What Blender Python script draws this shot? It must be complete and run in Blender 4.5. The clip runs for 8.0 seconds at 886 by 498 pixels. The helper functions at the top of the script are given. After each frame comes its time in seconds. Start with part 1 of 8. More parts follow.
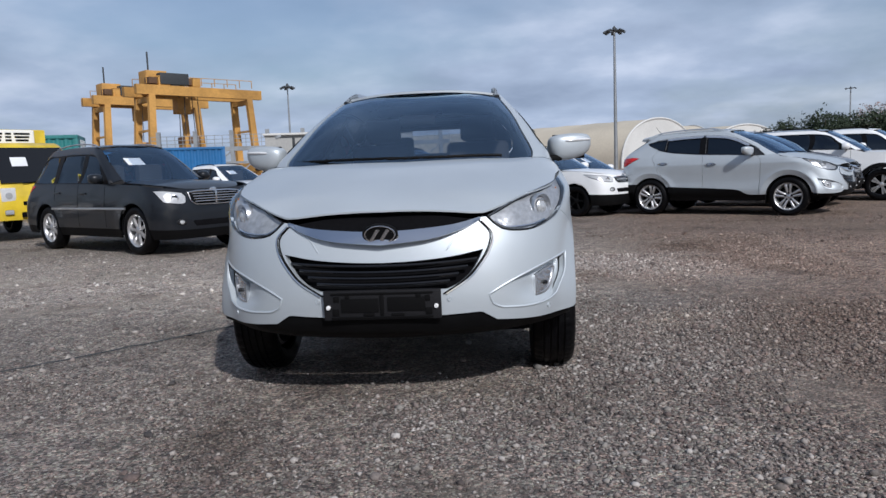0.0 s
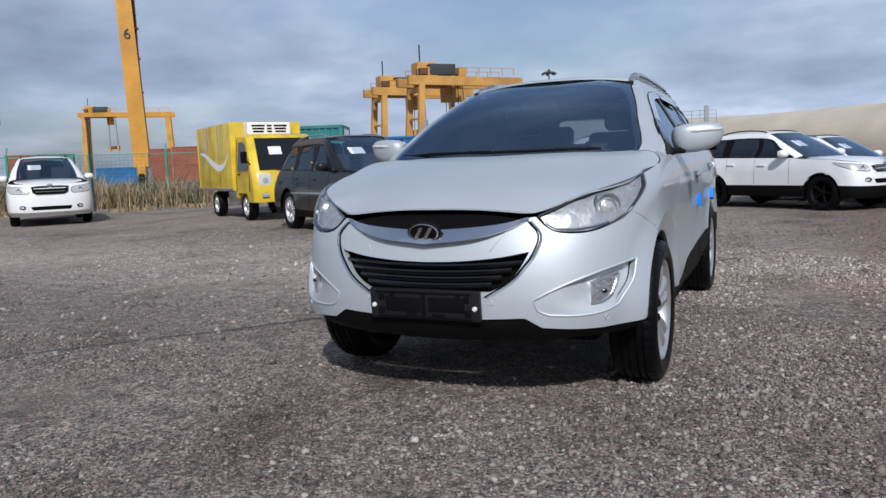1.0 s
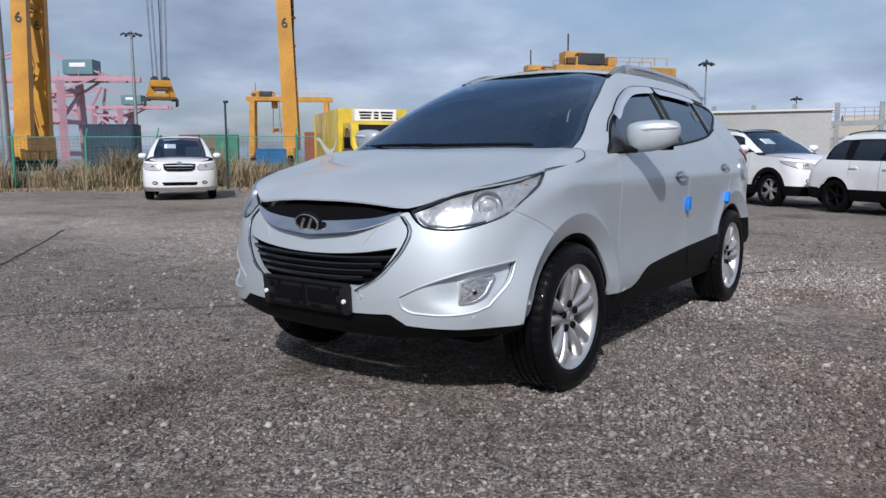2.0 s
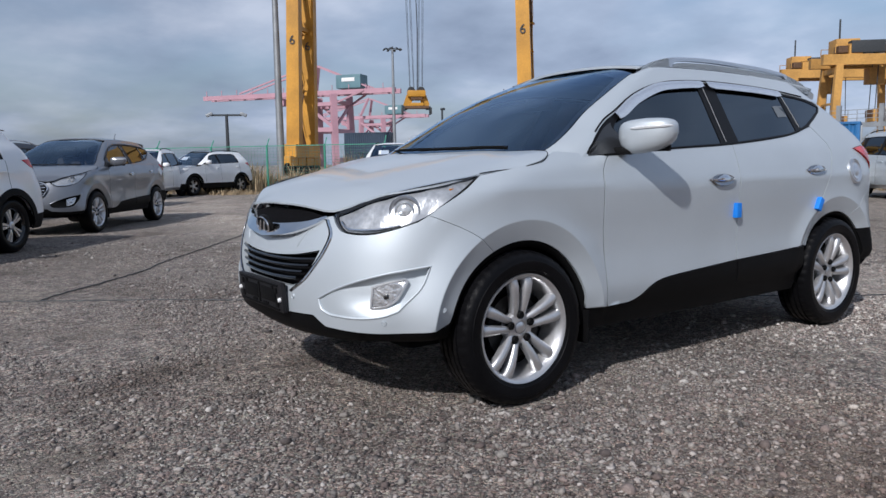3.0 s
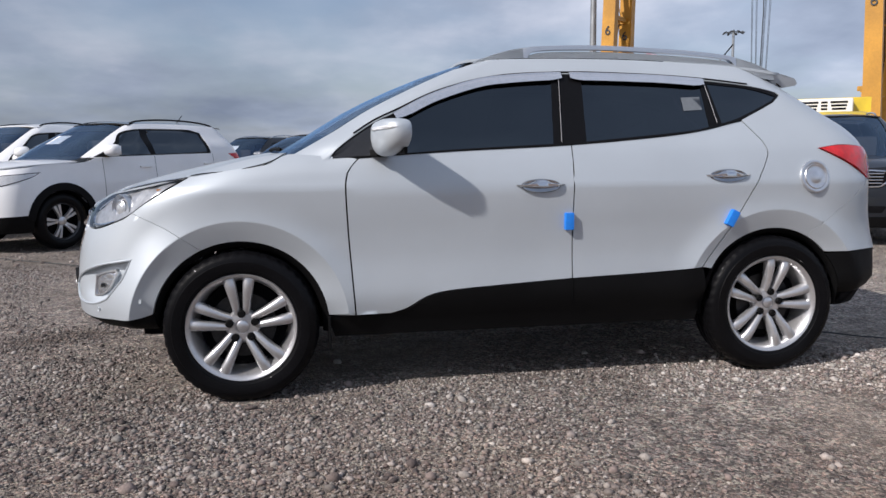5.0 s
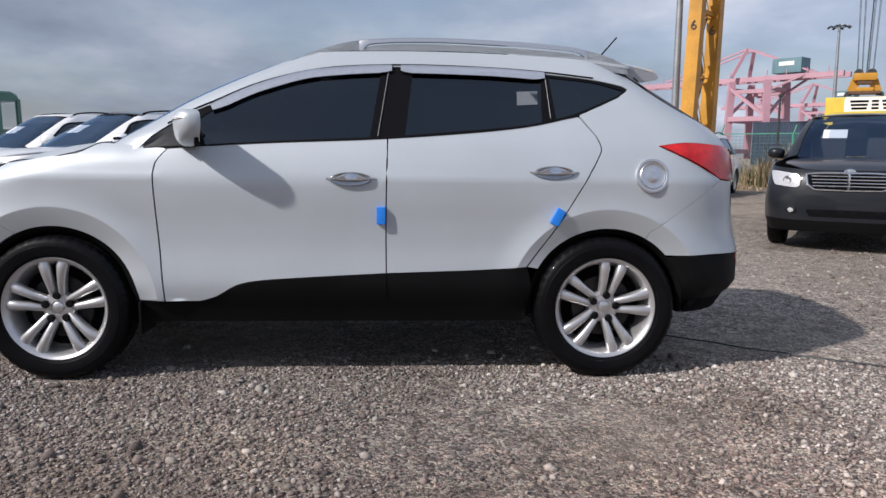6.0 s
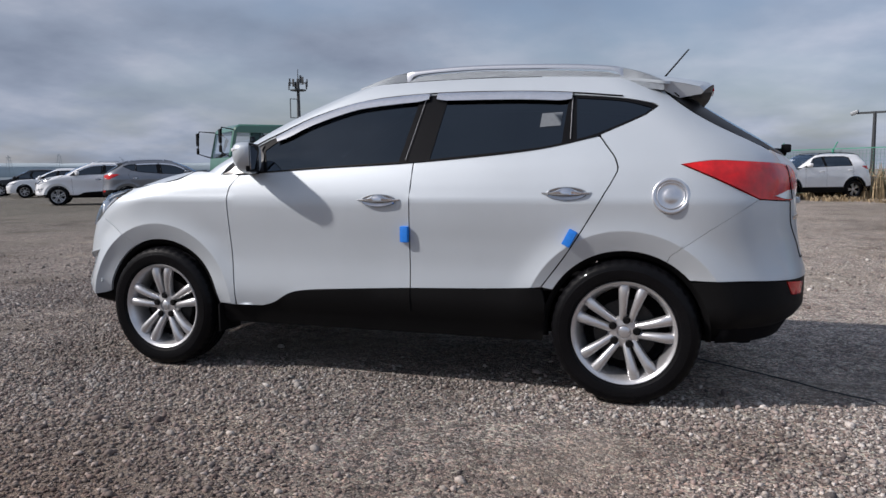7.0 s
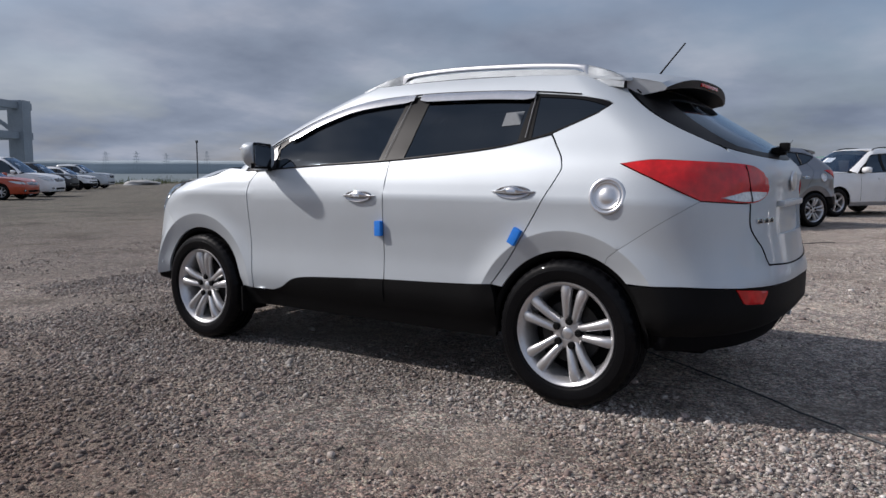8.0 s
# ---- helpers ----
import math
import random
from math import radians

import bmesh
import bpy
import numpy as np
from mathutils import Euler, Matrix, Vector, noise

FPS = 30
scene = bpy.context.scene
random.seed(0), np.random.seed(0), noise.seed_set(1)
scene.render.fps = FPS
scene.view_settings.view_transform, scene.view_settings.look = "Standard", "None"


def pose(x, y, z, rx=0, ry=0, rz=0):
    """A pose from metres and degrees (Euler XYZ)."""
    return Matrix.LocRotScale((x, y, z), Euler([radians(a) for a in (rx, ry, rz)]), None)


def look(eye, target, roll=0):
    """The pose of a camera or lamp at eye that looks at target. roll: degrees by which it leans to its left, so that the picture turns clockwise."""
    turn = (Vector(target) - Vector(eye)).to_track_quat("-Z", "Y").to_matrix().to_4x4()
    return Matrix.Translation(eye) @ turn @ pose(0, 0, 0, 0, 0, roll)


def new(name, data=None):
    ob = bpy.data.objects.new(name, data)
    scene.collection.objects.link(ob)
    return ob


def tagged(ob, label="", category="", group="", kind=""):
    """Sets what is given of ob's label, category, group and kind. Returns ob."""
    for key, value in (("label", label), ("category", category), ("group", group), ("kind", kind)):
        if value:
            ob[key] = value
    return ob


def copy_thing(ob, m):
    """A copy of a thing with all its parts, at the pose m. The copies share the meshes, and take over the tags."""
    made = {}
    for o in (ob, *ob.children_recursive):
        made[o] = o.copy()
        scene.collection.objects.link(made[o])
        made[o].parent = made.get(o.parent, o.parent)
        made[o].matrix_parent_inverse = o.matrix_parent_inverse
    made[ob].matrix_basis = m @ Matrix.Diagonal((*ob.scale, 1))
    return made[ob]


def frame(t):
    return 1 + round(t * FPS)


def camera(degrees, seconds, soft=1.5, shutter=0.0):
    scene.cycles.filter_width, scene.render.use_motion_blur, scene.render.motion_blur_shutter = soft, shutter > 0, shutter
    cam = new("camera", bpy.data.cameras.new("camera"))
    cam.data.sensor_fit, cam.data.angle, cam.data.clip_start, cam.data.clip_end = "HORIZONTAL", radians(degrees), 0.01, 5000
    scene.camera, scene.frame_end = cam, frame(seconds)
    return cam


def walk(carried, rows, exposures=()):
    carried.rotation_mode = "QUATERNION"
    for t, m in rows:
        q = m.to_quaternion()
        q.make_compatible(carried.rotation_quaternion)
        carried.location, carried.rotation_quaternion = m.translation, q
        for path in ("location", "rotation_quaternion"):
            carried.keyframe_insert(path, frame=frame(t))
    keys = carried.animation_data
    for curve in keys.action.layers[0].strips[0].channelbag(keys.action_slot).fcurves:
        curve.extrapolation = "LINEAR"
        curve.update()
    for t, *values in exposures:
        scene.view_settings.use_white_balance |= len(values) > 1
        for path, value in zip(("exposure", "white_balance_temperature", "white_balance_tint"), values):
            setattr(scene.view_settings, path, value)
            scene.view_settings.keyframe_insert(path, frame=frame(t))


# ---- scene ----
cam = camera(61.8, 8.0)
METRES, EYE, TILT, LEAN, TURN = 10.0, 1.09, 0.0, 0.0, 4.75
ROWS = [
    (0.0, 0.0, 0.0, 0.0, -0.24, -6.18, 2.25),
    (0.2, 0.0156, 0.0042, 0.0021, 5.12, -6.37, 2.60),
    (0.5, 0.0435, 0.009, 0.0029, 11.02, -6.33, 2.47),
    (0.8, 0.0676, 0.0223, 0.0025, 18.18, -6.75, 2.45),
    (1.0, 0.0902, 0.0293, 0.0015, 19.83, -6.54, 2.23),
    (1.2, 0.1101, 0.0385, 0.0011, 21.39, -6.53, 2.18),
    (2.3, 0.2276, 0.1038, 0.0006, 38.48, -6.84, 0.53),
    (2.5, 0.2513, 0.121, 0.0004, 43.93, -6.36, 1.07),
    (2.8, 0.2753, 0.1495, -0.0012, 47.21, -6.46, 0.50),
    (3.0, 0.2929, 0.1715, -0.0003, 50.19, -6.65, 0.89),
    (3.2, 0.3077, 0.1916, -0.0005, 51.50, -6.49, 0.85),
    (3.5, 0.331, 0.2238, 0.0006, 58.89, -6.73, 1.46),
    (3.8, 0.3510, 0.2550, -0.0006, 64.99, -6.66, 1.18),
    (4.0, 0.3592, 0.2812, -0.0013, 67.8, -7.1, 0.78),
    (4.2, 0.3704, 0.3067, 0.0004, 68.50, -7.10, 0.67),
    (5.3, 0.4180, 0.4508, 0.0017, 77.59, -7.29, 0.17),
    (5.5, 0.4221, 0.4748, 0.0018, 78.03, -7.47, -0.13),
    (5.8, 0.4311, 0.5126, 0.0014, 80.28, -7.12, -0.17),
    (6.0, 0.4329, 0.5412, 0.0006, 82.36, -7.37, -0.52),
    (6.2, 0.4374, 0.5658, 0.0011, 83.32, -7.01, -0.70),
    (6.5, 0.442, 0.6068, 0.0018, 91.47, -5.62, -0.18),
    (6.8, 0.4465, 0.6438, 0.0024, 100.20, -5.53, 0.47),
    (7.0, 0.4438, 0.6689, 0.0023, 103.88, -5.91, 0.52),
    (7.2, 0.4412, 0.6944, 0.0028, 105.01, -5.64, 0.28),
    (7.5, 0.4352, 0.7301, 0.0033, 111.03, -5.77, 0.27),
    (7.8, 0.4244, 0.7669, 0.0027, 117.59, -5.67, 0.15),
    (8.0, 0.413, 0.7885, 0.0011, 119.78, -5.89, 0.04),
]
walk(cam, [(t, pose(0.550, -5.416, EYE, TILT, LEAN, TURN) @ pose(METRES * x, METRES * y, METRES * z, 90 + pitch, roll, yaw)) for t, x, y, z, yaw, pitch, roll in ROWS],
     [(0.0, -0.17, 5950, 12), (1.0, -0.12, 5950, 12), (2.5, -0.10, 5950, 12), (4.0, 0.08, 6100, 14), (5.5, 0.20, 6350, 15), (6.5, 0.16, 6350, 15), (7.2, 0.05, 6300, 15), (8.0, -0.10, 6300, 15)])

# ---- light ----
SUN_AZ, SUN_EL = math.atan2(0.6, -1.12), radians(38)
world = bpy.data.worlds.new("sky")
scene.world = world
world.use_nodes = True
wn, wl = world.node_tree.nodes, world.node_tree.links
wn.clear()
sky = wn.new("ShaderNodeTexSky")
sky.sky_type, sky.sun_disc, sky.sun_elevation, sky.sun_rotation = "NISHITA", False, SUN_EL, SUN_AZ
sky.air_density, sky.dust_density, sky.ozone_density = 1.0, 2.5, 1.0
geo = wn.new("ShaderNodeTexCoord")
flat = wn.new("ShaderNodeSeparateXYZ")
wl.new(geo.outputs["Generated"], flat.inputs[0])
# clouds lie on a plane overhead: the view direction over its height, with the lowest part held
lift = wn.new("ShaderNodeMath")
lift.operation = "MAXIMUM"
lift.inputs[1].default_value = 0.0
wl.new(flat.outputs[2], lift.inputs[0])
plus = wn.new("ShaderNodeMath")
plus.operation = "ADD"
plus.inputs[1].default_value = 0.24
wl.new(lift.outputs[0], plus.inputs[0])
over = wn.new("ShaderNodeVectorMath")
over.operation = "DIVIDE"
both = wn.new("ShaderNodeCombineXYZ")
for i in range(3):
    wl.new(plus.outputs[0], both.inputs[i])
wl.new(geo.outputs["Generated"], over.inputs[0])
wl.new(both.outputs[0], over.inputs[1])


def cloud_noise(scale, detail, offset):
    m = wn.new("ShaderNodeMapping")
    m.inputs["Location"].default_value = offset
    m.inputs["Scale"].default_value = (scale, scale, 0.0)
    n = wn.new("ShaderNodeTexNoise")
    n.inputs["Scale"].default_value, n.inputs["Detail"].default_value, n.inputs["Roughness"].default_value = 1.0, detail, 0.52
    wl.new(over.outputs[0], m.inputs[0])
    wl.new(m.outputs[0], n.inputs["Vector"])
    return n.outputs["Fac"]


def ramp_of(tree, fac, stops):
    r = tree.nodes.new("ShaderNodeValToRGB")
    while len(r.color_ramp.elements) < len(stops):
        r.color_ramp.elements.new(0.5)
    for e, (at, c) in zip(r.color_ramp.elements, stops):
        e.position, e.color = at, (*c, 1)
    tree.links.new(fac, r.inputs[0])
    return r.outputs[0]


cover = ramp_of(world.node_tree, cloud_noise(0.9, 5, (3.1, 1.7, 0)), [(0.36, (0.25, 0.25, 0.25)), (0.58, (1, 1, 1))])
shade = ramp_of(world.node_tree, cloud_noise(1.5, 8, (7.3, 4.2, 0)), [(0.30, (2.1, 2.55, 3.3)), (0.50, (3.2, 3.75, 4.6)), (0.66, (4.9, 5.3, 6.0))])
# clouds across from the sun are lit from the front, those towards it show their shaded undersides
facing = wn.new("ShaderNodeVectorMath")
facing.operation = "DOT_PRODUCT"
facing.inputs[1].default_value = (0.05, -1.0, 0)
wl.new(geo.outputs["Generated"], facing.inputs[0])
turned = wn.new("ShaderNodeMapRange")
turned.inputs["From Min"].default_value, turned.inputs["From Max"].default_value = -1, 0.08
turned.inputs["To Min"].default_value, turned.inputs["To Max"].default_value = 1.45, 0.84
wl.new(facing.outputs["Value"], turned.inputs["Value"])
lit = wn.new("ShaderNodeVectorMath")
lit.operation = "SCALE"
wl.new(shade, lit.inputs[0])
wl.new(turned.outputs[0], lit.inputs["Scale"])
veil = wn.new("ShaderNodeMix")
veil.data_type = "RGBA"
wl.new(cover, veil.inputs[0])
wl.new(sky.outputs[0], veil.inputs[6])
wl.new(lit.outputs[0], veil.inputs[7])
back = wn.new("ShaderNodeBackground")
back.inputs["Strength"].default_value = 0.106
wl.new(veil.outputs[2], back.inputs["Color"])
out = wn.new("ShaderNodeOutputWorld")
wl.new(back.outputs[0], out.inputs[0])

sun = new("sun", bpy.data.lights.new("sun", "SUN"))
sun.data.energy, sun.data.angle, sun.data.color = 3.9, radians(1.6), (1.0, 0.95, 0.87)
sun.matrix_world = look((0.6 * 30, -1.12 * 30, 30), (0, 0, 0))

# ---- materials ----
def material(name, colour, rough=0.5, metal=0.0, grain=0.0, scale=40.0, bump=0.0, coat=0.0, stain=0.0, stain_scale=1.5, spec=0.5):
    """A surface with fine grain, larger stains and relief. colour is its base colour."""
    m = bpy.data.materials.new(name)
    m.use_nodes = True
    n, l = m.node_tree.nodes, m.node_tree.links
    b = n["Principled BSDF"]
    b.inputs["Base Color"].default_value = (*colour, 1)
    b.inputs["Roughness"].default_value, b.inputs["Metallic"].default_value = rough, metal
    b.inputs["Specular IOR Level"].default_value = spec
    if coat:
        b.inputs["Coat Weight"].default_value, b.inputs["Coat Roughness"].default_value = coat, 0.04
    if grain or stain or bump:
        co = n.new("ShaderNodeTexCoord")
        fine = n.new("ShaderNodeTexNoise")
        fine.inputs["Scale"].default_value, fine.inputs["Detail"].default_value = scale, 6
        l.new(co.outputs["Object"], fine.inputs["Vector"])
        wide = n.new("ShaderNodeTexNoise")
        wide.inputs["Scale"].default_value, wide.inputs["Detail"].default_value = stain_scale, 5
        l.new(co.outputs["Object"], wide.inputs["Vector"])
        g = ramp_of(m.node_tree, fine.outputs["Fac"], [(0.3, (1 - grain,) * 3), (0.7, (1 + grain,) * 3)])
        s = ramp_of(m.node_tree, wide.outputs["Fac"], [(0.35, (1 - stain,) * 3), (0.62, (1, 1, 1))])
        mul = n.new("ShaderNodeMix")
        mul.data_type, mul.blend_type = "RGBA", "MULTIPLY"
        mul.inputs[0].default_value = 1
        l.new(g, mul.inputs[6])
        l.new(s, mul.inputs[7])
        tint = n.new("ShaderNodeMix")
        tint.data_type, tint.blend_type = "RGBA", "MULTIPLY"
        tint.inputs[0].default_value = 1
        tint.inputs[6].default_value = (*colour, 1)
        l.new(mul.outputs[2], tint.inputs[7])
        l.new(tint.outputs[2], b.inputs["Base Color"])
        if bump:
            bm_ = n.new("ShaderNodeBump")
            bm_.inputs["Strength"].default_value, bm_.inputs["Distance"].default_value = bump, 0.01
            l.new(fine.outputs["Fac"], bm_.inputs["Height"])
            l.new(bm_.outputs[0], b.inputs["Normal"])
    return m


def glass(name, tint, gloss=1.45, sheen=(0.74, 0.87, 1.0)):
    """A thin tinted pane: it lets tinted light through and mirrors by its angle."""
    m = bpy.data.materials.new(name)
    m.use_nodes = True
    n, l = m.node_tree.nodes, m.node_tree.links
    n.remove(n["Principled BSDF"])
    clear, shine, mix, tilt = n.new("ShaderNodeBsdfTransparent"), n.new("ShaderNodeBsdfGlossy"), n.new("ShaderNodeMixShader"), n.new("ShaderNodeLayerWeight")
    steep, fres = n.new("ShaderNodeMath"), n.new("ShaderNodeMath")
    clear.inputs[0].default_value = (*tint, 1)
    shine.inputs["Roughness"].default_value = 0.015
    # sheen colours the mirroring: a bluer sky's reflection is put into the glass
    shine.inputs["Color"].default_value = (*sheen, 1)
    # a pane mirrors alike from both sides
    tilt.inputs["Blend"].default_value = 0.5
    steep.operation, steep.inputs[1].default_value = "POWER", 5.0
    f0 = ((gloss - 1) / (gloss + 1)) ** 2
    fres.operation, fres.inputs[1].default_value, fres.inputs[2].default_value = "MULTIPLY_ADD", 1 - f0, f0
    l.new(tilt.outputs["Facing"], steep.inputs[0])
    l.new(steep.outputs[0], fres.inputs[0])
    l.new(fres.outputs[0], mix.inputs[0])
    l.new(clear.outputs[0], mix.inputs[1])
    l.new(shine.outputs[0], mix.inputs[2])
    l.new(mix.outputs[0], n["Material Output"].inputs[0])
    return m


def paint(name, colour, metal=0.0, rough=0.32, dirt=0.08, coat=0.7):
    """Car paint: flakes, a clear coat and a thin uneven film of dust."""
    m = material(name, colour, rough, metal, 0.05, 900.0, 0.0, coat, dirt, 2.2)
    return m


SILVER = paint("silver_paint", (0.505, 0.550, 0.588), 0.35, 0.47, 0.06, 0.5)
LAMPSTRIP = material("white_lamp_lens", (0.80, 0.81, 0.82), 0.15, 0.2, 0.15, 160, 0.05, 0.6)
WHITE = paint("white_paint", (0.83, 0.84, 0.85), 0.0, 0.3, 0.06)
GRAPHITE = paint("graphite_paint", (0.215, 0.228, 0.255), 0.6, 0.36)
NIGHT = material("black_paint", (0.010, 0.012, 0.016), 0.36, 0, 0.05, 900, 0, 0.5, 0.12, 2.2, 0.25)
YELLOW = paint("yellow_paint", (0.78, 0.56, 0.03), 0.0, 0.42, 0.30)
GREEN = paint("green_paint", (0.045, 0.16, 0.11), 0.0, 0.4, 0.15)
RED = paint("red_orange_paint", (0.45, 0.06, 0.02), 0.1, 0.3)
BLACK = material("black_plastic", (0.0045, 0.0045, 0.005), 0.6, 0, 0.2, 300, 0.08, 0, 0.2, 3, 0.12)
PILLAR = material("satin_black_frame", (0.006, 0.006, 0.007), 0.36, 0, 0.1, 90, 0, 0, 0.1, 4, 0.1)
GRAINED = material("grained_grey_plastic", (0.012, 0.012, 0.014), 0.5, 0, 0.3, 160, 0.2, 0, 0.2, 5, 0.3)
TRIM = material("satin_grey_trim", (0.022, 0.023, 0.026), 0.28, 0, 0.15, 120, 0, 0, 0.1, 4, 0.5)
GLOSS = material("gloss_black", (0.006, 0.006, 0.007), 0.12, 0, 0, 40, 0, 0.5)
DARK = material("dark_cavity", (0.004, 0.004, 0.005), 0.95, 0, 0.2, 60, 0, 0, 0, 1, 0.1)
CHROME = material("chrome", (0.82, 0.83, 0.85), 0.08, 1.0)
# chrome darkened: the handle recess's shade is put into the colour
CUP = material("shaded_chrome", (0.40, 0.41, 0.43), 0.2, 1.0, 0.06, 60)
HANDLE = material("worn_chrome", (0.70, 0.71, 0.73), 0.12, 1.0, 0.06, 60)
SATIN = material("satin_metal", (0.66, 0.67, 0.69), 0.3, 0.9, 0.05, 200)
ALLOY = material("alloy_wheel", (0.60, 0.60, 0.61), 0.33, 0.75, 0.05, 90, 0, 0.3, 0.1, 8)
RUBBER = material("tyre_rubber", (0.005, 0.005, 0.006), 0.45, 0, 0.25, 120, 0.16, 0.12, 0.3, 6, 0.06)
# disc steel painted near black, for the shade behind the spokes
DISC = material("shade_dark_brake_steel", (0.035, 0.034, 0.034), 0.5, 0.7, 0.2, 60)
LAMP_GLASS = glass("lamp_glass", (0.93, 0.94, 0.95))
SCREEN_GLASS = glass("screen_glass", (0.70, 0.75, 0.80), 2.5, (0.56, 0.76, 1.0))
DARK_GLASS = glass("dark_tinted_glass", (0.008, 0.009, 0.012), 1.92)
REAR_GLASS = glass("rear_glass", (0.42, 0.46, 0.52), 1.42)
STICKER = material("faded_sticker", (0.13, 0.145, 0.16), 0.6, 0, 0.1, 60)
BOWL = material("headlight_bowl", (0.46, 0.47, 0.49), 0.28, 0.5, 0.18, 45, 0.2)
FACETS = material("faceted_reflector", (0.62, 0.63, 0.65), 0.22, 0.9, 0.2, 70, 0.3)
GREYTRIM = material("grey_trim", (0.30, 0.30, 0.31), 0.6, 0, 0.05, 60)
VISOR = material("chromed_plastic", (0.78, 0.79, 0.81), 0.2, 0.85, 0.04, 30)
REDLENS = material("red_lens", (0.60, 0.009, 0.010), 0.22, 0, 0.22, 26, 0.08, 0.22, 0.25, 9)
CLEARLENS = material("clear_lens", (0.56, 0.57, 0.58), 0.14, 0.3, 0.25, 90, 0.15, 0.7)
AMBER = material("amber_lens", (0.55, 0.2, 0.03), 0.15, 0, 0, 40, 0, 0.5)
BLUEFOAM = material("blue_foam", (0.01, 0.20, 0.72), 0.7, 0, 0.08, 80, 0.1)
SEAT = material("seat_cloth", (0.02, 0.02, 0.022), 0.8, 0, 0.2, 200)
PAPER = material("paper", (0.75, 0.77, 0.80), 0.7, 0, 0.04, 30)
WHITECAP = material("white_cap", (0.8, 0.8, 0.8), 0.5, 0, 0.03, 60)

# ---- ground ----
def link_mesh(name, verts, faces, mat, parent=None, label="", flat_shade=False):
    """Links one mesh object; under a parent it is one of its parts."""
    me = bpy.data.meshes.new(name)
    me.from_pydata([tuple(map(float, v)) for v in verts], [], faces)
    me.materials.append(mat)
    if not flat_shade:
        me.polygons.foreach_set("use_smooth", [True] * len(me.polygons))
    me.update()
    ob = new(name, me)
    if parent is not None:
        ob.parent = parent
    if label:
        ob["label"] = label
    return ob


def part(name, bm, mat, parent=None, label="", sharp=35):
    """Links a bmesh as one mesh object under a thing or under a part."""
    me = bpy.data.meshes.new(name)
    bmesh.ops.recalc_face_normals(bm, faces=bm.faces)
    for f in bm.faces:
        f.smooth = True
    bm.to_mesh(me)
    bm.free()
    me.set_sharp_from_angle(angle=radians(sharp))
    me.materials.append(mat)
    ob = new(name, me)
    if parent is not None:
        ob.parent = parent
    if label:
        ob["label"] = label
    return ob


def thing(name, m, label, category, group="", kind=""):
    ob = new(name)
    ob.matrix_world = m
    ob.empty_display_size = 0.2
    return tagged(ob, label, category, group, kind)


def yard_tint(tree, co):
    """Tints the yard's stone by place: paler rearwards, darker past the rear and far ahead, browner towards +x, with
    random blots.
    """
    n, l = tree.nodes, tree.links

    def noise_of(scale, detail):
        k = n.new("ShaderNodeTexNoise")
        k.inputs["Scale"].default_value, k.inputs["Detail"].default_value = scale, detail
        l.new(co, k.inputs["Vector"])
        return k.outputs["Fac"]

    def times(a, c):
        k = n.new("ShaderNodeMix")
        k.data_type, k.blend_type = "RGBA", "MULTIPLY"
        k.inputs[0].default_value = 1
        l.new(a, k.inputs[6])
        l.new(c, k.inputs[7])
        return k.outputs[2]

    def drift(axis, lo, hi, stops):
        s = n.new("ShaderNodeSeparateXYZ")
        l.new(co, s.inputs[0])
        w = n.new("ShaderNodeMath")
        w.operation = "MULTIPLY_ADD"
        w.inputs[1].default_value = 2.6
        l.new(noise_of(.55, 4), w.inputs[0])
        l.new(s.outputs[axis], w.inputs[2])
        m = n.new("ShaderNodeMapRange")
        m.inputs["From Min"].default_value, m.inputs["From Max"].default_value = lo + 1.3, hi + 1.3
        l.new(w.outputs[0], m.inputs["Value"])
        return ramp_of(tree, m.outputs[0], stops)

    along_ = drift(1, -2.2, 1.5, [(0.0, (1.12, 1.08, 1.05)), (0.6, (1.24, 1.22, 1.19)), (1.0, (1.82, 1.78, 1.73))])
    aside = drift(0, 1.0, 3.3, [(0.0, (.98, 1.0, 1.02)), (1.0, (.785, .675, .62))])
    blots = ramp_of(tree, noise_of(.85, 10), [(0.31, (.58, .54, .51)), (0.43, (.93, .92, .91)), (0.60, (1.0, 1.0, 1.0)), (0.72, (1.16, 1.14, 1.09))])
    beyond = drift(1, -17.0, -6.0, [(0.0, (.56, .60, .56)), (1.0, (1.0, 1.0, 1.0))])
    behind = drift(1, 2.4, 5.2, [(0.0, (1.0, 1.0, 1.0)), (1.0, (.72, .715, .70))])
    return times(times(times(times(along_, aside), blots), beyond), behind)


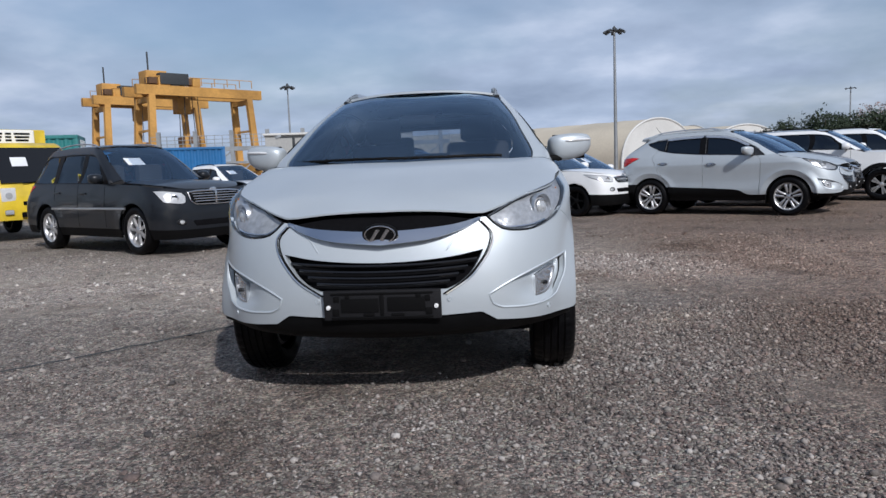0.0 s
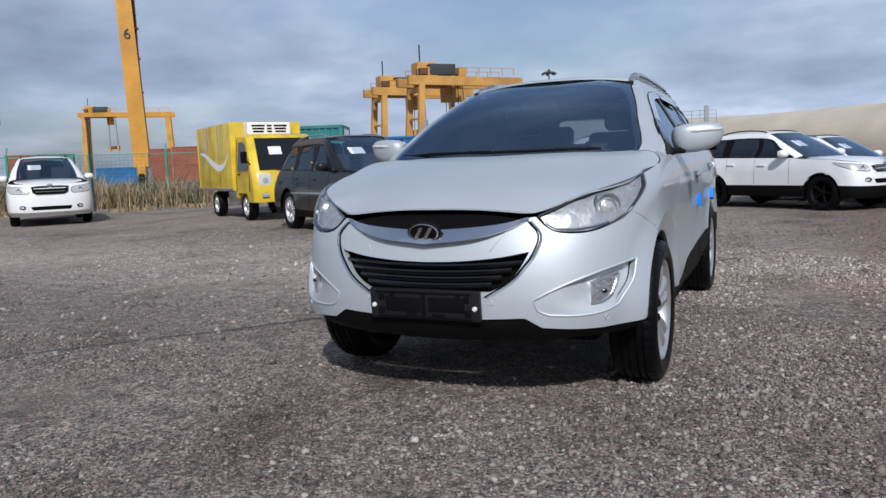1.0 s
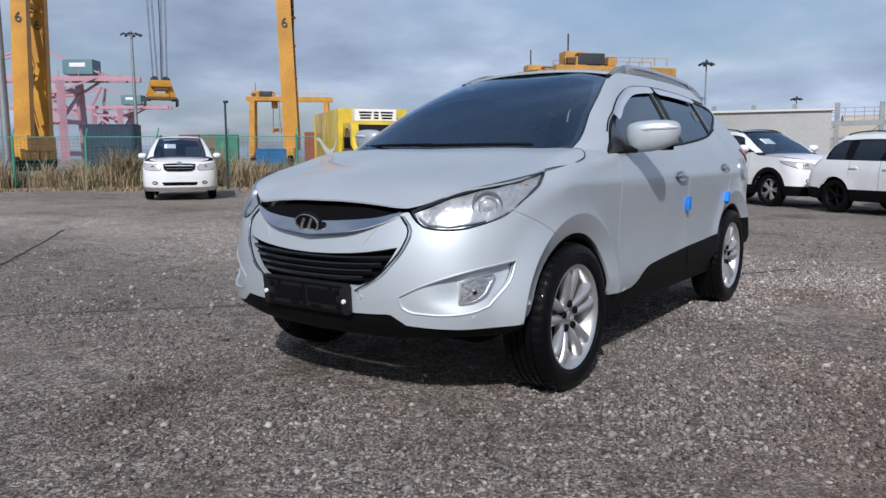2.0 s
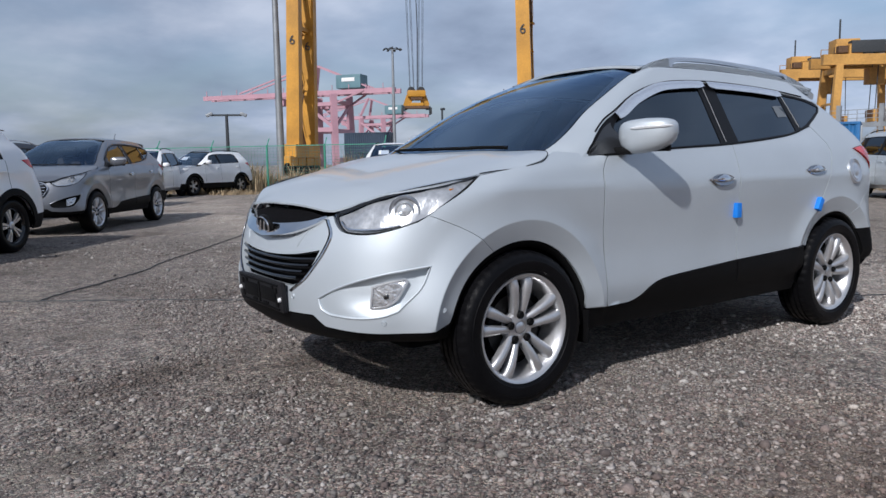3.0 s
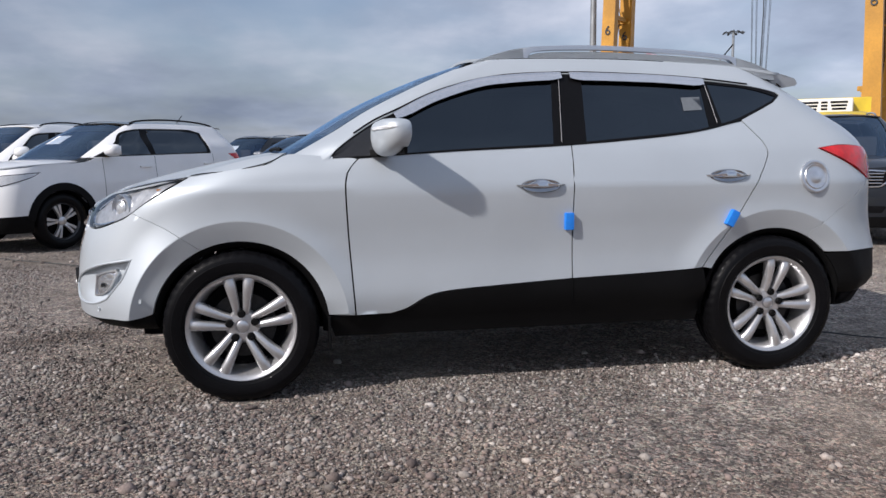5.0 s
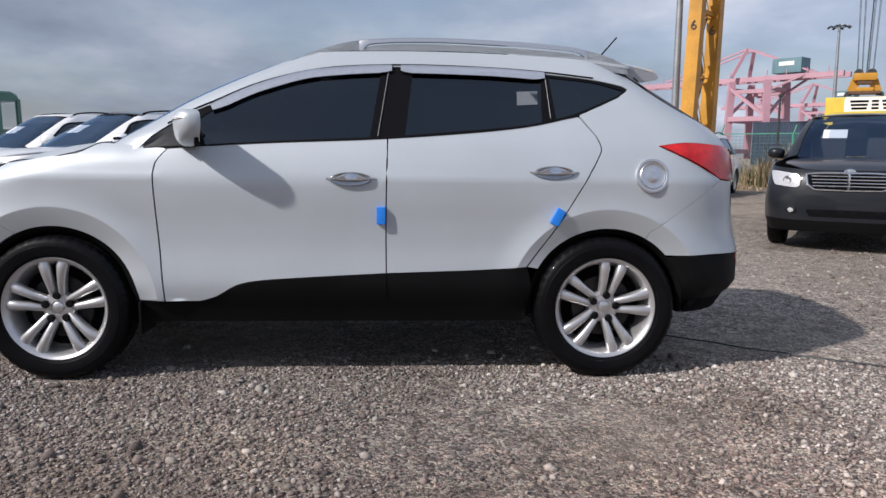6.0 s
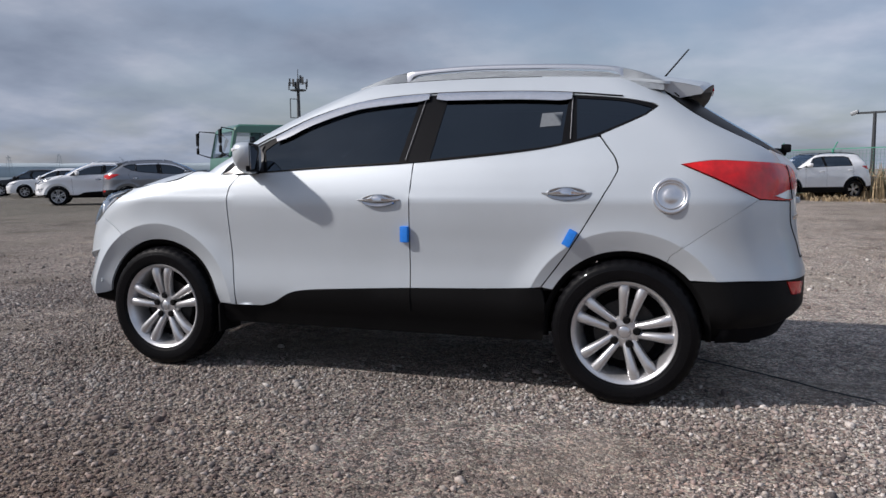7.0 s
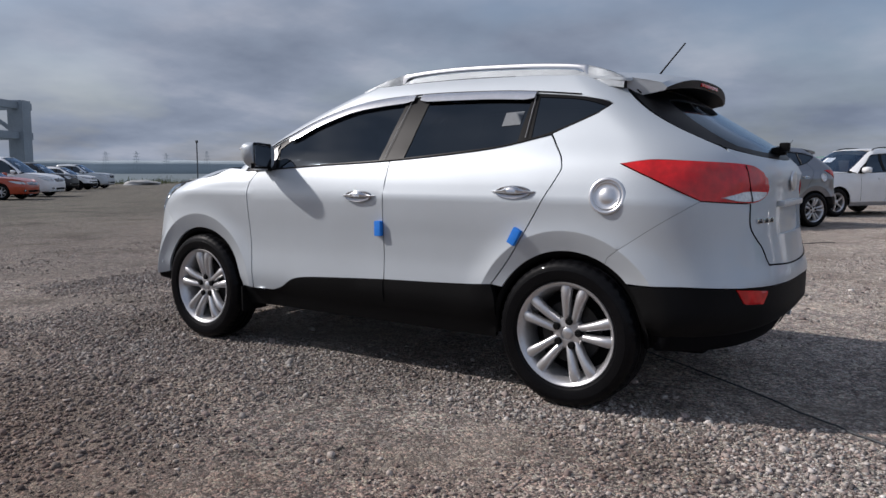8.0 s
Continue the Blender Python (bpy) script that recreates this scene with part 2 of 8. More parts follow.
def gravel_material():
    m = bpy.data.materials.new("gravel")
    m.use_nodes = True
    n, l = m.node_tree.nodes, m.node_tree.links
    b = n["Principled BSDF"]
    b.inputs["Roughness"].default_value = 0.92
    co = n.new("ShaderNodeTexCoord")

    def noise_at(scale, detail=5):
        k = n.new("ShaderNodeTexNoise")
        k.inputs["Scale"].default_value, k.inputs["Detail"].default_value = scale, detail
        l.new(co.outputs["Object"], k.inputs["Vector"])
        return k.outputs["Fac"]

    # coordinates jostled by fine noise, so that the broken stones have crooked edges
    jostle = n.new("ShaderNodeTexNoise")
    jostle.inputs["Scale"].default_value, jostle.inputs["Detail"].default_value = 60, 3
    l.new(co.outputs["Object"], jostle.inputs["Vector"])
    crooked = n.new("ShaderNodeVectorMath")
    crooked.operation = "MULTIPLY_ADD"
    crooked.inputs[1].default_value = (.022, .022, .022)
    l.new(jostle.outputs["Color"], crooked.inputs[0])
    l.new(co.outputs["Object"], crooked.inputs[2])

    def cells(scale, out):
        k = n.new("ShaderNodeTexVoronoi")
        k.distance = "CHEBYCHEV"
        k.inputs["Scale"].default_value = scale
        l.new(crooked.outputs[0], k.inputs["Vector"])
        return k.outputs[out]

    def mix(kind, a, c, fac=1.0):
        k = n.new("ShaderNodeMix")
        k.data_type, k.blend_type = "RGBA", kind
        k.inputs[0].default_value = fac
        l.new(a, k.inputs[6])
        l.new(c, k.inputs[7])
        return k.outputs[2]

    bw = n.new("ShaderNodeRGBToBW")
    l.new(cells(84, "Color"), bw.inputs[0])
    stone = ramp_of(m.node_tree, bw.outputs[0], [(0.15, (0.055, 0.050, 0.050)), (0.5, (0.188, 0.165, 0.155)), (0.85, (0.42, 0.385, 0.36))])
    bw2 = n.new("ShaderNodeRGBToBW")
    l.new(cells(23, "Color"), bw2.inputs[0])
    big = ramp_of(m.node_tree, bw2.outputs[0], [(0.2, (0.77, 0.76, 0.79)), (0.8, (1.21, 1.20, 1.17))])
    worn = ramp_of(m.node_tree, noise_at(0.62, 8), [(0.50, (0, 0, 0)), (0.66, (1, 1, 1))])
    grit = ramp_of(m.node_tree, noise_at(190, 3), [(0.3, (0.66, 0.66, 0.66)), (0.7, (1.3, 1.3, 1.3))])
    damp = ramp_of(m.node_tree, noise_at(0.21, 5), [(0.36, (0.82, 0.82, 0.80)), (0.58, (1.04, 1.04, 1.01))])
    sand = n.new("ShaderNodeRGB")
    sand.outputs[0].default_value = (0.215, 0.190, 0.165, 1)
    bare = n.new("ShaderNodeMix")
    bare.data_type = "RGBA"
    half = n.new("ShaderNodeMath")
    half.operation = "MULTIPLY"
    half.inputs[1].default_value = 0.60
    l.new(worn, half.inputs[0])
    l.new(half.outputs[0], bare.inputs[0])
    hue = n.new("ShaderNodeSeparateColor")
    l.new(cells(84, "Color"), hue.inputs[0])
    tinge = ramp_of(m.node_tree, hue.outputs[2], [(0.0, (1.16, .95, .90)), (0.45, (1.02, .99, .97)), (0.75, (.95, 1.02, 1.02)), (1.0, (.97, 1.05, .93))])
    l.new(mix("MULTIPLY", mix("MULTIPLY", stone, big), tinge), bare.inputs[6])
    l.new(sand.outputs[0], bare.inputs[7])
    clods = ramp_of(m.node_tree, noise_at(6.5, 12), [(0.34, (0.76, 0.74, 0.73)), (0.48, (0.98, 0.98, 0.98)), (0.66, (1.15, 1.14, 1.12))])
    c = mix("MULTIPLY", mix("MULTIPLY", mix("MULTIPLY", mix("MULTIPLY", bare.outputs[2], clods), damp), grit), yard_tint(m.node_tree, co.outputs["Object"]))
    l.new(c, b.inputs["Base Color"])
    h = n.new("ShaderNodeMath")
    h.operation = "SUBTRACT"
    h.inputs[0].default_value = 1
    l.new(cells(84, "Distance"), h.inputs[1])
    bump1 = n.new("ShaderNodeBump")
    bump1.inputs["Strength"].default_value, bump1.inputs["Distance"].default_value = 0.9, 0.014
    l.new(h.outputs[0], bump1.inputs["Height"])
    bump2 = n.new("ShaderNodeBump")
    bump2.inputs["Strength"].default_value, bump2.inputs["Distance"].default_value = 0.7, 0.02
    l.new(noise_at(14, 6), bump2.inputs["Height"])
    l.new(bump1.outputs[0], bump2.inputs["Normal"])
    bump3 = n.new("ShaderNodeBump")
    bump3.inputs["Strength"].default_value, bump3.inputs["Distance"].default_value = 0.55, 0.004
    l.new(noise_at(260, 4), bump3.inputs["Height"])
    l.new(bump2.outputs[0], bump3.inputs["Normal"])
    l.new(bump3.outputs[0], b.inputs["Normal"])
    return m


GRAVEL = gravel_material()


def ground_height(x, y):
    """Shallow unevenness of the yard; level under the parked car."""
    k = 0.012 * noise.noise(Vector((x * 0.35, y * 0.35, 0))) + 0.006 * noise.noise(Vector((x * 1.3, y * 1.3, 4)))
    near = min(1.0, max(0.0, (math.hypot(x / 1.3, y / 2.4) - 0.8) / 0.6))
    return k * near - 0.002


def ground_sheet():
    """One sheet to the horizon, finely divided near the car."""
    edges = [-4000, -1200, -400, -160, -80, -45, -30, -20, -14, -10] + [v * 0.25 for v in range(-32, 33)] + [10, 14, 20, 30, 45, 80, 160, 400, 1200, 4000]
    verts, faces, n = [], [], len(edges)
    for y in edges:
        for x in edges:
            verts.append((x, y, ground_height(x, y) if max(abs(x), abs(y)) < 9 else -0.004))
    for j in range(n - 1):
        for i in range(n - 1):
            a = j * n + i
            faces.append((a, a + 1, a + n + 1, a + n))
    return link_mesh("ground", verts, faces, GRAVEL)


tagged(ground_sheet(), "grey-brown crushed stone yard with worn bare patches", "ground", kind="structure")
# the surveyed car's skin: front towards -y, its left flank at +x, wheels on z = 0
def spl(pairs):
    """A smooth curve through (key, value) pairs, held flat past its ends."""
    k = np.array([p[0] for p in pairs], float)
    v = np.array([p[1] for p in pairs], float)
    d = np.diff(v) / np.diff(k)
    m = np.empty(len(k))
    m[0], m[-1] = d[0], d[-1]
    for i in range(1, len(k) - 1):
        h0, h1 = k[i] - k[i - 1], k[i + 1] - k[i]
        m[i] = 0.0 if d[i - 1] * d[i] <= 0 else (h0 + h1) * 1.5 / ((2 * h1 + h0) * 0.5 / d[i - 1] + (2 * h0 + h1) * 0.5 / d[i])
        m[i] = 0.0 if d[i - 1] * d[i] <= 0 else min(abs(m[i]), 3 * min(abs(d[i - 1]), abs(d[i]))) * np.sign(d[i])

    def f(x):
        x = np.clip(np.asarray(x, float), k[0], k[-1])
        i = np.clip(np.searchsorted(k, x) - 1, 0, len(k) - 2)
        h = k[i + 1] - k[i]
        t = (x - k[i]) / h
        return ((1 + 2 * t) * (1 - t) ** 2 * v[i] + t * (1 - t) ** 2 * h * m[i]
                + t * t * (3 - 2 * t) * v[i + 1] + t * t * (t - 1) * h * m[i + 1])
    return f


def smooth(a, b, x):
    t = np.clip((np.asarray(x, float) - a) / (b - a), 0, 1)
    return t * t * (3 - 2 * t)


class Shell:
    """A car's outer skin. At each height the plan is a front arc, a straight flank and a rear arc.
    s in 0..1 runs round the front arc, 1..2 along the flank, 2..3 round the rear arc."""

    def __init__(self, width, front, front_depth, front_power, rear, rear_depth, rear_power, bulge=None):
        self.w, self.f, self.cf, self.nf = spl(width), spl(front), spl(front_depth), front_power
        self.r, self.cr, self.nr, self.bulge = spl(rear), spl(rear_depth), rear_power, bulge
        self.creases = []

    def raw(self, s, z):
        s, z = np.broadcast_arrays(np.asarray(s, float), np.asarray(z, float))
        w, yf, cf, yr, cr = self.w(z), self.f(z), self.cf(z), self.r(z), self.cr(z)
        a = np.clip(s, 0, 1) * np.pi / 2
        b = np.clip(3 - s, 0, 1) * np.pi / 2
        ra = (np.sin(a) ** self.nf + np.abs(np.cos(a)) ** self.nf) ** (1 / self.nf)
        rb = (np.sin(b) ** self.nr + np.abs(np.cos(b)) ** self.nr) ** (1 / self.nr)
        xa, ya = w * np.sin(a) / ra, yf + cf * (1 - np.abs(np.cos(a)) / ra)
        xb, yb = w * np.sin(b) / rb, yr - cr * (1 - np.abs(np.cos(b)) / rb)
        t = np.clip(s - 1, 0, 1)
        ym = (yf + cf) * (1 - t) + (yr - cr) * t
        x = np.where(s < 1, xa, np.where(s > 2, xb, w))
        y = np.where(s < 1, ya, np.where(s > 2, yb, ym))
        return np.stack([x, y, z], -1)

    def normal(self, s, z):
        e = 1e-3
        s = np.clip(s, 2e-3, 2.998)
        d1 = self.raw(s + e, z) - self.raw(s - e, z)
        d2 = self.raw(s, z + e) - self.raw(s, z - e)
        n = np.cross(d1, d2)
        return n / np.maximum(np.linalg.norm(n, axis=-1, keepdims=True), 1e-9)

    def at(self, s, z, out=0.0):
        p, n = self.raw(s, z), self.normal(s, z)
        o = np.asarray(out, float)
        if self.bulge is not None:
            p = p + self.bulge(p)
        return p + n * o[..., None] if o.ndim else p + n * o

    def side(self, y, z):
        """s at which the flank or a corner passes y at height z."""
        w, yf, cf, yr, cr = self.w(z), self.f(z), self.cf(z), self.r(z), self.cr(z)
        y = np.asarray(y, float)
        a = np.clip((yf + cf - y) / cf, 0, 1)
        b = np.clip((y - yr + cr) / cr, 0, 1)
        sa = np.arctan2((1 - a ** self.nf) ** (1 / self.nf), a) / (np.pi / 2)
        sb = 3 - np.arctan2((1 - b ** self.nr) ** (1 / self.nr), b) / (np.pi / 2)
        sm = 1 + (y - yf - cf) / (yr - cr - yf - cf)
        return np.where(y < yf + cf, sa, np.where(y > yr - cr, sb, sm))

    def front(self, x, z):
        k = np.clip(np.abs(x) / self.w(z), 0, 1)
        return np.arctan2(k, (1 - k ** self.nf) ** (1 / self.nf)) / (np.pi / 2)

    def back(self, x, z):
        k = np.clip(np.abs(x) / self.w(z), 0, 1)
        return 3 - np.arctan2(k, (1 - k ** self.nr) ** (1 / self.nr)) / (np.pi / 2)


WIDTH = [(0.15, 0.78), (0.22, 0.83), (0.30, 0.862), (0.38, 0.885), (0.47, 0.899), (0.55, 0.894), (0.65, 0.8885), (0.75, 0.8915),
         (0.86, 0.9003), (0.93, 0.9045), (0.975, 0.906), (1.00, 0.8985), (1.04, 0.888), (1.08, 0.875), (1.14, 0.852), (1.28, 0.768), (1.42, 0.682), (1.52, 0.615), (1.60, 0.550), (1.66, 0.48)]
REAR = [(0.15, 1.95), (0.25, 2.06), (0.35, 2.13), (0.46, 2.172), (0.60, 2.175), (0.68, 2.155), (0.83, 2.130), (1.00, 2.118), (1.10, 2.105),
        (1.17, 2.07), (1.24, 2.00), (1.32, 1.875), (1.47, 1.64), (1.56, 1.50), (1.66, 1.34)]
REAR_DEPTH = [(0.15, 0.45), (0.5, 0.55), (1.0, 0.60), (1.3, 0.42), (1.6, 0.30)]
FRONT = [(0.15, -2.00), (0.22, -2.09), (0.30, -2.145), (0.40, -2.172), (0.50, -2.175), (0.60, -2.168), (0.70, -2.150), (0.80, -2.118),
         (0.88, -2.075), (0.94, -2.02), (1.0, -1.94), (1.10, -1.75)]
FRONT_DEPTH = [(0.15, 0.68), (0.8, 0.72), (1.0, 0.62), (1.1, 0.5)]
SCREEN = [(1.00, -1.40), (1.06, -1.31), (1.12, -1.21), (1.24, -1.01), (1.345, -0.84), (1.47, -0.58), (1.555, -0.36), (1.61, -0.18), (1.66, 0.0)]
SCREEN_DEPTH = [(1.0, 0.37), (1.3, 0.32), (1.5, 0.26), (1.6, 0.19)]
BONNET = spl([(-2.12, 0.875), (-2.08, 0.905), (-2.02, 0.940), (-1.9, 0.985), (-1.7, 1.042), (-1.5, 1.088), (-1.25, 1.135), (-1.0, 1.165)])
AXLE, HUB = 1.32, 0.347
LIP_OUT, LIP_TOP = 0.60, 0.487


def bonnet(x, y):
    x = np.abs(x)
    return BONNET(y) - (0.042 - 0.024 * smooth(-1.6, -1.15, y)) * (x / 0.8) ** 2 - 0.006 * smooth(0.42, 0.62, x) * smooth(-2.0, -1.7, y) - 0.036 * np.minimum(x / 0.475, 1.0) ** 2.2 * smooth(-1.88, -2.03, y) - 0.034 * np.clip((x - 0.795) / 0.068, 0, 1.2) ** 1.5 * smooth(-1.56, -1.3, y)


def arch_lips(p):
    x, y, z = p[..., 0], p[..., 1], p[..., 2]
    q = np.zeros_like(p)
    for yc in (-AXLE, AXLE):
        r = np.hypot(y - yc, z - HUB)
        lip = np.clip((LIP_OUT - r) / (LIP_OUT - LIP_TOP), 0, 1) ** 1.6 * (1 - 1.75 * np.clip((LIP_TOP - r) / 0.092, 0, 1)) * smooth(0.30, 0.39, z)
        q[..., 0] += lip * (0.007 + np.maximum(0.904 - x, -0.003) * 0.65) * (x > 0.7)
    return q


def fender_roll(p):
    """Wheel-arch lips and the inward roll of the fender's top."""
    x, y, z = p[..., 0], p[..., 1], p[..., 2]
    q = arch_lips(p)
    roll = np.clip((z - bonnet(0.8, y) + 0.10) / 0.10, 0, 1.2) ** 2
    q[..., 0] -= 0.035 * roll * smooth(-0.72, -0.95, y) * (x > 0.5) * smooth(-1.75, -1.5, y)
    return q


def pillar_foot(p):
    """Wheel-arch lips, and the fender's roll carried up into the foot of the screen pillar."""
    q = arch_lips(p)
    k = smooth(1.17, 1.09, p[..., 2])
    q[..., 0] += k * (fender_roll(p)[..., 0] - q[..., 0])
    return q


LOWER = Shell(WIDTH, FRONT, FRONT_DEPTH, 2.7, REAR, REAR_DEPTH, 2.7, fender_roll)
UPPER = Shell(WIDTH, SCREEN, SCREEN_DEPTH, 2.6, REAR, REAR_DEPTH, 2.7, pillar_foot)
# the crisp edges of the wheel-arch flares, followed by the panels' meshes
for arch_y in (-AXLE, AXLE):
    for radius_ in (LIP_TOP + 0.004, LIP_TOP, LIP_TOP - 0.004):
        ring_ = [(arch_y + radius_ * math.cos(a), HUB + radius_ * math.sin(a)) for a in np.linspace(radians(-2), radians(182), 132)]
        LOWER.creases += ring_
        UPPER.creases += ring_


# ---- panels cut from a skin ----
from mathutils.geometry import delaunay_2d_cdt

ARC = np.array([0.0, 1.25, 3.35, 4.45])


def to_metric(s):
    s = np.asarray(s, float)
    return np.sign(s) * np.interp(np.abs(s), [0, 1, 2, 3], ARC)


def from_metric(a):
    a = np.asarray(a, float)
    return np.sign(a) * np.interp(np.abs(a), ARC, [0, 1, 2, 3])


def bend(points, step=0.03):
    """A Catmull-Rom curve through 2D points, sampled about every step."""
    p = np.array(points, float)
    if len(p) == 2:
        n = max(1, int(np.linalg.norm(p[1] - p[0]) / step))
        return [tuple(p[0] + (p[1] - p[0]) * i / n) for i in range(n + 1)]
    q = np.vstack([2 * p[0] - p[1], p, 2 * p[-1] - p[-2]])
    res = []
    for i in range(1, len(q) - 2):
        n = max(1, int(math.ceil(np.linalg.norm(q[i + 1] - q[i]) / step)))
        for k in range(n):
            t = k / n
            res.append(tuple(0.5 * (2 * q[i] + (q[i + 1] - q[i - 1]) * t + (2 * q[i - 1] - 5 * q[i] + 4 * q[i + 1] - q[i + 2]) * t * t
                                    + (3 * q[i] - q[i - 1] - 3 * q[i + 1] + q[i + 2]) * t ** 3)))
    return res + [tuple(p[-1])]


def arc_pts(yc, zc, r, a0, a1, n=9):
    """Points of an arch: angles in degrees from +y towards +z."""
    return [("s", yc + r * math.cos(radians(a0 + (a1 - a0) * i / (n - 1))), zc + r * math.sin(radians(a0 + (a1 - a0) * i / (n - 1)))) for i in range(n)]


def chart(shell, p):
    """(kind, along, height) to the skin's own flat chart, in metres."""
    k, u, z = p[0], p[1], p[2]
    if k == "s":
        return float(to_metric(shell.side(u, z))), z
    if k == "f":
        return float(to_metric(shell.front(u, z))) * (1 if u >= 0 else -1), z
    return 2 * ARC[3] * (u < 0) + float(to_metric(shell.back(u, z))) * (1 if u >= 0 else -1), z


def dense(seg):
    """Flank points are first joined by a smooth curve in side view, so that neighbours share their seams."""
    if len(seg) > 1 and all(p[0] == "s" for p in seg):
        return [("s", y, z) for y, z in bend([(p[1], p[2]) for p in seg], 0.05)]
    return seg


def loop_of(shell, segs, step=0.03):
    """A closed outline from segments of points; each segment is a smooth curve, corners lie between them."""
    pts = []
    segs = [dense(g) for g in segs]
    for i, seg in enumerate(segs):
        cur = [chart(shell, p) for p in seg]
        nxt = chart(shell, segs[(i + 1) % len(segs)][0])
        if math.dist(cur[-1], nxt) > 1e-4:
            line = bend(cur, step) if len(cur) > 1 else cur
            pts += line[:-1] + bend([line[-1], nxt], step)[:-1]
        else:
            pts += bend(cur, step)[:-1]
    return pts


def mirrored(half, mid=0.0):
    """Closes a half outline, which starts and ends on the car's middle line, by its mirror image."""
    return half + [(2 * mid - a, z) for a, z in reversed(half) if abs(a - mid) > 1e-5]


def half_loop(shell, segs, step=0.03, mid=0.0):
    pts = []
    for i, seg in enumerate(dense(g) for g in segs):
        cur = [chart(shell, p) for p in seg]
        pts += bend(cur, step) if len(cur) > 1 else cur
    out_, last = [], None
    for p in pts:
        if last is not None and math.dist(p, last) < 1e-4:
            continue
        if last is not None and math.dist(p, last) > step * 1.5:
            out_ += bend([last, p], step)[1:-1]
        out_.append(p)
        last = p
    return mirrored(out_, mid)


def signed_area(loop):
    return 0.5 * sum(a[0] * b[1] - b[0] * a[1] for a, b in zip(loop, loop[1:] + loop[:1]))


def inset(loop, d):
    """The outline drawn in by d."""
    p = np.array(loop)
    if signed_area(loop) < 0:
        p = p[::-1]
    e = np.roll(p, -1, 0) - p
    e /= np.maximum(np.linalg.norm(e, axis=1, keepdims=True), 1e-9)
    n = np.stack([-e[:, 1], e[:, 0]], 1)
    m = n + np.roll(n, 1, 0)
    m /= np.maximum((m * m).sum(1, keepdims=True) * 0.5, 0.25)
    return [tuple(v) for v in p + m * d]


def inside(loop, pts):
    p = np.array(loop)
    q = np.roll(p, -1, 0)
    x, y = pts[:, 0][:, None], pts[:, 1][:, None]
    c = (p[:, 1] > y) != (q[:, 1] > y)
    xs = (q[:, 0] - p[:, 0]) * (y - p[:, 1]) / np.where(np.abs(q[:, 1] - p[:, 1]) < 1e-12, 1e-12, q[:, 1] - p[:, 1]) + p[:, 0]
    return (np.sum(c & (x < xs), axis=1) % 2) == 1


def fill(loop, holes, step, marks=None):
    """Triangles over an outline with holes, on an even grid. Returns points and triangles."""
    rings = [loop] + list(holes)
    pts, edges = [], []
    for ring in rings:
        k = len(pts)
        pts += ring
        edges += [(k + i, k + (i + 1) % len(ring)) for i in range(len(ring))]
    b = np.array(pts)
    lo, hi = b.min(0), b.max(0)
    gx, gz = np.arange(lo[0] + step / 2, hi[0], step), np.arange(lo[1] + step / 2, hi[1], step)
    g = np.stack(np.meshgrid(gx, gz, indexing="ij"), -1).reshape(-1, 2)
    if len(g):
        keep = inside(loop, g)
        for h in holes:
            keep &= ~inside(h, g)
        g = g[keep]
        if len(g):
            d = np.min(np.linalg.norm(g[:, None] - b[None], axis=2), axis=1)
            g = g[d > step * 0.45]
    if marks is not None and len(marks):
        m = np.array(marks)
        keep = inside(loop, m) & (m > lo).all(1) & (m < hi).all(1)
        for h in holes:
            keep &= ~inside(h, m)
        m = m[keep]
        if len(m):
            m = m[np.min(np.linalg.norm(m[:, None] - b[None], axis=2), axis=1) > 0.004]
        if len(m) and len(g):
            g = g[np.min(np.linalg.norm(g[:, None] - m[None], axis=2), axis=1) > 0.008]
        g = np.vstack([g, m]) if len(g) else m
    allp = pts + [tuple(v) for v in g]
    v, _, f, _, _, _ = delaunay_2d_cdt([Vector(p) for p in allp], edges, [], 0, 1e-7)
    v = np.array([tuple(p) for p in v])
    f = [t for t in f if len(t) == 3]
    c = np.array([v[list(t)].mean(0) for t in f])
    keep = inside(loop, c)
    for h in holes:
        keep &= ~inside(h, c)
    return v, [t for t, k in zip(f, keep) if k]


def lifted(shell, v, out=0.0):
    """Chart points to space; past the rear middle the chart goes on along the other flank."""
    a = np.asarray(v)[:, 0]
    far = a > ARC[3]
    s = from_metric(np.where(far, 2 * ARC[3] - a, np.abs(a)))
    p = shell.at(s, np.asarray(v)[:, 1], out)
    p[:, 0] *= np.where(far | (a < 0), -1, 1)
    return p


def skin_panel(shell, loop, holes=(), step=0.04, out=0.0, thick=0.014, gap=0.0008, dome=None):
    """Vertices and faces of a sheet on the skin with turned-in edges. dome: extra lift over the chart."""
    ring = inset(loop, gap) if gap else loop
    holes = [inset(h, -gap) if gap else h for h in holes]
    v, f = fill(ring, holes, step, [chart(shell, ("s", y, z)) for y, z in shell.creases] if step <= 0.025 else None)
    o = np.full(len(v), out) + (dome(v) if dome else 0)
    top = lifted(shell, v, o)
    low = lifted(shell, v, o - thick)
    count = {}
    for t in f:
        for a, b in zip(t, t[1:] + t[:1]):
            count[(a, b)] = count.get((a, b), 0) + 1
    rim = [(a, b) for a, b in count if (b, a) not in count]
    n = len(v)
    faces = [tuple(t) for t in f]
    verts = list(top)
    made = {}
    for a, b in rim:
        for k in (a, b):
            if k not in made:
                made[k] = (len(verts), len(verts) + 1)
                verts += [top[k], low[k]]
        faces.append((made[b][0], made[a][0], made[a][1], made[b][1]))
    return verts, faces


def flip(verts, faces):
    return [(-v[0], v[1], v[2]) for v in verts], [tuple(reversed(f)) for f in faces]


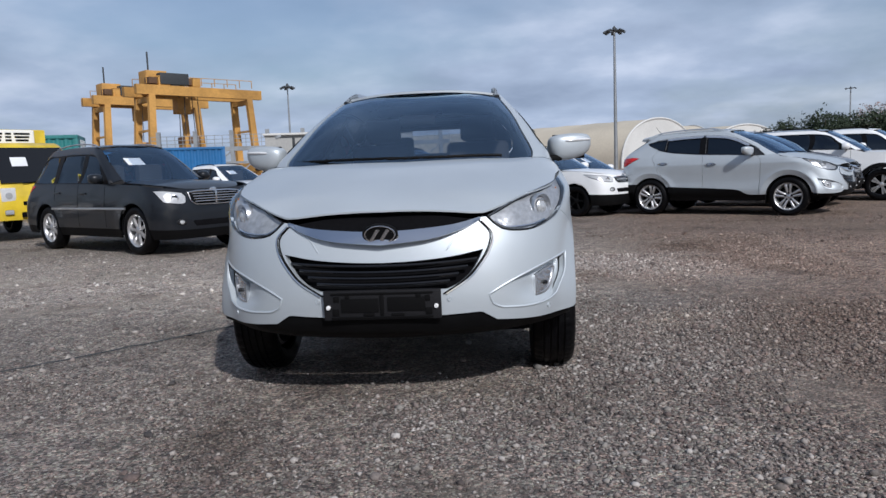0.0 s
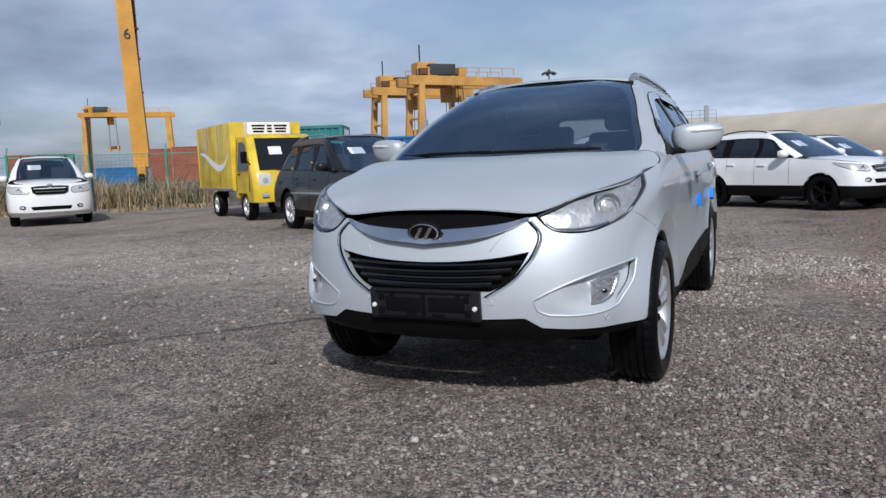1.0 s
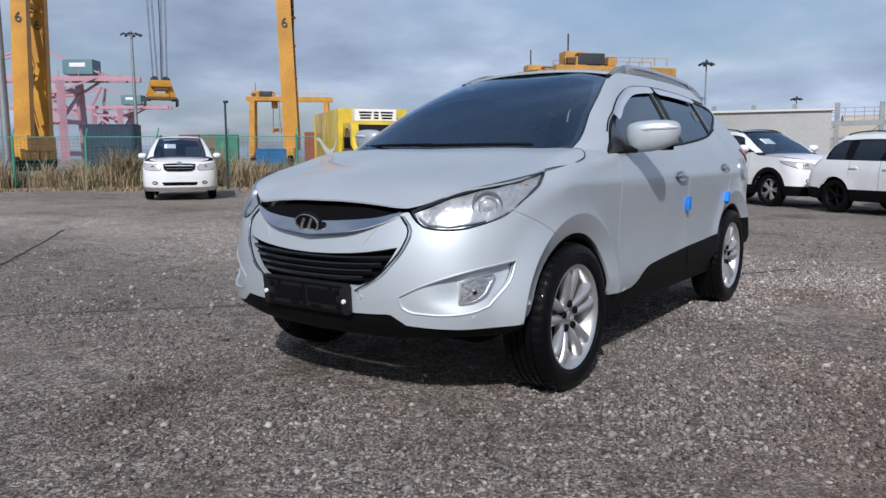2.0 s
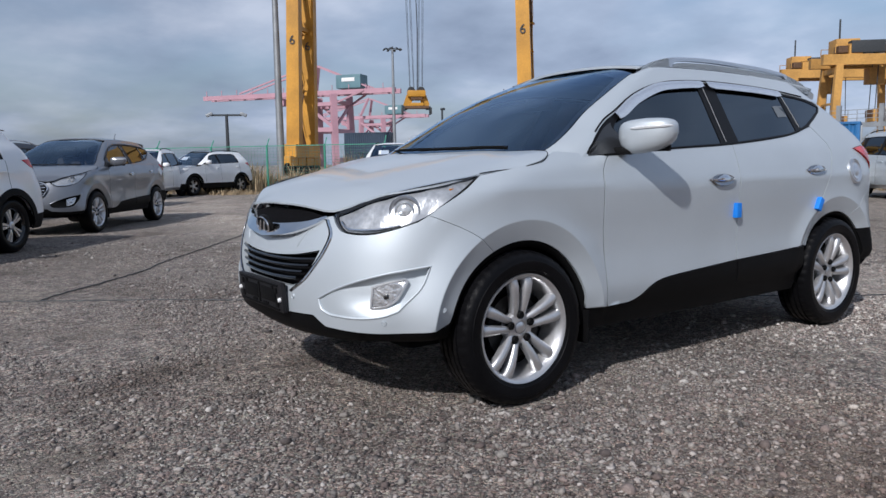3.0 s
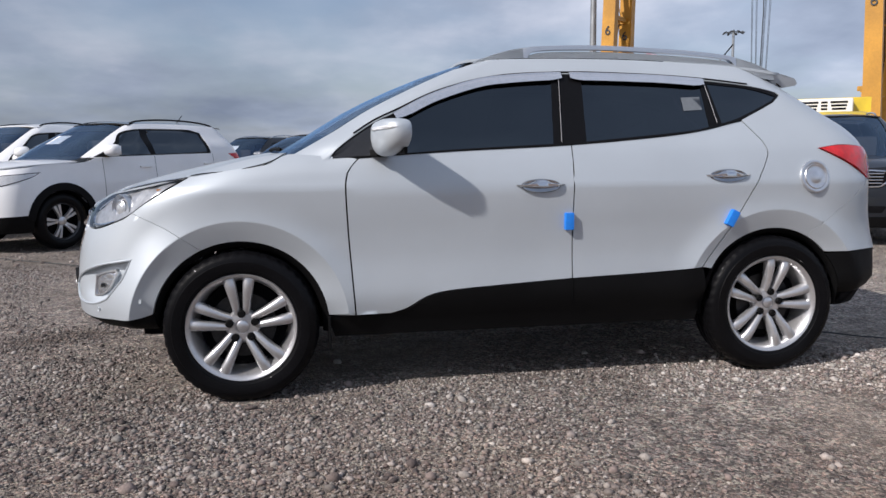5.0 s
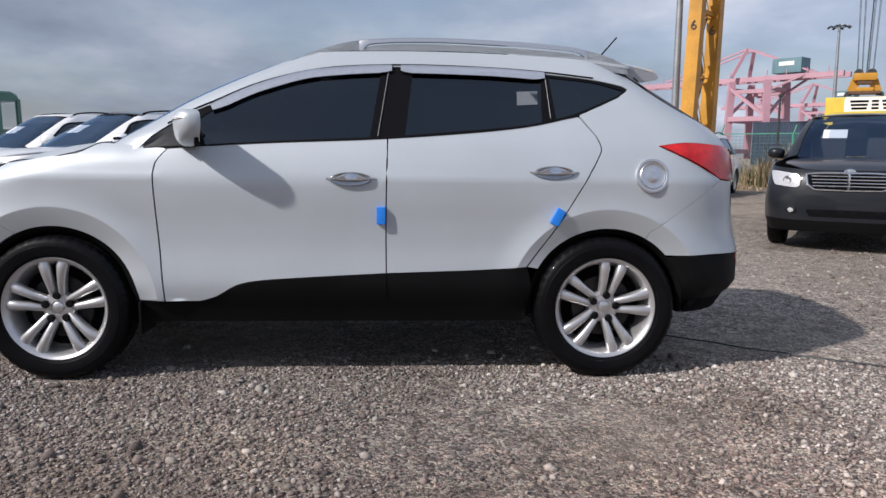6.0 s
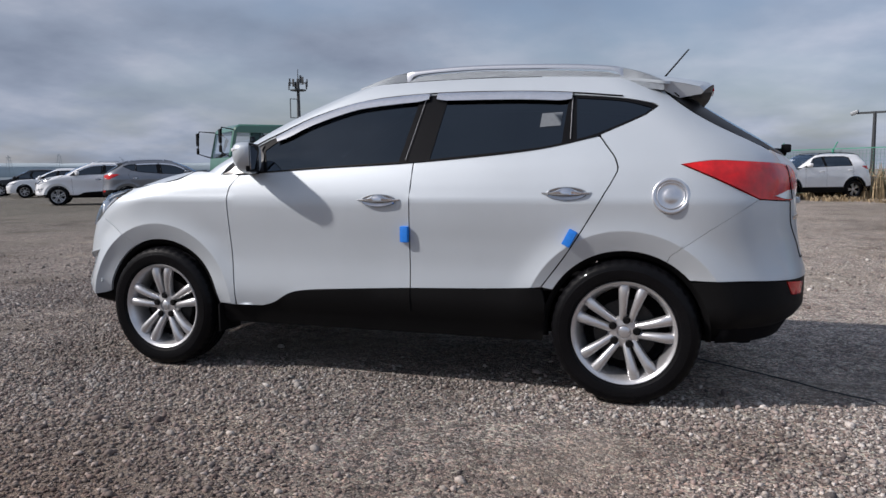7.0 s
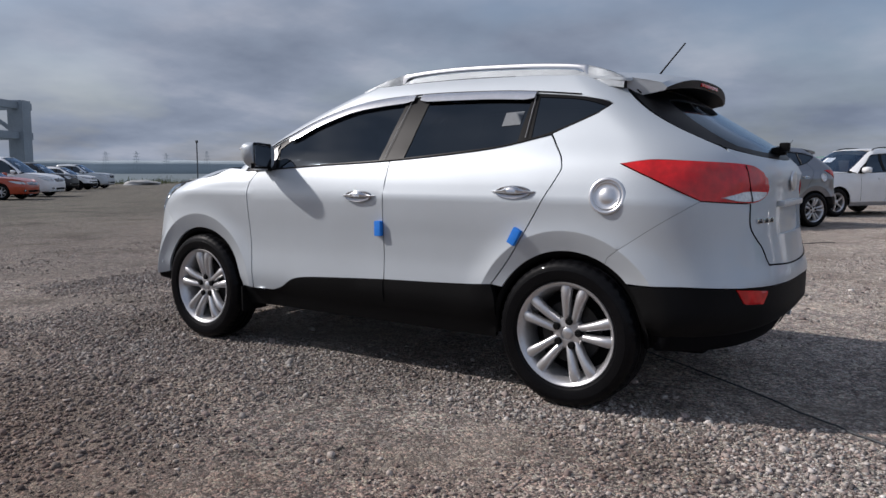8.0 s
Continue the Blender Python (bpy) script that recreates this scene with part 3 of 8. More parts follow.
def tube_mesh(path, radius, sides=8, closed=False, squash=1.0):
    """A round bar along a path; radius may be a list."""
    p = [Vector(q) for q in path]
    n = len(p)
    verts, faces, up = [], [], None
    for i in range(n):
        t = (p[(i + 1) % n] - p[i - 1]) if closed else (p[min(i + 1, n - 1)] - p[max(i - 1, 0)])
        t.normalize()
        if up is None:
            up = t.cross(Vector((0, 0, 1)))
            if up.length < 1e-3:
                up = t.cross(Vector((0, 1, 0)))
        up = (up - t * up.dot(t)).normalized()
        side_ = t.cross(up)
        r = radius[i] if isinstance(radius, (list, tuple)) else radius
        for k in range(sides):
            a = 2 * math.pi * k / sides
            verts.append(p[i] + up * (r * math.cos(a)) + side_ * (r * squash * math.sin(a)))
    for i in range(n if closed else n - 1):
        j = (i + 1) % n
        for k in range(sides):
            q = (k + 1) % sides
            faces.append((i * sides + k, i * sides + q, j * sides + q, j * sides + k))
    if not closed:
        faces.append(tuple(reversed(range(sides))))
        faces.append(tuple(range((n - 1) * sides, n * sides)))
    return verts, faces


def lathe_mesh(profile, sides=48, axis="x"):
    """Turns (radius, along) points round an axis."""
    verts, faces = [], []
    for r, h in profile:
        for k in range(sides):
            a = 2 * math.pi * k / sides
            verts.append((h, r * math.cos(a), r * math.sin(a)) if axis == "x" else (r * math.cos(a), r * math.sin(a), h) if axis == "z" else (r * math.cos(a), h, r * math.sin(a)))
    n = len(profile)
    for i in range(n - 1):
        for k in range(sides):
            q = (k + 1) % sides
            a = (i * sides + k, i * sides + q, (i + 1) * sides + q, (i + 1) * sides + k)
            faces.append(a if axis != "z" else tuple(a))
    return verts, faces


def box_bm(size, at=(0, 0, 0), bevel=0.0, bm=None, m=None, segments=2):
    """A box with rounded edges, in a bmesh."""
    one = bmesh.new()
    bmesh.ops.create_cube(one, size=1.0)
    bmesh.ops.scale(one, vec=size, verts=one.verts)
    if bevel:
        bmesh.ops.bevel(one, geom=one.edges[:], offset=bevel, segments=segments, affect="EDGES", profile=0.7)
    bmesh.ops.translate(one, vec=at, verts=one.verts)
    if m is not None:
        one.transform(m)
    if bm is None:
        return one
    me = bpy.data.meshes.new("tmp")
    one.to_mesh(me)
    one.free()
    bm.from_mesh(me)
    bpy.data.meshes.remove(me)
    return bm


def bm_of(verts, faces):
    bm = bmesh.new()
    vs = [bm.verts.new(tuple(map(float, v))) for v in verts]
    for f in faces:
        try:
            bm.faces.new([vs[i] for i in f])
        except ValueError:
            pass
    return bm


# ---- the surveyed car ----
S, F, R = "s", "f", "r"
HEADLIGHT = [[(F, .475, .872), (F, .52, .826), (F, .575, .803), (F, .69, .803), (S, -1.82, .850), (S, -1.72, .915), (S, -1.525, 1.033)],
             [(S, -1.525, 1.033), (S, -1.71, 1.004), (F, .635, .951), (F, .475, .872)]]
TAIL = [[(S, 1.56, 1.14), (S, 1.65, 1.153), (S, 1.745, 1.157), (R, .58, 1.138), (R, .47, 1.11), (R, .414, 1.075)], [(R, .414, 1.075), (R, .408, 1.02), (R, .45, .985), (R, .535, .965), (R, .65, .967), (S, 1.90, .978)],
        [(S, 1.90, .978), (S, 1.735, 1.06), (S, 1.56, 1.14)]]
FOG = [[(F, .478, .523), (F, .55, .562), (F, .645, .603), (F, .75, .640), (S, -1.79, .668)], [(S, -1.79, .668), (S, -1.835, .58), (F, .79, .487)],
       [(F, .79, .487), (F, .74, .462), (F, .65, .452), (F, .54, .458)], [(F, .54, .458), (F, .495, .478), (F, .478, .523)]]
BELT = [(S, -.90, 1.105), (S, -.79, 1.110), (S, -.33, 1.139), (S, .265, 1.166), (S, .85, 1.217), (S, 1.17, 1.28), (S, 1.36, 1.363), (S, 1.43, 1.405)]
HEADER = [(S, 1.452, 1.424), (S, 1.43, 1.436), (S, 1.28, 1.468), (S, 1.02, 1.497), (S, .72, 1.516), (S, .3, 1.524), (S, -.08, 1.499), (S, -.37, 1.424), (S, -.59, 1.324), (S, -.69, 1.278), (S, -.79, 1.214), (S, -.875, 1.148), (S, -.905, 1.110)]


def both_sides(name, mat, parent, verts, faces, label=""):
    a = link_mesh(name, verts, faces, mat, parent, label)
    v, f = flip(verts, faces)
    b = link_mesh(name, v, f, mat, parent, label)
    return a, b


def sheet(bonnet_z, half, step, thick=0.014, gap=0.002, parts=1):
    """A top panel over (x, y): half outline from the middle line at the front to the middle at the rear."""
    loop = inset(mirrored(half), gap)
    v, f = fill(loop, [], step)
    top = np.column_stack([v, [bonnet_z(x, y) for x, y in v]])
    count = set()
    for t in f:
        for a, b in zip(t, t[1:] + t[:1]):
            count.add((a, b))
    verts, faces, made = list(top), [tuple(t) for t in f], {}
    for a, b in [e for e in count if (e[1], e[0]) not in count]:
        for k in (a, b):
            if k not in made:
                made[k] = (len(verts), len(verts) + 1)
                verts += [top[k], top[k] - np.array([0, 0, thick])]
        faces.append((made[b][0], made[a][0], made[a][1], made[b][1]))
    return verts, faces


def wheel(parent, m, steer=0.0, spin=0.0, fine=True):
    """Wheel facing +x: tyre with grooves and blocks, alloy rim of five twin spokes, bolts, cap, brake disc."""
    hub = thing("wheel", m @ pose(0, 0, 0, spin, 0, 0), "", "")
    hub.parent = parent
    del_keys = [k for k in ("label", "category") if k in hub]
    for k in del_keys:
        del hub[k]
    prof = [(0.243, 0.088), (0.252, 0.099), (0.258, 0.1015), (0.262, 0.104), (0.264, 0.1075), (0.272, 0.109), (0.290, 0.1125), (0.305, 0.1125), (0.307, 0.1105), (0.320, 0.108), (0.332, 0.101), (0.343, 0.088), (0.3475, 0.070)]
    for g in (0.052, 0.018, -0.018, -0.052):
        prof += [(0.3495, g + 0.006), (0.341, g + 0.004), (0.341, g - 0.004), (0.3495, g - 0.006)]
    prof += [(0.3475, -0.070), (0.343, -0.088), (0.332, -0.101), (0.315, -0.110), (0.292, -0.112), (0.252, -0.098), (0.243, -0.088)]
    sides = 180 if fine else 32
    v, f = lathe_mesh(prof, sides)
    tyre = bm_of(v, f)
    if fine:
        # cut notches across both shoulders and fine sipes across the ribs by drawing rows of the tread inwards
        tyre.verts.ensure_lookup_table()
        for i, (r, h) in enumerate(prof):
            shoulder, rib = r > 0.325 and 0.06 < abs(h) < 0.105, r > 0.3485
            if shoulder or rib:
                for k in range(0 if h > 0 else 2, sides, 4):
                    v = tyre.verts[i * sides + k]
                    deep = (0.013 if r > 0.335 else 0.006) if shoulder else 0.007
                    v.co.y *= 1 - deep
                    v.co.z *= 1 - deep
    part("tyre", tyre, RUBBER, hub, "black rubber tyre", 24)
    rim = bm_of(*lathe_mesh([(0.205, -0.085), (0.222, -0.06), (0.226, 0.0), (0.229, 0.06), (0.234, 0.078), (0.247, 0.088), (0.250, 0.094), (0.246, 0.099), (0.236, 0.095), (0.226, 0.078), (0.216, 0.060), (0.205, 0.0), (0.198, -0.08)], 64 if fine else 32))
    rimo = part("rim", rim, ALLOY, hub, "silver alloy rim of ten spokes", 50)
    for i in range(5):
        for sgn in (-1, 1):
            # twin spokes run side by side, widening to the rim, crowned along their middle
            verts, faces, an = [], [], radians(72 * i)
            out_dir, across = Vector((0, math.sin(an), math.cos(an))), Vector((0, math.cos(an), -math.sin(an)))
            rows = [(0.040, 0.018, 0.016, 0.050), (0.075, 0.0225, 0.0175, 0.064), (0.12, 0.0285, 0.0195, 0.076), (0.165, 0.0360, 0.0228, 0.084), (0.20, 0.0415, 0.0258, 0.086), (0.230, 0.0455, 0.0275, 0.078)]
            for r, off, hw, x in rows:
                c = out_dir * r + across * (off * sgn)
                for u, d in ((-1, -0.034), (-0.97, -0.008), (-0.62, 0.003), (0, 0.006), (0.62, 0.003), (0.97, -0.008), (1, -0.034)):
                    verts.append(c + across * (hw * u) + Vector((x + d, 0, 0)))
            n = 7
            for r_ in range(len(rows) - 1):
                for k in range(n - 1):
                    a = r_ * n + k
                    faces.append((a, a + 1, a + n + 1, a + n))
            part("spoke", bm_of(verts, faces), ALLOY, rimo, "", 60)
    part("hub_plate", bm_of(*lathe_mesh([(0.078, 0.02), (0.078, 0.048), (0.070, 0.058), (0.034, 0.062), (0.033, 0.056), (0.0005, 0.056)], 40)), ALLOY, rimo, "", 40)
    cap = bm_of(*lathe_mesh([(0.028, 0.054), (0.027, 0.062), (0.022, 0.065), (0.0005, 0.0655)], 32))
    part("centre_cap", cap, SATIN, rimo, "grey centre cap", 40)
    for i in range(5):
        a = radians(72 * i)
        part("wheel_bolt", bm_of(*lathe_mesh([(0.0185, 0.03), (0.0185, 0.070), (0.014, 0.075), (0.0005, 0.075)], 12)), BLACK, rimo, "").matrix_local = pose(0, 0.060 * math.sin(a), 0.060 * math.cos(a))
    part("brake_disc", bm_of(*lathe_mesh([(0.0005, 0.015), (0.15, 0.015), (0.15, -0.012), (0.0005, -0.012)], 40)), DISC, hub, "steel brake disc, shade behind the spokes put into its colour", 40)
    part("brake_shield", bm_of(*lathe_mesh([(0.0005, -0.02), (0.197, -0.02), (0.197, -0.08), (0.0005, -0.08)], 32)), DARK, hub, "", 40)
    return hub


def interior(parent):
    """Seats, dashboard, wheel, floor: what shows through the tinted glass."""
    fl = box_bm((1.55, 2.9, 0.08), (0, 0.25, 0.42), 0.02)
    part("cabin_floor", fl, DARK, parent, "dark cabin floor")
    part("dashboard", box_bm((1.42, 0.42, 0.26), (0, -0.72, 0.93), 0.09, segments=4), SEAT, parent, "dark dashboard")
    part("parcel_deck", box_bm((1.25, 0.5, 0.05), (0, 1.5, 0.98), 0.02), SEAT, parent, "dark luggage cover")
    for x in (-0.37, 0.37):
        part("seat_cushion", box_bm((0.5, 0.5, 0.2), (x, 0.02, 0.62), 0.07, segments=3), SEAT, parent, "dark cloth seat cushion")
        part("seat_back", box_bm((0.48, 0.16, 0.64), (0, 0, 0.32), 0.07, segments=3, m=pose(x, 0.25, 0.66, -14, 0, 0)), SEAT, parent, "dark cloth seat back")
        part("headrest", box_bm((0.27, 0.11, 0.19), (0, 0, 0.76), 0.05, segments=3, m=pose(x, 0.25, 0.66, -14, 0, 0)), SEAT, parent, "dark headrest")
        part("headrest", box_bm((0.27, 0.11, 0.17), (0, 0, 0.66), 0.05, segments=3, m=pose(x, 1.12, 0.66, -16, 0, 0)), SEAT, parent, "dark headrest")
    part("rear_bench", box_bm((1.25, 0.17, 0.58), (0, 0, 0.29), 0.07, segments=3, m=pose(0, 1.12, 0.66, -16, 0, 0)), SEAT, parent, "dark rear seat back")
    ring = [Vector((0.37, -0.40, 0.98)) + Vector((0.19 * math.cos(a), 0.07 * math.sin(a), 0.17 * math.sin(a))) for a in np.linspace(0, 2 * math.pi, 28, endpoint=False)]
    part("steering_wheel", bm_of(*tube_mesh(ring, 0.014, 8, True)), SEAT, parent, "black steering wheel")
    part("rear_view_mirror", box_bm((0.24, 0.03, 0.07), (0, -0.42, 1.42), 0.02), BLACK, parent, "black rear-view mirror")


def mirror(parent, sx):
    """Door mirror: boxy swept-back painted cap, black foot, glass, clear turn lamp."""
    bm = bmesh.new()
    bmesh.ops.create_uvsphere(bm, u_segments=36, v_segments=24, radius=1.0)
    hx, hy, hz, e = 0.140, 0.066, 0.081, 0.46
    for v in bm.verts:
        x, y, z = v.co
        x = math.copysign(abs(x) ** e, x)
        y = min(math.copysign(abs(y) ** 0.72, y), 0.36)
        z = math.copysign(abs(z) ** e, z)
        # the cap narrows below and towards its outer end
        k = 1 - 0.26 * max(0.0, -z) ** 1.5
        v.co = (x * hx * k, y * hy * k + 0.020 * x * x, z * hz * (1 - 0.14 * max(0.0, x)) + 0.010 * x)
    cap = part("mirror_cap", bm, SILVER, parent, "silver mirror cap", 40)
    cap.matrix_local = pose(sx * 0.985, -0.640, 1.200, 0, 0, sx * 19) @ Matrix.Diagonal((sx, 1, 1, 1))
    part("mirror_shell", box_bm((0.215, 0.020, 0.150), (0, 0.026, 0.0), 0.009), BLACK, cap, "black mirror surround")
    part("mirror_glass", box_bm((0.190, 0.004, 0.125), (0, 0.038, 0.0), 0.0015), CHROME, cap, "mirror glass")
    lamp = []
    for a in np.linspace(-0.42, 0.93, 13):
        c = 0.46
        qx, qz = abs(a) ** (1 / e), c ** (1 / e)
        y = -max(0.05, 1 - qx * qx - qz * qz) ** 0.36
        lamp.append((a * hx, y * hy + 0.020 * a * a, c * hz * (1 - 0.14 * max(0.0, a)) + 0.010 * a))
    part("turn_lamp", bm_of(*tube_mesh(lamp, [0.003, 0.007] + [0.009] * 9 + [0.007, 0.003], 8)), LAMPSTRIP, cap, "clear turn lamp")
    part("mirror_foot", box_bm((0.12, 0.070, 0.036), (-0.130, 0.0, -0.070), 0.014), BLACK, cap, "black foot")
    return cap


def door_handle(parent, y, z, sx, shell):
    """A chrome pull bar over a shallow round cup."""
    x = float(shell.at(shell.side(y, z), z)[0])
    cup = []
    for i in range(24):
        a = 2 * math.pi * i / 24
        cup.append((0.0, 0.098 * math.copysign(abs(math.cos(a)) ** 1.1, math.cos(a)), 0.034 * math.copysign(abs(math.sin(a)) ** 0.9, math.sin(a))))
    verts = [(0.002, p[1], p[2]) for p in cup] + [(0.012, p[1] * 0.92, p[2] * 0.88) for p in cup] + [(0.003, 0, 0)]
    faces = [(i, (i + 1) % 24, 24 + (i + 1) % 24, 24 + i) for i in range(24)] + [(24 + i, 24 + (i + 1) % 24, 48) for i in range(24)]
    c = part("handle_cup", bm_of(verts, faces), CUP, parent, "chrome handle cup, recess shade put into its colour")
    c.matrix_local = Matrix.Diagonal((sx, 1, 1, 1)) @ pose(x + 0.001, y, z - 0.004, 0, -6, 0)
    rows_ = []
    for t in np.linspace(-0.118, 0.118, 17):
        k = abs(t) / 0.118
        up_, dn = 0.003 + 0.023 * math.exp(-(t / 0.052) ** 2), -0.003 - 0.010 * (1 - k ** 2)
        o = 0.008 + 0.026 * (1 - k ** 3)
        rows_.append([(0.004, t, up_ + .001), (o * .7, t, up_), (o, t, up_ * .45), (o, t, dn * .4), (o * .75, t, dn), (0.004, t, dn - .001)])
    verts = [p for r_ in rows_ for p in r_]
    faces = [(i * 6 + k, i * 6 + k + 1, i * 6 + k + 7, i * 6 + k + 6) for i in range(16) for k in range(5)] + [tuple(range(5, -1, -1)), tuple(range(96, 102))]
    b = part("handle_bar", bm_of(verts, faces), HANDLE, parent, "chrome door handle", 40)
    b.matrix_local = Matrix.Diagonal((sx, 1, 1, 1)) @ pose(x - 0.004, y, z, 0, 0, 0)


def main_car():
    car = thing("car", pose(0, 0, 0), "silver compact crossover with tinted windows, black sills and blue door blocks", "car")
    A_F = arc_pts(-AXLE, HUB, 0.395, 115, 5, 14)
    # front fender
    fender = loop_of(LOWER, [[(S, -.805, .385), (S, -.820, .60), (S, -.833, .80), (S, -.838, 1.0), (S, -.815, 1.065), (S, -.775, 1.108)],
                             [(S, -.775, 1.108), (S, -.90, 1.118), (S, -1.02, 1.128), (S, -1.09, 1.130), (S, -1.14, 1.108), (S, -1.19, 1.082), (S, -1.3, 1.068), (S, -1.4, 1.052), (S, -1.5, 1.035)], [(S, -1.525, 1.031), (S, -1.72, .915), (S, -1.785, .876)],
                             [(S, -1.785, .876), (S, -1.62, .80), (S, -1.487, .706)], arc_pts(-AXLE, HUB, 0.395, 115, 6, 14)], 0.03)
    both_sides("front_fender", SILVER, car, *skin_panel(LOWER, fender, step=0.02))
    # doors below the glass
    door1 = loop_of(LOWER, [[(S, -.800, .385), (S, -.815, .60), (S, -.828, .80), (S, -.833, 1.0), (S, -.81, 1.065), (S, -.770, 1.108)], BELT[1:3] + [(S, .250, 1.163)],
                            [(S, .250, 1.163), (S, .243, .80), (S, .244, .522)], [(S, .244, .522), (S, -.11, .503), (S, -.36, .486), (S, -.47, .462), (S, -.56, .410), (S, -.64, .386)]])
    door2 = loop_of(UPPER, [[(S, .254, 1.163), (S, .85, 1.217), (S, 1.17, 1.28)], [(S, 1.185, 1.275), (S, 1.262, 1.175), (S, 1.278, 1.13), (S, 1.251, 1.06), (S, 1.075, .764), (S, .925, .556)],
                            [(S, .925, .553), (S, .7, .538), (S, .248, .522)], [(S, .248, .522), (S, .247, .80), (S, .254, 1.163)]])
    d1 = both_sides("front_door", SILVER, car, *skin_panel(LOWER, door1))
    d2 = both_sides("rear_door", SILVER, car, *skin_panel(UPPER, door2, step=0.02))
    # side frame: screen pillar, roof edge, rear quarter
    frame_side = loop_of(UPPER, [[(F, .742, 1.13), (F, .720, 1.22), (F, .675, 1.32), (F, .627, 1.43), (F, .553, 1.548)], [(F, .560, 1.556), (S, -.12, 1.590), (S, .1, 1.606), (S, .5, 1.610), (S, .9, 1.598), (S, 1.3, 1.570), (R, .47, 1.535)],
                                 [(R, .47, 1.535), (R, .562, 1.490), (R, .641, 1.385), (R, .664, 1.29), (R, .646, 1.24), (R, .608, 1.207), (R, .578, 1.145)], TAIL[0][3::-1],
                                 [(S, 1.56, 1.14), (S, 1.735, 1.06), (S, 1.90, .978)], [(S, 1.90, .978), (S, 1.70, .845), (S, 1.523, .720)],
                                 arc_pts(AXLE, HUB, 0.392, 61, 150, 14), [(S, .928, .553), (S, 1.080, .764), (S, 1.256, 1.06), (S, 1.283, 1.13), (S, 1.268, 1.175), (S, 1.19, 1.28)],
                                 [(S, 1.19, 1.288), (S, 1.36, 1.363), (S, 1.43, 1.405), (S, 1.452, 1.424)], HEADER, [(S, -.90, 1.106), (S, -1.0, 1.088)], [(F, .79, 1.062), (F, .765, 1.075)]])
    both_sides("side_frame", SILVER, car, *skin_panel(UPPER, frame_side, step=0.022))
    # glazing: a black frame with three panes a side
    dlo = loop_of(UPPER, [[(S, -.905, 1.108)] + BELT[1:] + [(S, 1.452, 1.424)], HEADER])
    panes = [("front_side_window", [[(S, -.60, 1.128), (S, -.33, 1.148), (S, .165, 1.172)], [(S, .165, 1.172), (S, .215, 1.506)], [(S, .215, 1.506), (S, -.08, 1.484), (S, -.36, 1.407), (S, -.57, 1.305), (S, -.65, 1.245)], [(S, -.65, 1.245), (S, -.60, 1.128)]]),
             ("rear_side_window", [[(S, .335, 1.182), (S, .85, 1.229), (S, 1.00, 1.253)], [(S, 1.00, 1.253), (S, 1.015, 1.484)], [(S, 1.015, 1.484), (S, .72, 1.503), (S, .375, 1.511)], [(S, .375, 1.511), (S, .335, 1.182)]]),
             ("quarter_window", [[(S, 1.075, 1.272), (S, 1.17, 1.298), (S, 1.36, 1.378), (S, 1.425, 1.416)], [(S, 1.425, 1.416), (S, 1.28, 1.455), (S, 1.055, 1.480)], [(S, 1.055, 1.480), (S, 1.075, 1.272)]])]
    loops = [loop_of(UPPER, p[1]) for p in panes]
    both_sides("window_frame", PILLAR, car, *skin_panel(UPPER, dlo, loops, 0.05, -0.004, 0.010, 0.001), label="gloss black window frame")
    for (nm, _), lp in zip(panes, loops):
        for o in both_sides(nm, DARK_GLASS, car, *skin_panel(UPPER, lp, (), 0.05, -0.008, 0.0, -0.004), label="dark tinted glass"):
            o.visible_shadow = False
    # bright strips: belt line, window divider, rain visors
    for sx in (1, -1):
        for path, r, nm in (([(y, z) for _, y, z in BELT[1:6]], 0.004, "belt_trim"), ([(1.045, 1.27), (1.035, 1.48)], 0.0018, "window_divider"), ([(.205, 1.175), (.252, 1.50)], 0.0015, "window_divider")):
            q = [UPPER.at(UPPER.side(y, z), z, 0.003) * np.array([sx, 1, 1]) for y, z in bend(path, 0.06)]
            part(nm, bm_of(*tube_mesh(q, r, 6)), BLACK if nm == "belt_trim" else GREYTRIM, car, "")
        q = [UPPER.at(UPPER.side(y, z), z, 0.002) * np.array([sx, 1, 1]) for y, z in bend([(a[1], a[2] + .009) for a in HEADER[2:11]], .06)]
        part("door_seal", bm_of(*tube_mesh(q, .0045, 6)), BLACK, car)
        for y0, y1 in ((-.60, .268), (.312, 1.035)):
            top = spl([(-.70, 1.262), (-.59, 1.322), (-.37, 1.428), (-.08, 1.506), (.3, 1.530), (.72, 1.522), (1.02, 1.503), (1.28, 1.474)])
            verts, faces, ys = [], [], np.linspace(y0, y1, 26)
            for i, y in enumerate(ys):
                z = float(top(y))
                d = 0.046 * min(1, 0.75 + 4.0 * min(i, 25 - i) / 25)
                slope = (float(top(y + .01)) - float(top(y - .01))) / .02
                nrm = math.hypot(1, slope)
                for dz, o in ((-0.10, 0.003), (0.04, 0.009), (0.5, 0.012), (1.0, 0.012), (1.0, 0.009), (0.5, 0.007)):
                    yy, zz = y + slope * dz * d / nrm, z - dz * d / nrm
                    verts.append(UPPER.at(UPPER.side(yy, zz), zz, o) * np.array([sx, 1, 1]))
            for i in range(25):
                for k in range(5):
                    a = i * 6 + k
                    faces.append((a, a + 1, a + 7, a + 6))
            part("rain_visor", bm_of(verts, faces), VISOR, car, "chromed rain visor", 50)
    stick = loop_of(UPPER, [[(S, .885, 1.336), (S, .988, 1.342)], [(S, .988, 1.342), (S, .992, 1.410)], [(S, .992, 1.410), (S, .888, 1.406)], [(S, .888, 1.406), (S, .885, 1.336)]])
    link_mesh("window_sticker", *skin_panel(UPPER, stick, (), .05, -.0055, 0.0, 0.0), STICKER, car, "faded grey sticker on the glass")
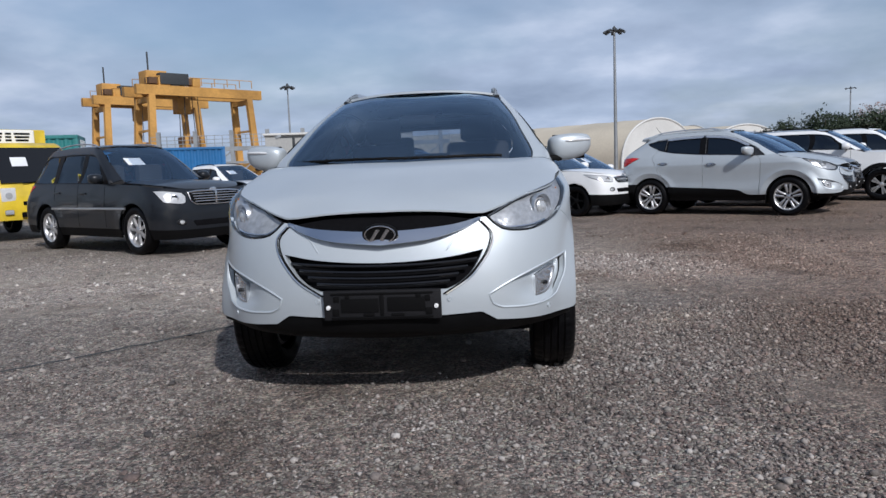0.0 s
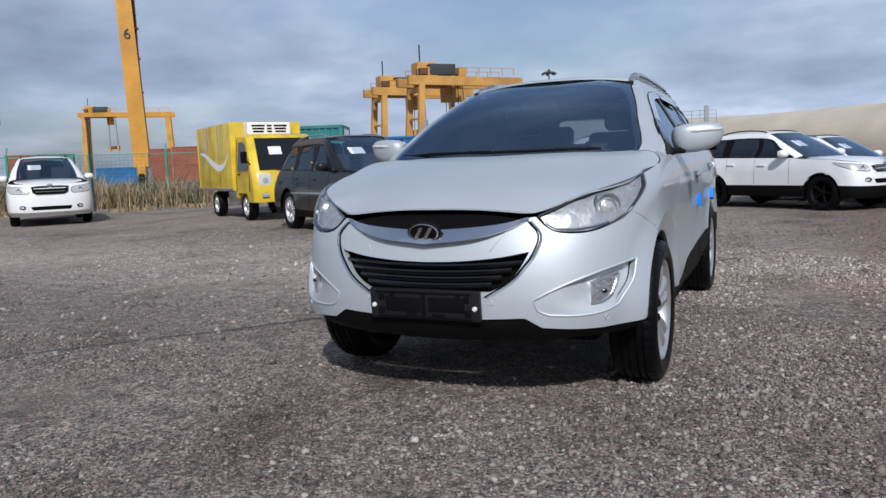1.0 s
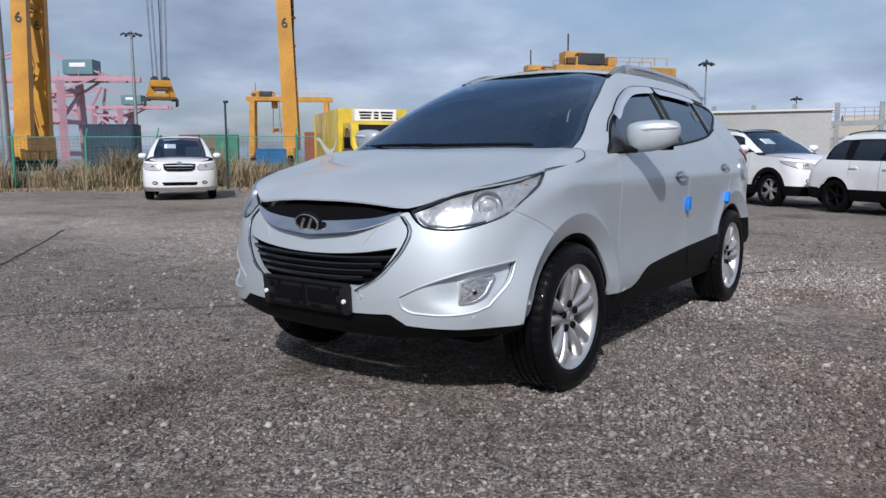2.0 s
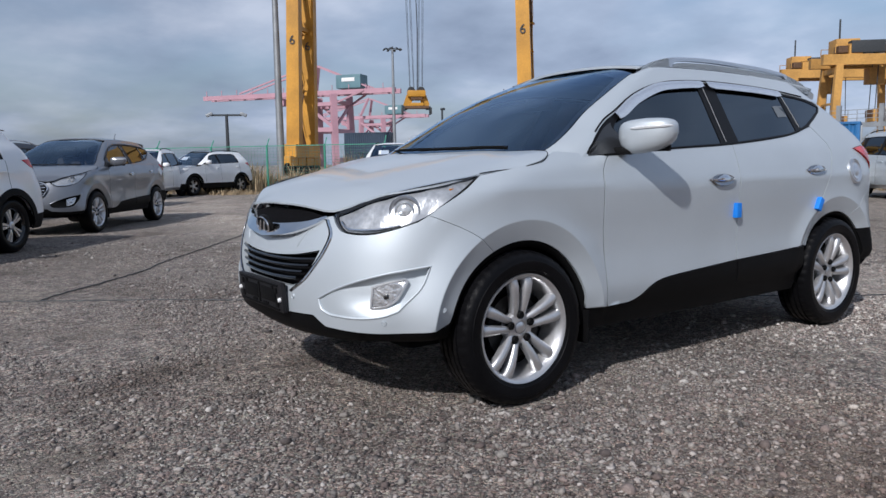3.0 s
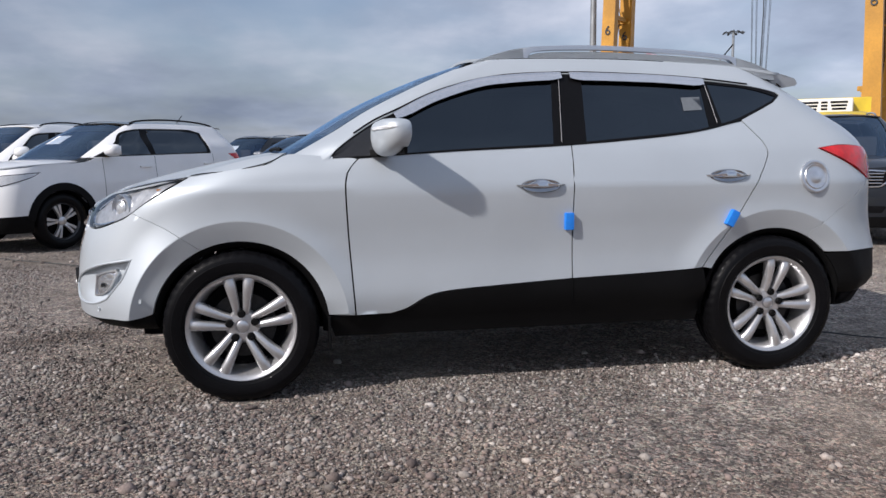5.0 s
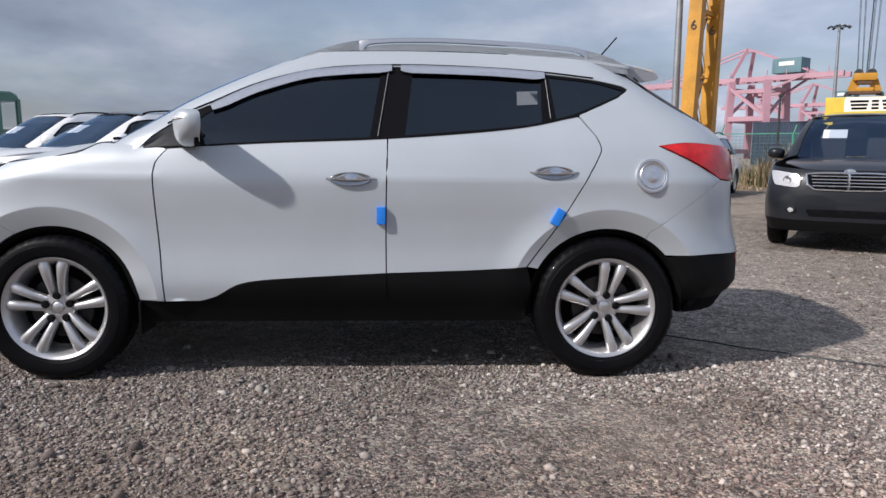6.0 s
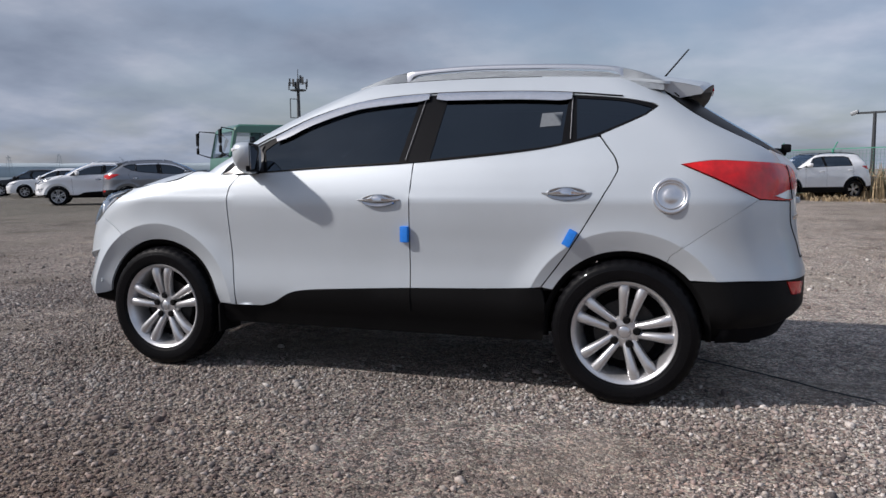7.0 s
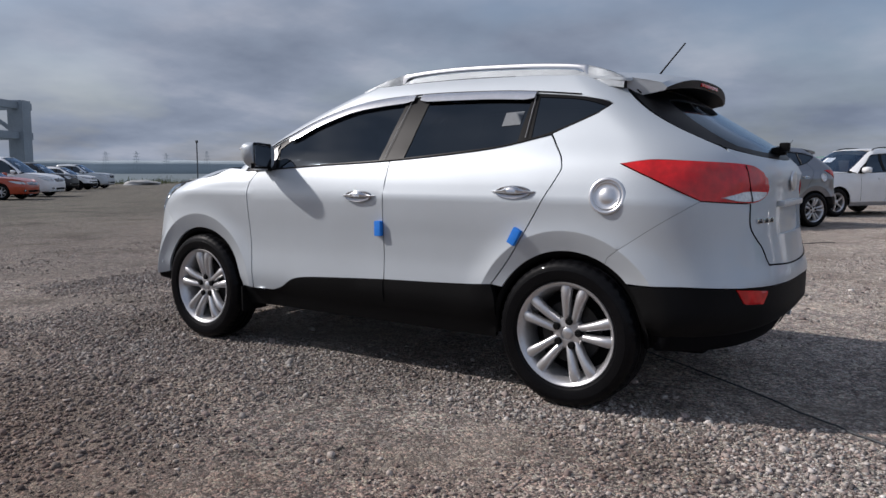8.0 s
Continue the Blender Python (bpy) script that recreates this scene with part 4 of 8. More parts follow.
    # bonnet, roof, screens
    hood = bend([(0, -2.078), (.2, -2.070), (.40, -2.052), (.465, -2.03)], .04) + bend([(.465, -2.03), (.638, -1.910), (.789, -1.716), (.826, -1.53)], .04)[1:] + bend([(.822, -1.53), (.847, -1.42), (.860, -1.30), (.858, -1.20)], .03)[1:] + bend([(.858, -1.20), (.838, -1.145), (.79, -1.108), (.70, -1.10)], .02)[1:] + bend([(.70, -1.10), (.5, -1.18), (0, -1.27)], .05)[1:]
    link_mesh("bonnet", *sheet(lambda x, y: float(bonnet(x, y)) + 0.004, hood, 0.04, 0.008), SILVER, car)
    for sx in (1, -1):
        q = [(sx * x, y, float(bonnet(x, y)) + .0035) for x, y in bend([(.824, -1.52), (.849, -1.42), (.862, -1.30), (.860, -1.20), (.840, -1.145), (.792, -1.106), (.71, -1.098)], .03)]
        part("bonnet_joint", bm_of(*tube_mesh(q, .0020, 5)), DARK, car)
    cowl = bend([(0, -1.262), (.5, -1.172), (.70, -1.092), (.79, -1.10)], .05) + [(.775, -1.0)] + bend([(.775, -1.0), (.72, -1.02), (.5, -1.11), (0, -1.20)], .05)
    link_mesh("cowl", *sheet(lambda x, y: float(bonnet(x, y)) - 0.022, cowl, 0.05), BLACK, car, "black plastic cowl")
    ws = half_loop(UPPER, [[(F, 0, 1.620), (F, .3, 1.610), (F, .542, 1.560)], [(F, .546, 1.548), (F, .620, 1.43), (F, .668, 1.32), (F, .712, 1.22), (F, .735, 1.13)], [(F, .748, 1.11), (F, .6, 1.10), (F, .3, 1.082), (F, 0, 1.075)]])
    link_mesh("windscreen", *skin_panel(UPPER, ws, (), 0.06, -0.003, 0.0, 0.0), SCREEN_GLASS, car, "tinted windscreen").visible_shadow = False
    band = half_loop(UPPER, [[(F, 0, 1.622), (F, .3, 1.612), (F, .545, 1.562)], [(F, .549, 1.548), (F, .624, 1.43), (F, .672, 1.32), (F, .717, 1.22), (F, .739, 1.12)], [(F, .75, 1.10), (F, .6, 1.09), (F, .3, 1.074), (F, 0, 1.067)]])
    hole = half_loop(UPPER, [[(F, 0, 1.590), (F, .3, 1.581), (F, .510, 1.536)], [(F, .515, 1.528), (F, .600, 1.42), (F, .648, 1.31), (F, .692, 1.21), (F, .708, 1.15)], [(F, .70, 1.138), (F, .6, 1.130), (F, .3, 1.112), (F, 0, 1.105)]])
    link_mesh("windscreen_band", *skin_panel(UPPER, band, [hole], 0.06, -0.009, 0.004, 0.0), GLOSS, car, "black screen border")
    edge = spl([(-.35, 1.532), (-.15, 1.586), (.1, 1.606), (.5, 1.610), (.9, 1.598), (1.3, 1.570), (1.5, 1.540)])

    def roof_z(x, y):
        e = float(edge(y))
        return e + 0.052 * (1 - min(1, abs(x) / float(UPPER.w(e))) ** 2.4) + 0.002

    def roof_half(y0, y1, shift=0.0):
        n = max(2, int((y1 - y0) / .05))
        ys = [y0 + (y1 - y0) * i / n for i in range(n + 1)]
        sidep = [(float(UPPER.w(edge(y))) - 0.004, y) for y in ys]
        x0 = sidep[0][0]
        lead = [(x0 * k / 10, y0 - shift * (1 - (k / 10) ** 2)) for k in range(10)]
        tail_ = [(sidep[-1][0] * k / 10, y1) for k in range(9, -1, -1)]
        return lead + sidep + tail_

    rim = [roof_half(y, .86, 0.075)[:10] for y in (-.105, -.050)]
    corner = [[(float(UPPER.w(edge(y))) - 0.004, y)] for y in (-.105, -.050)]
    link_mesh("roof_header", *sheet(roof_z, rim[0] + corner[0] + corner[1] + rim[1][::-1], 0.03), SILVER, car, "silver strip above the windscreen")
    link_mesh("glass_roof", *sheet(roof_z, roof_half(-.046, .86, 0.075), 0.06), GLOSS, car, "black glass sunroof")
    link_mesh("roof", *sheet(roof_z, roof_half(.864, 1.50), 0.05), SILVER, car)
    rg = half_loop(UPPER, [[(R, 0, 1.50), (R, .4, 1.499), (R, .553, 1.487)], [(R, .553, 1.487), (R, .633, 1.383), (R, .656, 1.29), (R, .638, 1.242), (R, .602, 1.222)], [(R, .585, 1.212), (R, .5, 1.193), (R, .3, 1.172), (R, 0, 1.163)]], mid=ARC[3])
    link_mesh("rear_window", *skin_panel(UPPER, rg, (), 0.05, -0.005, 0.0, 0.0), REAR_GLASS, car, "dark tinted rear window").visible_shadow = False
    rim_hole = half_loop(UPPER, [[(R, 0, 1.46), (R, .35, 1.456), (R, .44, 1.440)], [(R, .44, 1.440), (R, .500, 1.36), (R, .535, 1.28), (R, .53, 1.245)], [(R, .52, 1.236), (R, .5, 1.22), (R, .3, 1.197), (R, 0, 1.188)]], mid=ARC[3])
    link_mesh("rear_window_border", *skin_panel(UPPER, rg, [rim_hole], 0.05, -0.001, 0.003, 0.0), PILLAR, car, "black glass border")
    gt = half_loop(UPPER, [[(R, 0, 1.57), (R, .4, 1.553), (R, .468, 1.535)], [(R, .535, 1.493), (R, .4, 1.503), (R, 0, 1.506)]], mid=ARC[3])
    link_mesh("tailgate_head", *skin_panel(UPPER, gt, (), 0.05), GRAINED, car)
    gate = half_loop(UPPER, [[(R, 0, 1.158), (R, .3, 1.167), (R, .5, 1.188), (R, .588, 1.207)], [(R, .600, 1.20), (R, .577, 1.14)], [(R, .577, 1.14), (R, .571, 1.09), (R, .566, .965)], [(R, .566, .965), (R, .571, .867), (R, .535, .81), (R, .49, .763), (R, .47, .715)], [(R, .453, .688), (R, .15, .672), (R, 0, .670)]], mid=ARC[3])
    notch = half_loop(UPPER, [[(R, 0, .965), (R, .30, .967), (R, .315, .955)], [(R, .31, .83), (R, .29, .815), (R, 0, .812)]], mid=ARC[3])
    gate_dome = lambda v: 0.022 * np.exp(-((v[:, 1] - 1.10) / 0.045) ** 2) * smooth(0.42, 0.30, np.abs(v[:, 0] - ARC[3]))
    link_mesh("tailgate", *skin_panel(UPPER, gate, [notch], 0.04, dome=gate_dome), SILVER, car)
    link_mesh("plate_recess", *skin_panel(UPPER, notch, (), 0.05, -0.014, 0.0, -0.002), SILVER, car)
    part("tailgate_grip", box_bm((0.5, 0.05, 0.03), (0, 2.112, .955), .012), SILVER, car, "painted grip strip")
    # bumpers
    bf = half_loop(LOWER, [[(F, 0, .810), (F, .12, .813), (F, .315, .832), (F, .45, .866)], [(F, .470, .868), (F, .52, .822), (F, .575, .799), (F, .69, .799), (S, -1.82, .848), (S, -1.785, .876)],
                           [(S, -1.785, .876), (S, -1.62, .80), (S, -1.487, .706)], arc_pts(-AXLE, HUB, 0.395, 115, 169, 8), [(S, -1.715, .418), (S, -1.78, .404), (F, .76, .392), (F, .65, .393), (F, .51, .404)], [(F, .50, .410), (F, .445, .444)], [(F, .43, .446), (F, .3, .440), (F, 0, .430)]])
    low = half_loop(LOWER, [[(F, 0, .680), (F, .15, .685), (F, .317, .70), (F, .455, .724)], [(F, .455, .724), (F, .43, .672), (F, .395, .622), (F, .345, .582), (F, .30, .561)], [(F, .29, .558), (F, 0, .556)]])
    fog_l = loop_of(LOWER, FOG)
    fog_r = [(-a, z) for a, z in fog_l]
    link_mesh("front_bumper", *skin_panel(LOWER, bf, [low, fog_l, fog_r], 0.024, 0, 0.03), SILVER, car)
    # upper grille, its bright wing, lower grille
    ug = half_loop(LOWER, [[(F, 0, .900), (F, .2, .898), (F, .39, .872), (F, .45, .862)], [(F, .45, .858), (F, .315, .815), (F, .12, .790), (F, 0, .785)]])
    link_mesh("upper_grille", *skin_panel(LOWER, ug, (), 0.04, -0.022, 0.01, 0), DARK, car, "black upper grille")
    wing = half_loop(LOWER, [[(F, 0, .812), (F, .12, .815), (F, .315, .834), (F, .44, .863)], [(F, .447, .856), (F, .36, .812), (F, .22, .772), (F, 0, .750)]])
    link_mesh("grille_wing", *skin_panel(LOWER, wing, (), 0.03, 0.008, 0.02, 0.0, lambda v: 0.012 * np.clip(1 - np.abs(v[:, 0]) / 0.5, 0, 1) + 0.020 * smooth(.845, .755, v[:, 1])), CHROME, car, "chrome grille wing")
    link_mesh("lower_grille", *skin_panel(LOWER, low, (), 0.05, -0.05, 0.0, -0.004), DARK, car, "black lower grille backing")
    for i, z in enumerate((.668, .640, .612, .584)):
        hw = 0.43 - 0.042 * i
        q = [LOWER.at(LOWER.front(abs(x), z + 0.02 * (x / 0.45) ** 2), z + 0.02 * (x / 0.45) ** 2, -0.012) * np.array([1 if x >= 0 else -1, 1, 1]) for x in np.linspace(-hw, hw, 25)]
        part("grille_slat", bm_of(*tube_mesh(q, 0.0075, 6, squash=1.0)), GLOSS, car, "glossy black slat")
    for sx in (1, -1):
        path = bend([(.452, .850), (.500, .793), (.484, .72), (.44, .655), (.386, .597), (.286, .535)], .03)
        q = [LOWER.at(LOWER.front(x, z), z, 0.0015) * np.array([sx, 1, 1]) for x, z in path]
        part("grille_surround", bm_of(*tube_mesh(q, 0.006, 6)), CHROME, car, "bright surround strip")
        q = [LOWER.at(LOWER.front(x - .012, z), z, 0.0005) * np.array([sx, 1, 1]) for x, z in path]
        part("surround_groove", bm_of(*tube_mesh(q, 0.004, 6)), BLACK, car, "")
    # the creases of the panel between the wing and the lower grille
    for sx in (1, -1):
        q = [LOWER.at(LOWER.front(x, z), z, -.0022) * np.array([sx, 1, 1]) for x, z in bend([(.372, .826), (.325, .775), (.288, .722)], .02)]
        part("panel_crease", bm_of(*tube_mesh(q, [.001] + [.0052] * (len(q) - 2) + [.002], 6)), SILVER, car)
    # maker's oval, drawn plain
    bad = part("badge", bm_of(*lathe_mesh([(0.0005, -0.006), (0.043, -0.008), (0.0465, -0.004), (0.047, 0.004), (0.0455, 0.012)], 40, "y")), BLACK, car, "plain dark oval with a chrome rim", 50)
    bad.matrix_local = pose(0, -2.160, .812, 12, 0, 0) @ Matrix.Diagonal((1.72, 1, 1.0, 1))
    part("badge_rim", bm_of(*lathe_mesh([(0.0365, -0.007), (0.0375, -0.013), (0.0405, -0.013), (0.042, -0.007)], 40, "y")), CHROME, bad, "thin chrome rim", 50)
    for x in (-.013, .013):
        part("badge_stroke", box_bm((0.010, 0.006, 0.052), (0, -0.011, 0), .002, m=pose(x, 0, 0, 0, 22, 0)), CHROME, bad)
    # number-plate holder, empty, with two white caps
    hold = part("plate_holder", box_bm((0.53, 0.025, 0.135), (0, 0, 0), .008), GRAINED, car, "empty black plate holder")
    hold.matrix_local = pose(0, -2.186, .499, 4, 0, 0)
    for x, z, w, h, m_ in ((-.10, .0, .17, .062, BLACK), (.11, .004, .17, .062, BLACK), (0, .054, .46, .008, BLACK), (0, -.056, .46, .008, BLACK), (-.205, .030, .026, .026, BLACK), (-.155, .040, .020, .018, BLACK), (.165, .038, .022, .020, BLACK), (.205, .030, .024, .026, BLACK),
                        (0, .0, .018, .095, BLACK), (-.21, -.03, .03, .03, BLACK), (.21, -.03, .03, .03, BLACK), (-.06, -.042, .05, .012, BLACK), (.07, -.044, .06, .012, BLACK)):
        part("holder_rib", box_bm((w, .008, h), (x, -.014, z), .003), m_, hold)
    for x in (-.243, .243):
        c = part("screw_cap", bm_of(*lathe_mesh([(0.0005, -.024), (.009, -.022), (.011, -.010)], 16, "y")), WHITECAP, hold, "white screw cap")
        c.matrix_local = pose(x, 0, -.008)
    # black lower lips
    lip = half_loop(LOWER, [[(F, 0, .436), (F, .3, .446), (F, .43, .450)], [(F, .445, .448), (F, .50, .414)], [(F, .51, .408), (F, .65, .397), (F, .76, .396), (S, -1.78, .408), (S, -1.712, .422)], [(S, -1.70, .37), (S, -1.70, .335)], [(S, -1.72, .325), (F, .72, .325), (F, .45, .310), (F, 0, .300)]])
    link_mesh("front_lip", *skin_panel(LOWER, lip, (), 0.05, -0.010, 0.06, 0.001, lambda v: -0.05 * smooth(.38, .30, v[:, 1])), BLACK, car, "black lower lip")
    sill = loop_of(LOWER, [[(S, -.93, .38), (S, -.805, .381), (S, -.64, .382), (S, -.56, .406), (S, -.47, .458), (S, -.36, .482), (S, -.11, .499), (S, .244, .518), (S, .7, .534), (S, .925, .549)], [(S, .925, .549), (S, .945, .47), (S, .93, .32)], [(S, .92, .27), (S, -.9, .27)]])
    both_sides("sill_cladding", BLACK, car, *skin_panel(LOWER, sill, (), 0.06, 0.006, 0.03, 0.0, lambda v: -0.022 * smooth(.42, .36, v[:, 1])), label="black sill cladding")
    for sx in (1, -1):
        q = [LOWER.at(LOWER.side(.245, z), z, 0.0072) * np.array([sx, 1, 1]) for z in np.linspace(.40, .516, 6)]
        part("cladding_joint", bm_of(*tube_mesh(q, 0.0022, 5)), DARK, car)
    for yc, a0, a1 in ((-AXLE, -6, 176), (AXLE, -4, 186)):
        # dark inner arch round each wheel
        verts, faces = [], []
        for i in range(25):
            a = radians(a0 + (a1 - a0) * i / 24)
            y, z = yc + .392 * math.cos(a), HUB + .392 * math.sin(a)
            xo = float(LOWER.at(LOWER.side(yc + .40 * math.cos(a), max(.25, HUB + .40 * math.sin(a))), max(.25, HUB + .40 * math.sin(a)))[0])
            y2, z2 = yc + .366 * math.cos(a), HUB + .366 * math.sin(a)
            verts += [(xo - 0.012, y, z), (xo - 0.022, y2, z2), (xo - 0.06, y, z), (0.52, y, z)]
        for i in range(24):
            for k in range(3):
                faces.append((i * 4 + k, i * 4 + k + 1, i * 4 + k + 5, i * 4 + k + 4))
        for o in both_sides("wheel_arch_liner", BLACK, car, verts, faces, "black arch liner"):
            pass
    br = half_loop(UPPER, [[(R, 0, .666), (R, .15, .667), (R, .453, .683)], [(R, .466, .713), (R, .486, .762), (R, .531, .81), (R, .567, .867), (R, .562, .96)], [(R, .562, .962), (R, .65, .965), (S, 1.90, .976)], [(S, 1.90, .978), (S, 1.70, .845), (S, 1.523, .720)],
                           arc_pts(AXLE, HUB, 0.392, 61, 42, 5), [(S, 1.66, .609), (S, 1.87, .612), (R, .62, .600), (R, .3, .594), (R, 0, .596)]], mid=ARC[3])
    link_mesh("rear_bumper", *skin_panel(UPPER, br, (), 0.025, 0.001), SILVER, car)
    refl = loop_of(UPPER, [[(R, .705, .598), (R, .60, .588), (R, .505, .578)], [(R, .500, .566), (R, .535, .522)], [(R, .545, .518), (R, .655, .528)], [(R, .668, .535), (R, .705, .598)]])
    refl_r = [(2 * ARC[3] - a, z) for a, z in refl]
    rc = half_loop(UPPER, [[(R, 0, .592), (R, .3, .590), (R, .62, .596), (S, 1.87, .607), (S, 1.665, .604)], arc_pts(AXLE, HUB, 0.392, 40, 0, 6), [(S, 1.715, .33), (S, 1.80, .335), (R, .78, .352), (R, .48, .36), (R, 0, .385)]], mid=ARC[3])
    link_mesh("rear_cladding", *skin_panel(UPPER, rc, [refl, refl_r], 0.05, -0.002, 0.04, 0.0, lambda v: -0.05 * smooth(.45, .33, v[:, 1])), BLACK, car, "black lower rear bumper")
    both_sides("rear_reflector", REDLENS, car, *skin_panel(UPPER, refl, (), 0.03, 0.001, 0.02, 0.002), label="red reflector")
    part("exhaust_tip", bm_of(*lathe_mesh([(.024, -.1), (.026, .06), (.029, .062), (.029, -.1)], 20, "y")), SATIN, car, "steel exhaust tip").matrix_local = pose(-.5, 2.0, .33)
    part("underbody", box_bm((1.34, 3.7, .12), (0, .05, .34), .04), DARK, car, "dark underbody")
    # unseen panel, added to keep sunlight from leaking through under the front
    part("radiator", box_bm((1.02, .05, .56), (0, -1.80, .60), .02), DARK, car, "unseen dark panel that blocks sunlight behind the bumper")
    # inner hull behind the gaps
    hull_z = np.linspace(.30, 1.07, 12)
    for shell, s0, s1, zz in ((LOWER, .02, 1.9, hull_z), (UPPER, 1.6, 2.98, hull_z)):
        ss = np.linspace(s0, s1, 60)
        g = np.array([[shell.at(s_, z_, -0.035) for s_ in ss] for z_ in zz])
        keep = lambda p: all(math.hypot(p[1] - yc, p[2] - HUB) > .40 for yc in (-AXLE, AXLE)) and (p[1] > -1.5 or p[2] < bonnet(p[0], p[1]) - .03) and p[1] > -1.42 and (p[2] < 1.0 or p[1] > -1.0)
        faces = [(j * 60 + i, j * 60 + i + 1, (j + 1) * 60 + i + 1, (j + 1) * 60 + i) for j in range(len(zz) - 1) for i in range(59)
                 if all(keep(g[q]) for q in ((j, i), (j, i + 1), (j + 1, i + 1), (j + 1, i)))]
        # only the largest joined piece stays
        owner = {}
        for q in faces:
            for k in q:
                owner.setdefault(k, []).append(q)
        left, best = set(faces), []
        while left:
            heap, piece = [left.pop()], []
            while heap:
                q = heap.pop()
                piece.append(q)
                for k in q:
                    for o in owner[k]:
                        if o in left:
                            left.discard(o)
                            heap.append(o)
            best = max(best, piece, key=len)
        used = sorted({k for q in best for k in q})
        renum = {k: i for i, k in enumerate(used)}
        flat_g = g.reshape(-1, 3)
        both_sides("inner_hull", DARK, car, [flat_g[k] for k in used], [tuple(renum[k] for k in q) for q in best])
    # headlights: a deep bright bowl with a dark border, a projector in rings, an inner reflector, a clear cover
    hl = loop_of(LOWER, HEADLIGHT, 0.025)
    for sx in (1, -1):
        bow = skin_panel(LOWER, inset(hl, 0.006), (), 0.03, -0.020, 0.0, 0.0, lambda v: 0.006 * smooth(.70, .95, v[:, 0]) - 0.005 * np.sin(v[:, 0] * 30) ** 2)
        rimv = skin_panel(LOWER, hl, [inset(hl, 0.006)], 0.03, 0.002, 0.016, 0.002)
        cov = skin_panel(LOWER, hl, (), 0.04, 0.004, 0.006, 0.003, lambda v: 0.006 + 0 * v[:, 0])
        if sx < 0:
            bow, rimv, cov = flip(*bow), flip(*rimv), flip(*cov)
        lampb = link_mesh("headlight", *rimv, TRIM, car, "large swept-back headlight with a round projector")
        link_mesh("lamp_bowl", *bow, BOWL, lampb, "bright reflector bowl")
        p = LOWER.at(LOWER.front(.750, .900), .900, -.024) * np.array([sx, 1, 1])
        turn = pose(*p, 0, 0, sx * 47) @ pose(0, 0, 0, 0, 0, 180)
        q = part("projector", bm_of(*lathe_mesh([(.066, -.030), (.066, .002), (.063, .006), (.059, .003), (.054, -.010)], 40, "y")), SATIN, lampb, "bright outer ring", 40)
        q.matrix_local = turn
        part("projector_shroud", bm_of(*lathe_mesh([(.057, -.008), (.049, -.015), (.041, -.006)], 36, "y")), GREYTRIM, q, "grey inner ring", 40)
        part("lens_ring", bm_of(*lathe_mesh([(.042, -.008), (.042, .006), (.038, .009), (.034, .004), (.033, -.004)], 36, "y")), SATIN, q, "satin lens ring", 40)
        part("projector_lens", bm_of(*lathe_mesh([(.034, -.002), (.029, .006), (.018, .011), (.0005, .013)], 28, "y")), CLEARLENS, q, "clear round lens")
        strip = [LOWER.at(LOWER.front(x, z), z, -.016) * np.array([sx, 1, 1]) for x, z in bend([(.515, .850), (.560, .823), (.62, .818), (.70, .823), (.755, .838)], .03)]
        part("lamp_bezel", bm_of(*tube_mesh(strip, .006, 6)), CHROME, lampb, "chrome bezel strip")
        part("amber_bulb", box_bm((.008, .022, .010), (0, 0, 0), .004), AMBER, lampb, "amber turn lamp").matrix_local = pose(sx * .815, -1.66, .975)
        link_mesh("lamp_cover", *cov, LAMP_GLASS, lampb, "clear cover").visible_shadow = False
        # fog lamp in its scooped pocket
        pk = skin_panel(LOWER, fog_l, (), 0.03, -0.004, 0.0, -0.003, lambda v: -0.034 * smooth(.456, .52, v[:, 1]) * smooth(.48, .66, v[:, 0]))
        lamp_loop = loop_of(LOWER, [[(F, .700, .586), (F, .75, .608), (F, .797, .622)], [(F, .805, .605), (F, .785, .53), (F, .755, .50)], [(F, .745, .495), (F, .71, .488)], [(F, .702, .495), (F, .703, .56)]])
        fl = skin_panel(LOWER, lamp_loop, (), 0.03, -0.026, 0.03, 0.006)
        fb = skin_panel(LOWER, lamp_loop, [inset(lamp_loop, .008)], 0.03, -0.020, 0.03, 0.0)
        rim_f = [LOWER.at(from_metric(a), z, -0.001) for a, z in fog_l]
        if sx < 0:
            pk, fl, fb = flip(*pk), flip(*fl), flip(*fb)
            rim_f = [p * np.array([-1, 1, 1]) for p in rim_f]
        pocket = link_mesh("fog_lamp_pocket", *pk, SILVER, car, "silver scoop round the fog lamp")
        part("pocket_rim", bm_of(*tube_mesh(rim_f, .0055, 6, True)), SILVER, pocket)
        lamp_f = link_mesh("fog_lamp", *fl, FACETS, pocket, "clear fog lamp")
        p = LOWER.at(LOWER.front(.752, .545), .545, -.020) * np.array([sx, 1, 1])
        part("fog_bulb", bm_of(*lathe_mesh([(.010, .004), (.009, -.008), (.0005, -.010)], 16, "y")), GLOSS, lamp_f, "dark round bulb").matrix_local = pose(*p, 0, 0, sx * 40)
        link_mesh("fog_bezel", *fb, SATIN, pocket, "silver bezel")
        # parking sensors
        for k, u, z in ((F, .30, .512), (F, .750, .437), (S, -1.755, .487)):
            s_ = LOWER.front(u, z) if k == F else LOWER.side(u, z)
            p, n_ = LOWER.at(s_, z, .001), LOWER.normal(s_, z)
            if sx < 0:
                p, n_ = p * np.array([-1, 1, 1]), n_ * np.array([-1, 1, 1])
            d = part("parking_sensor", bm_of(*lathe_mesh([(.0005, .002), (.008, .002), (.0095, .0), (.011, .002), (.012, -.004)], 16, "z")), SILVER, car, "round parking sensor")
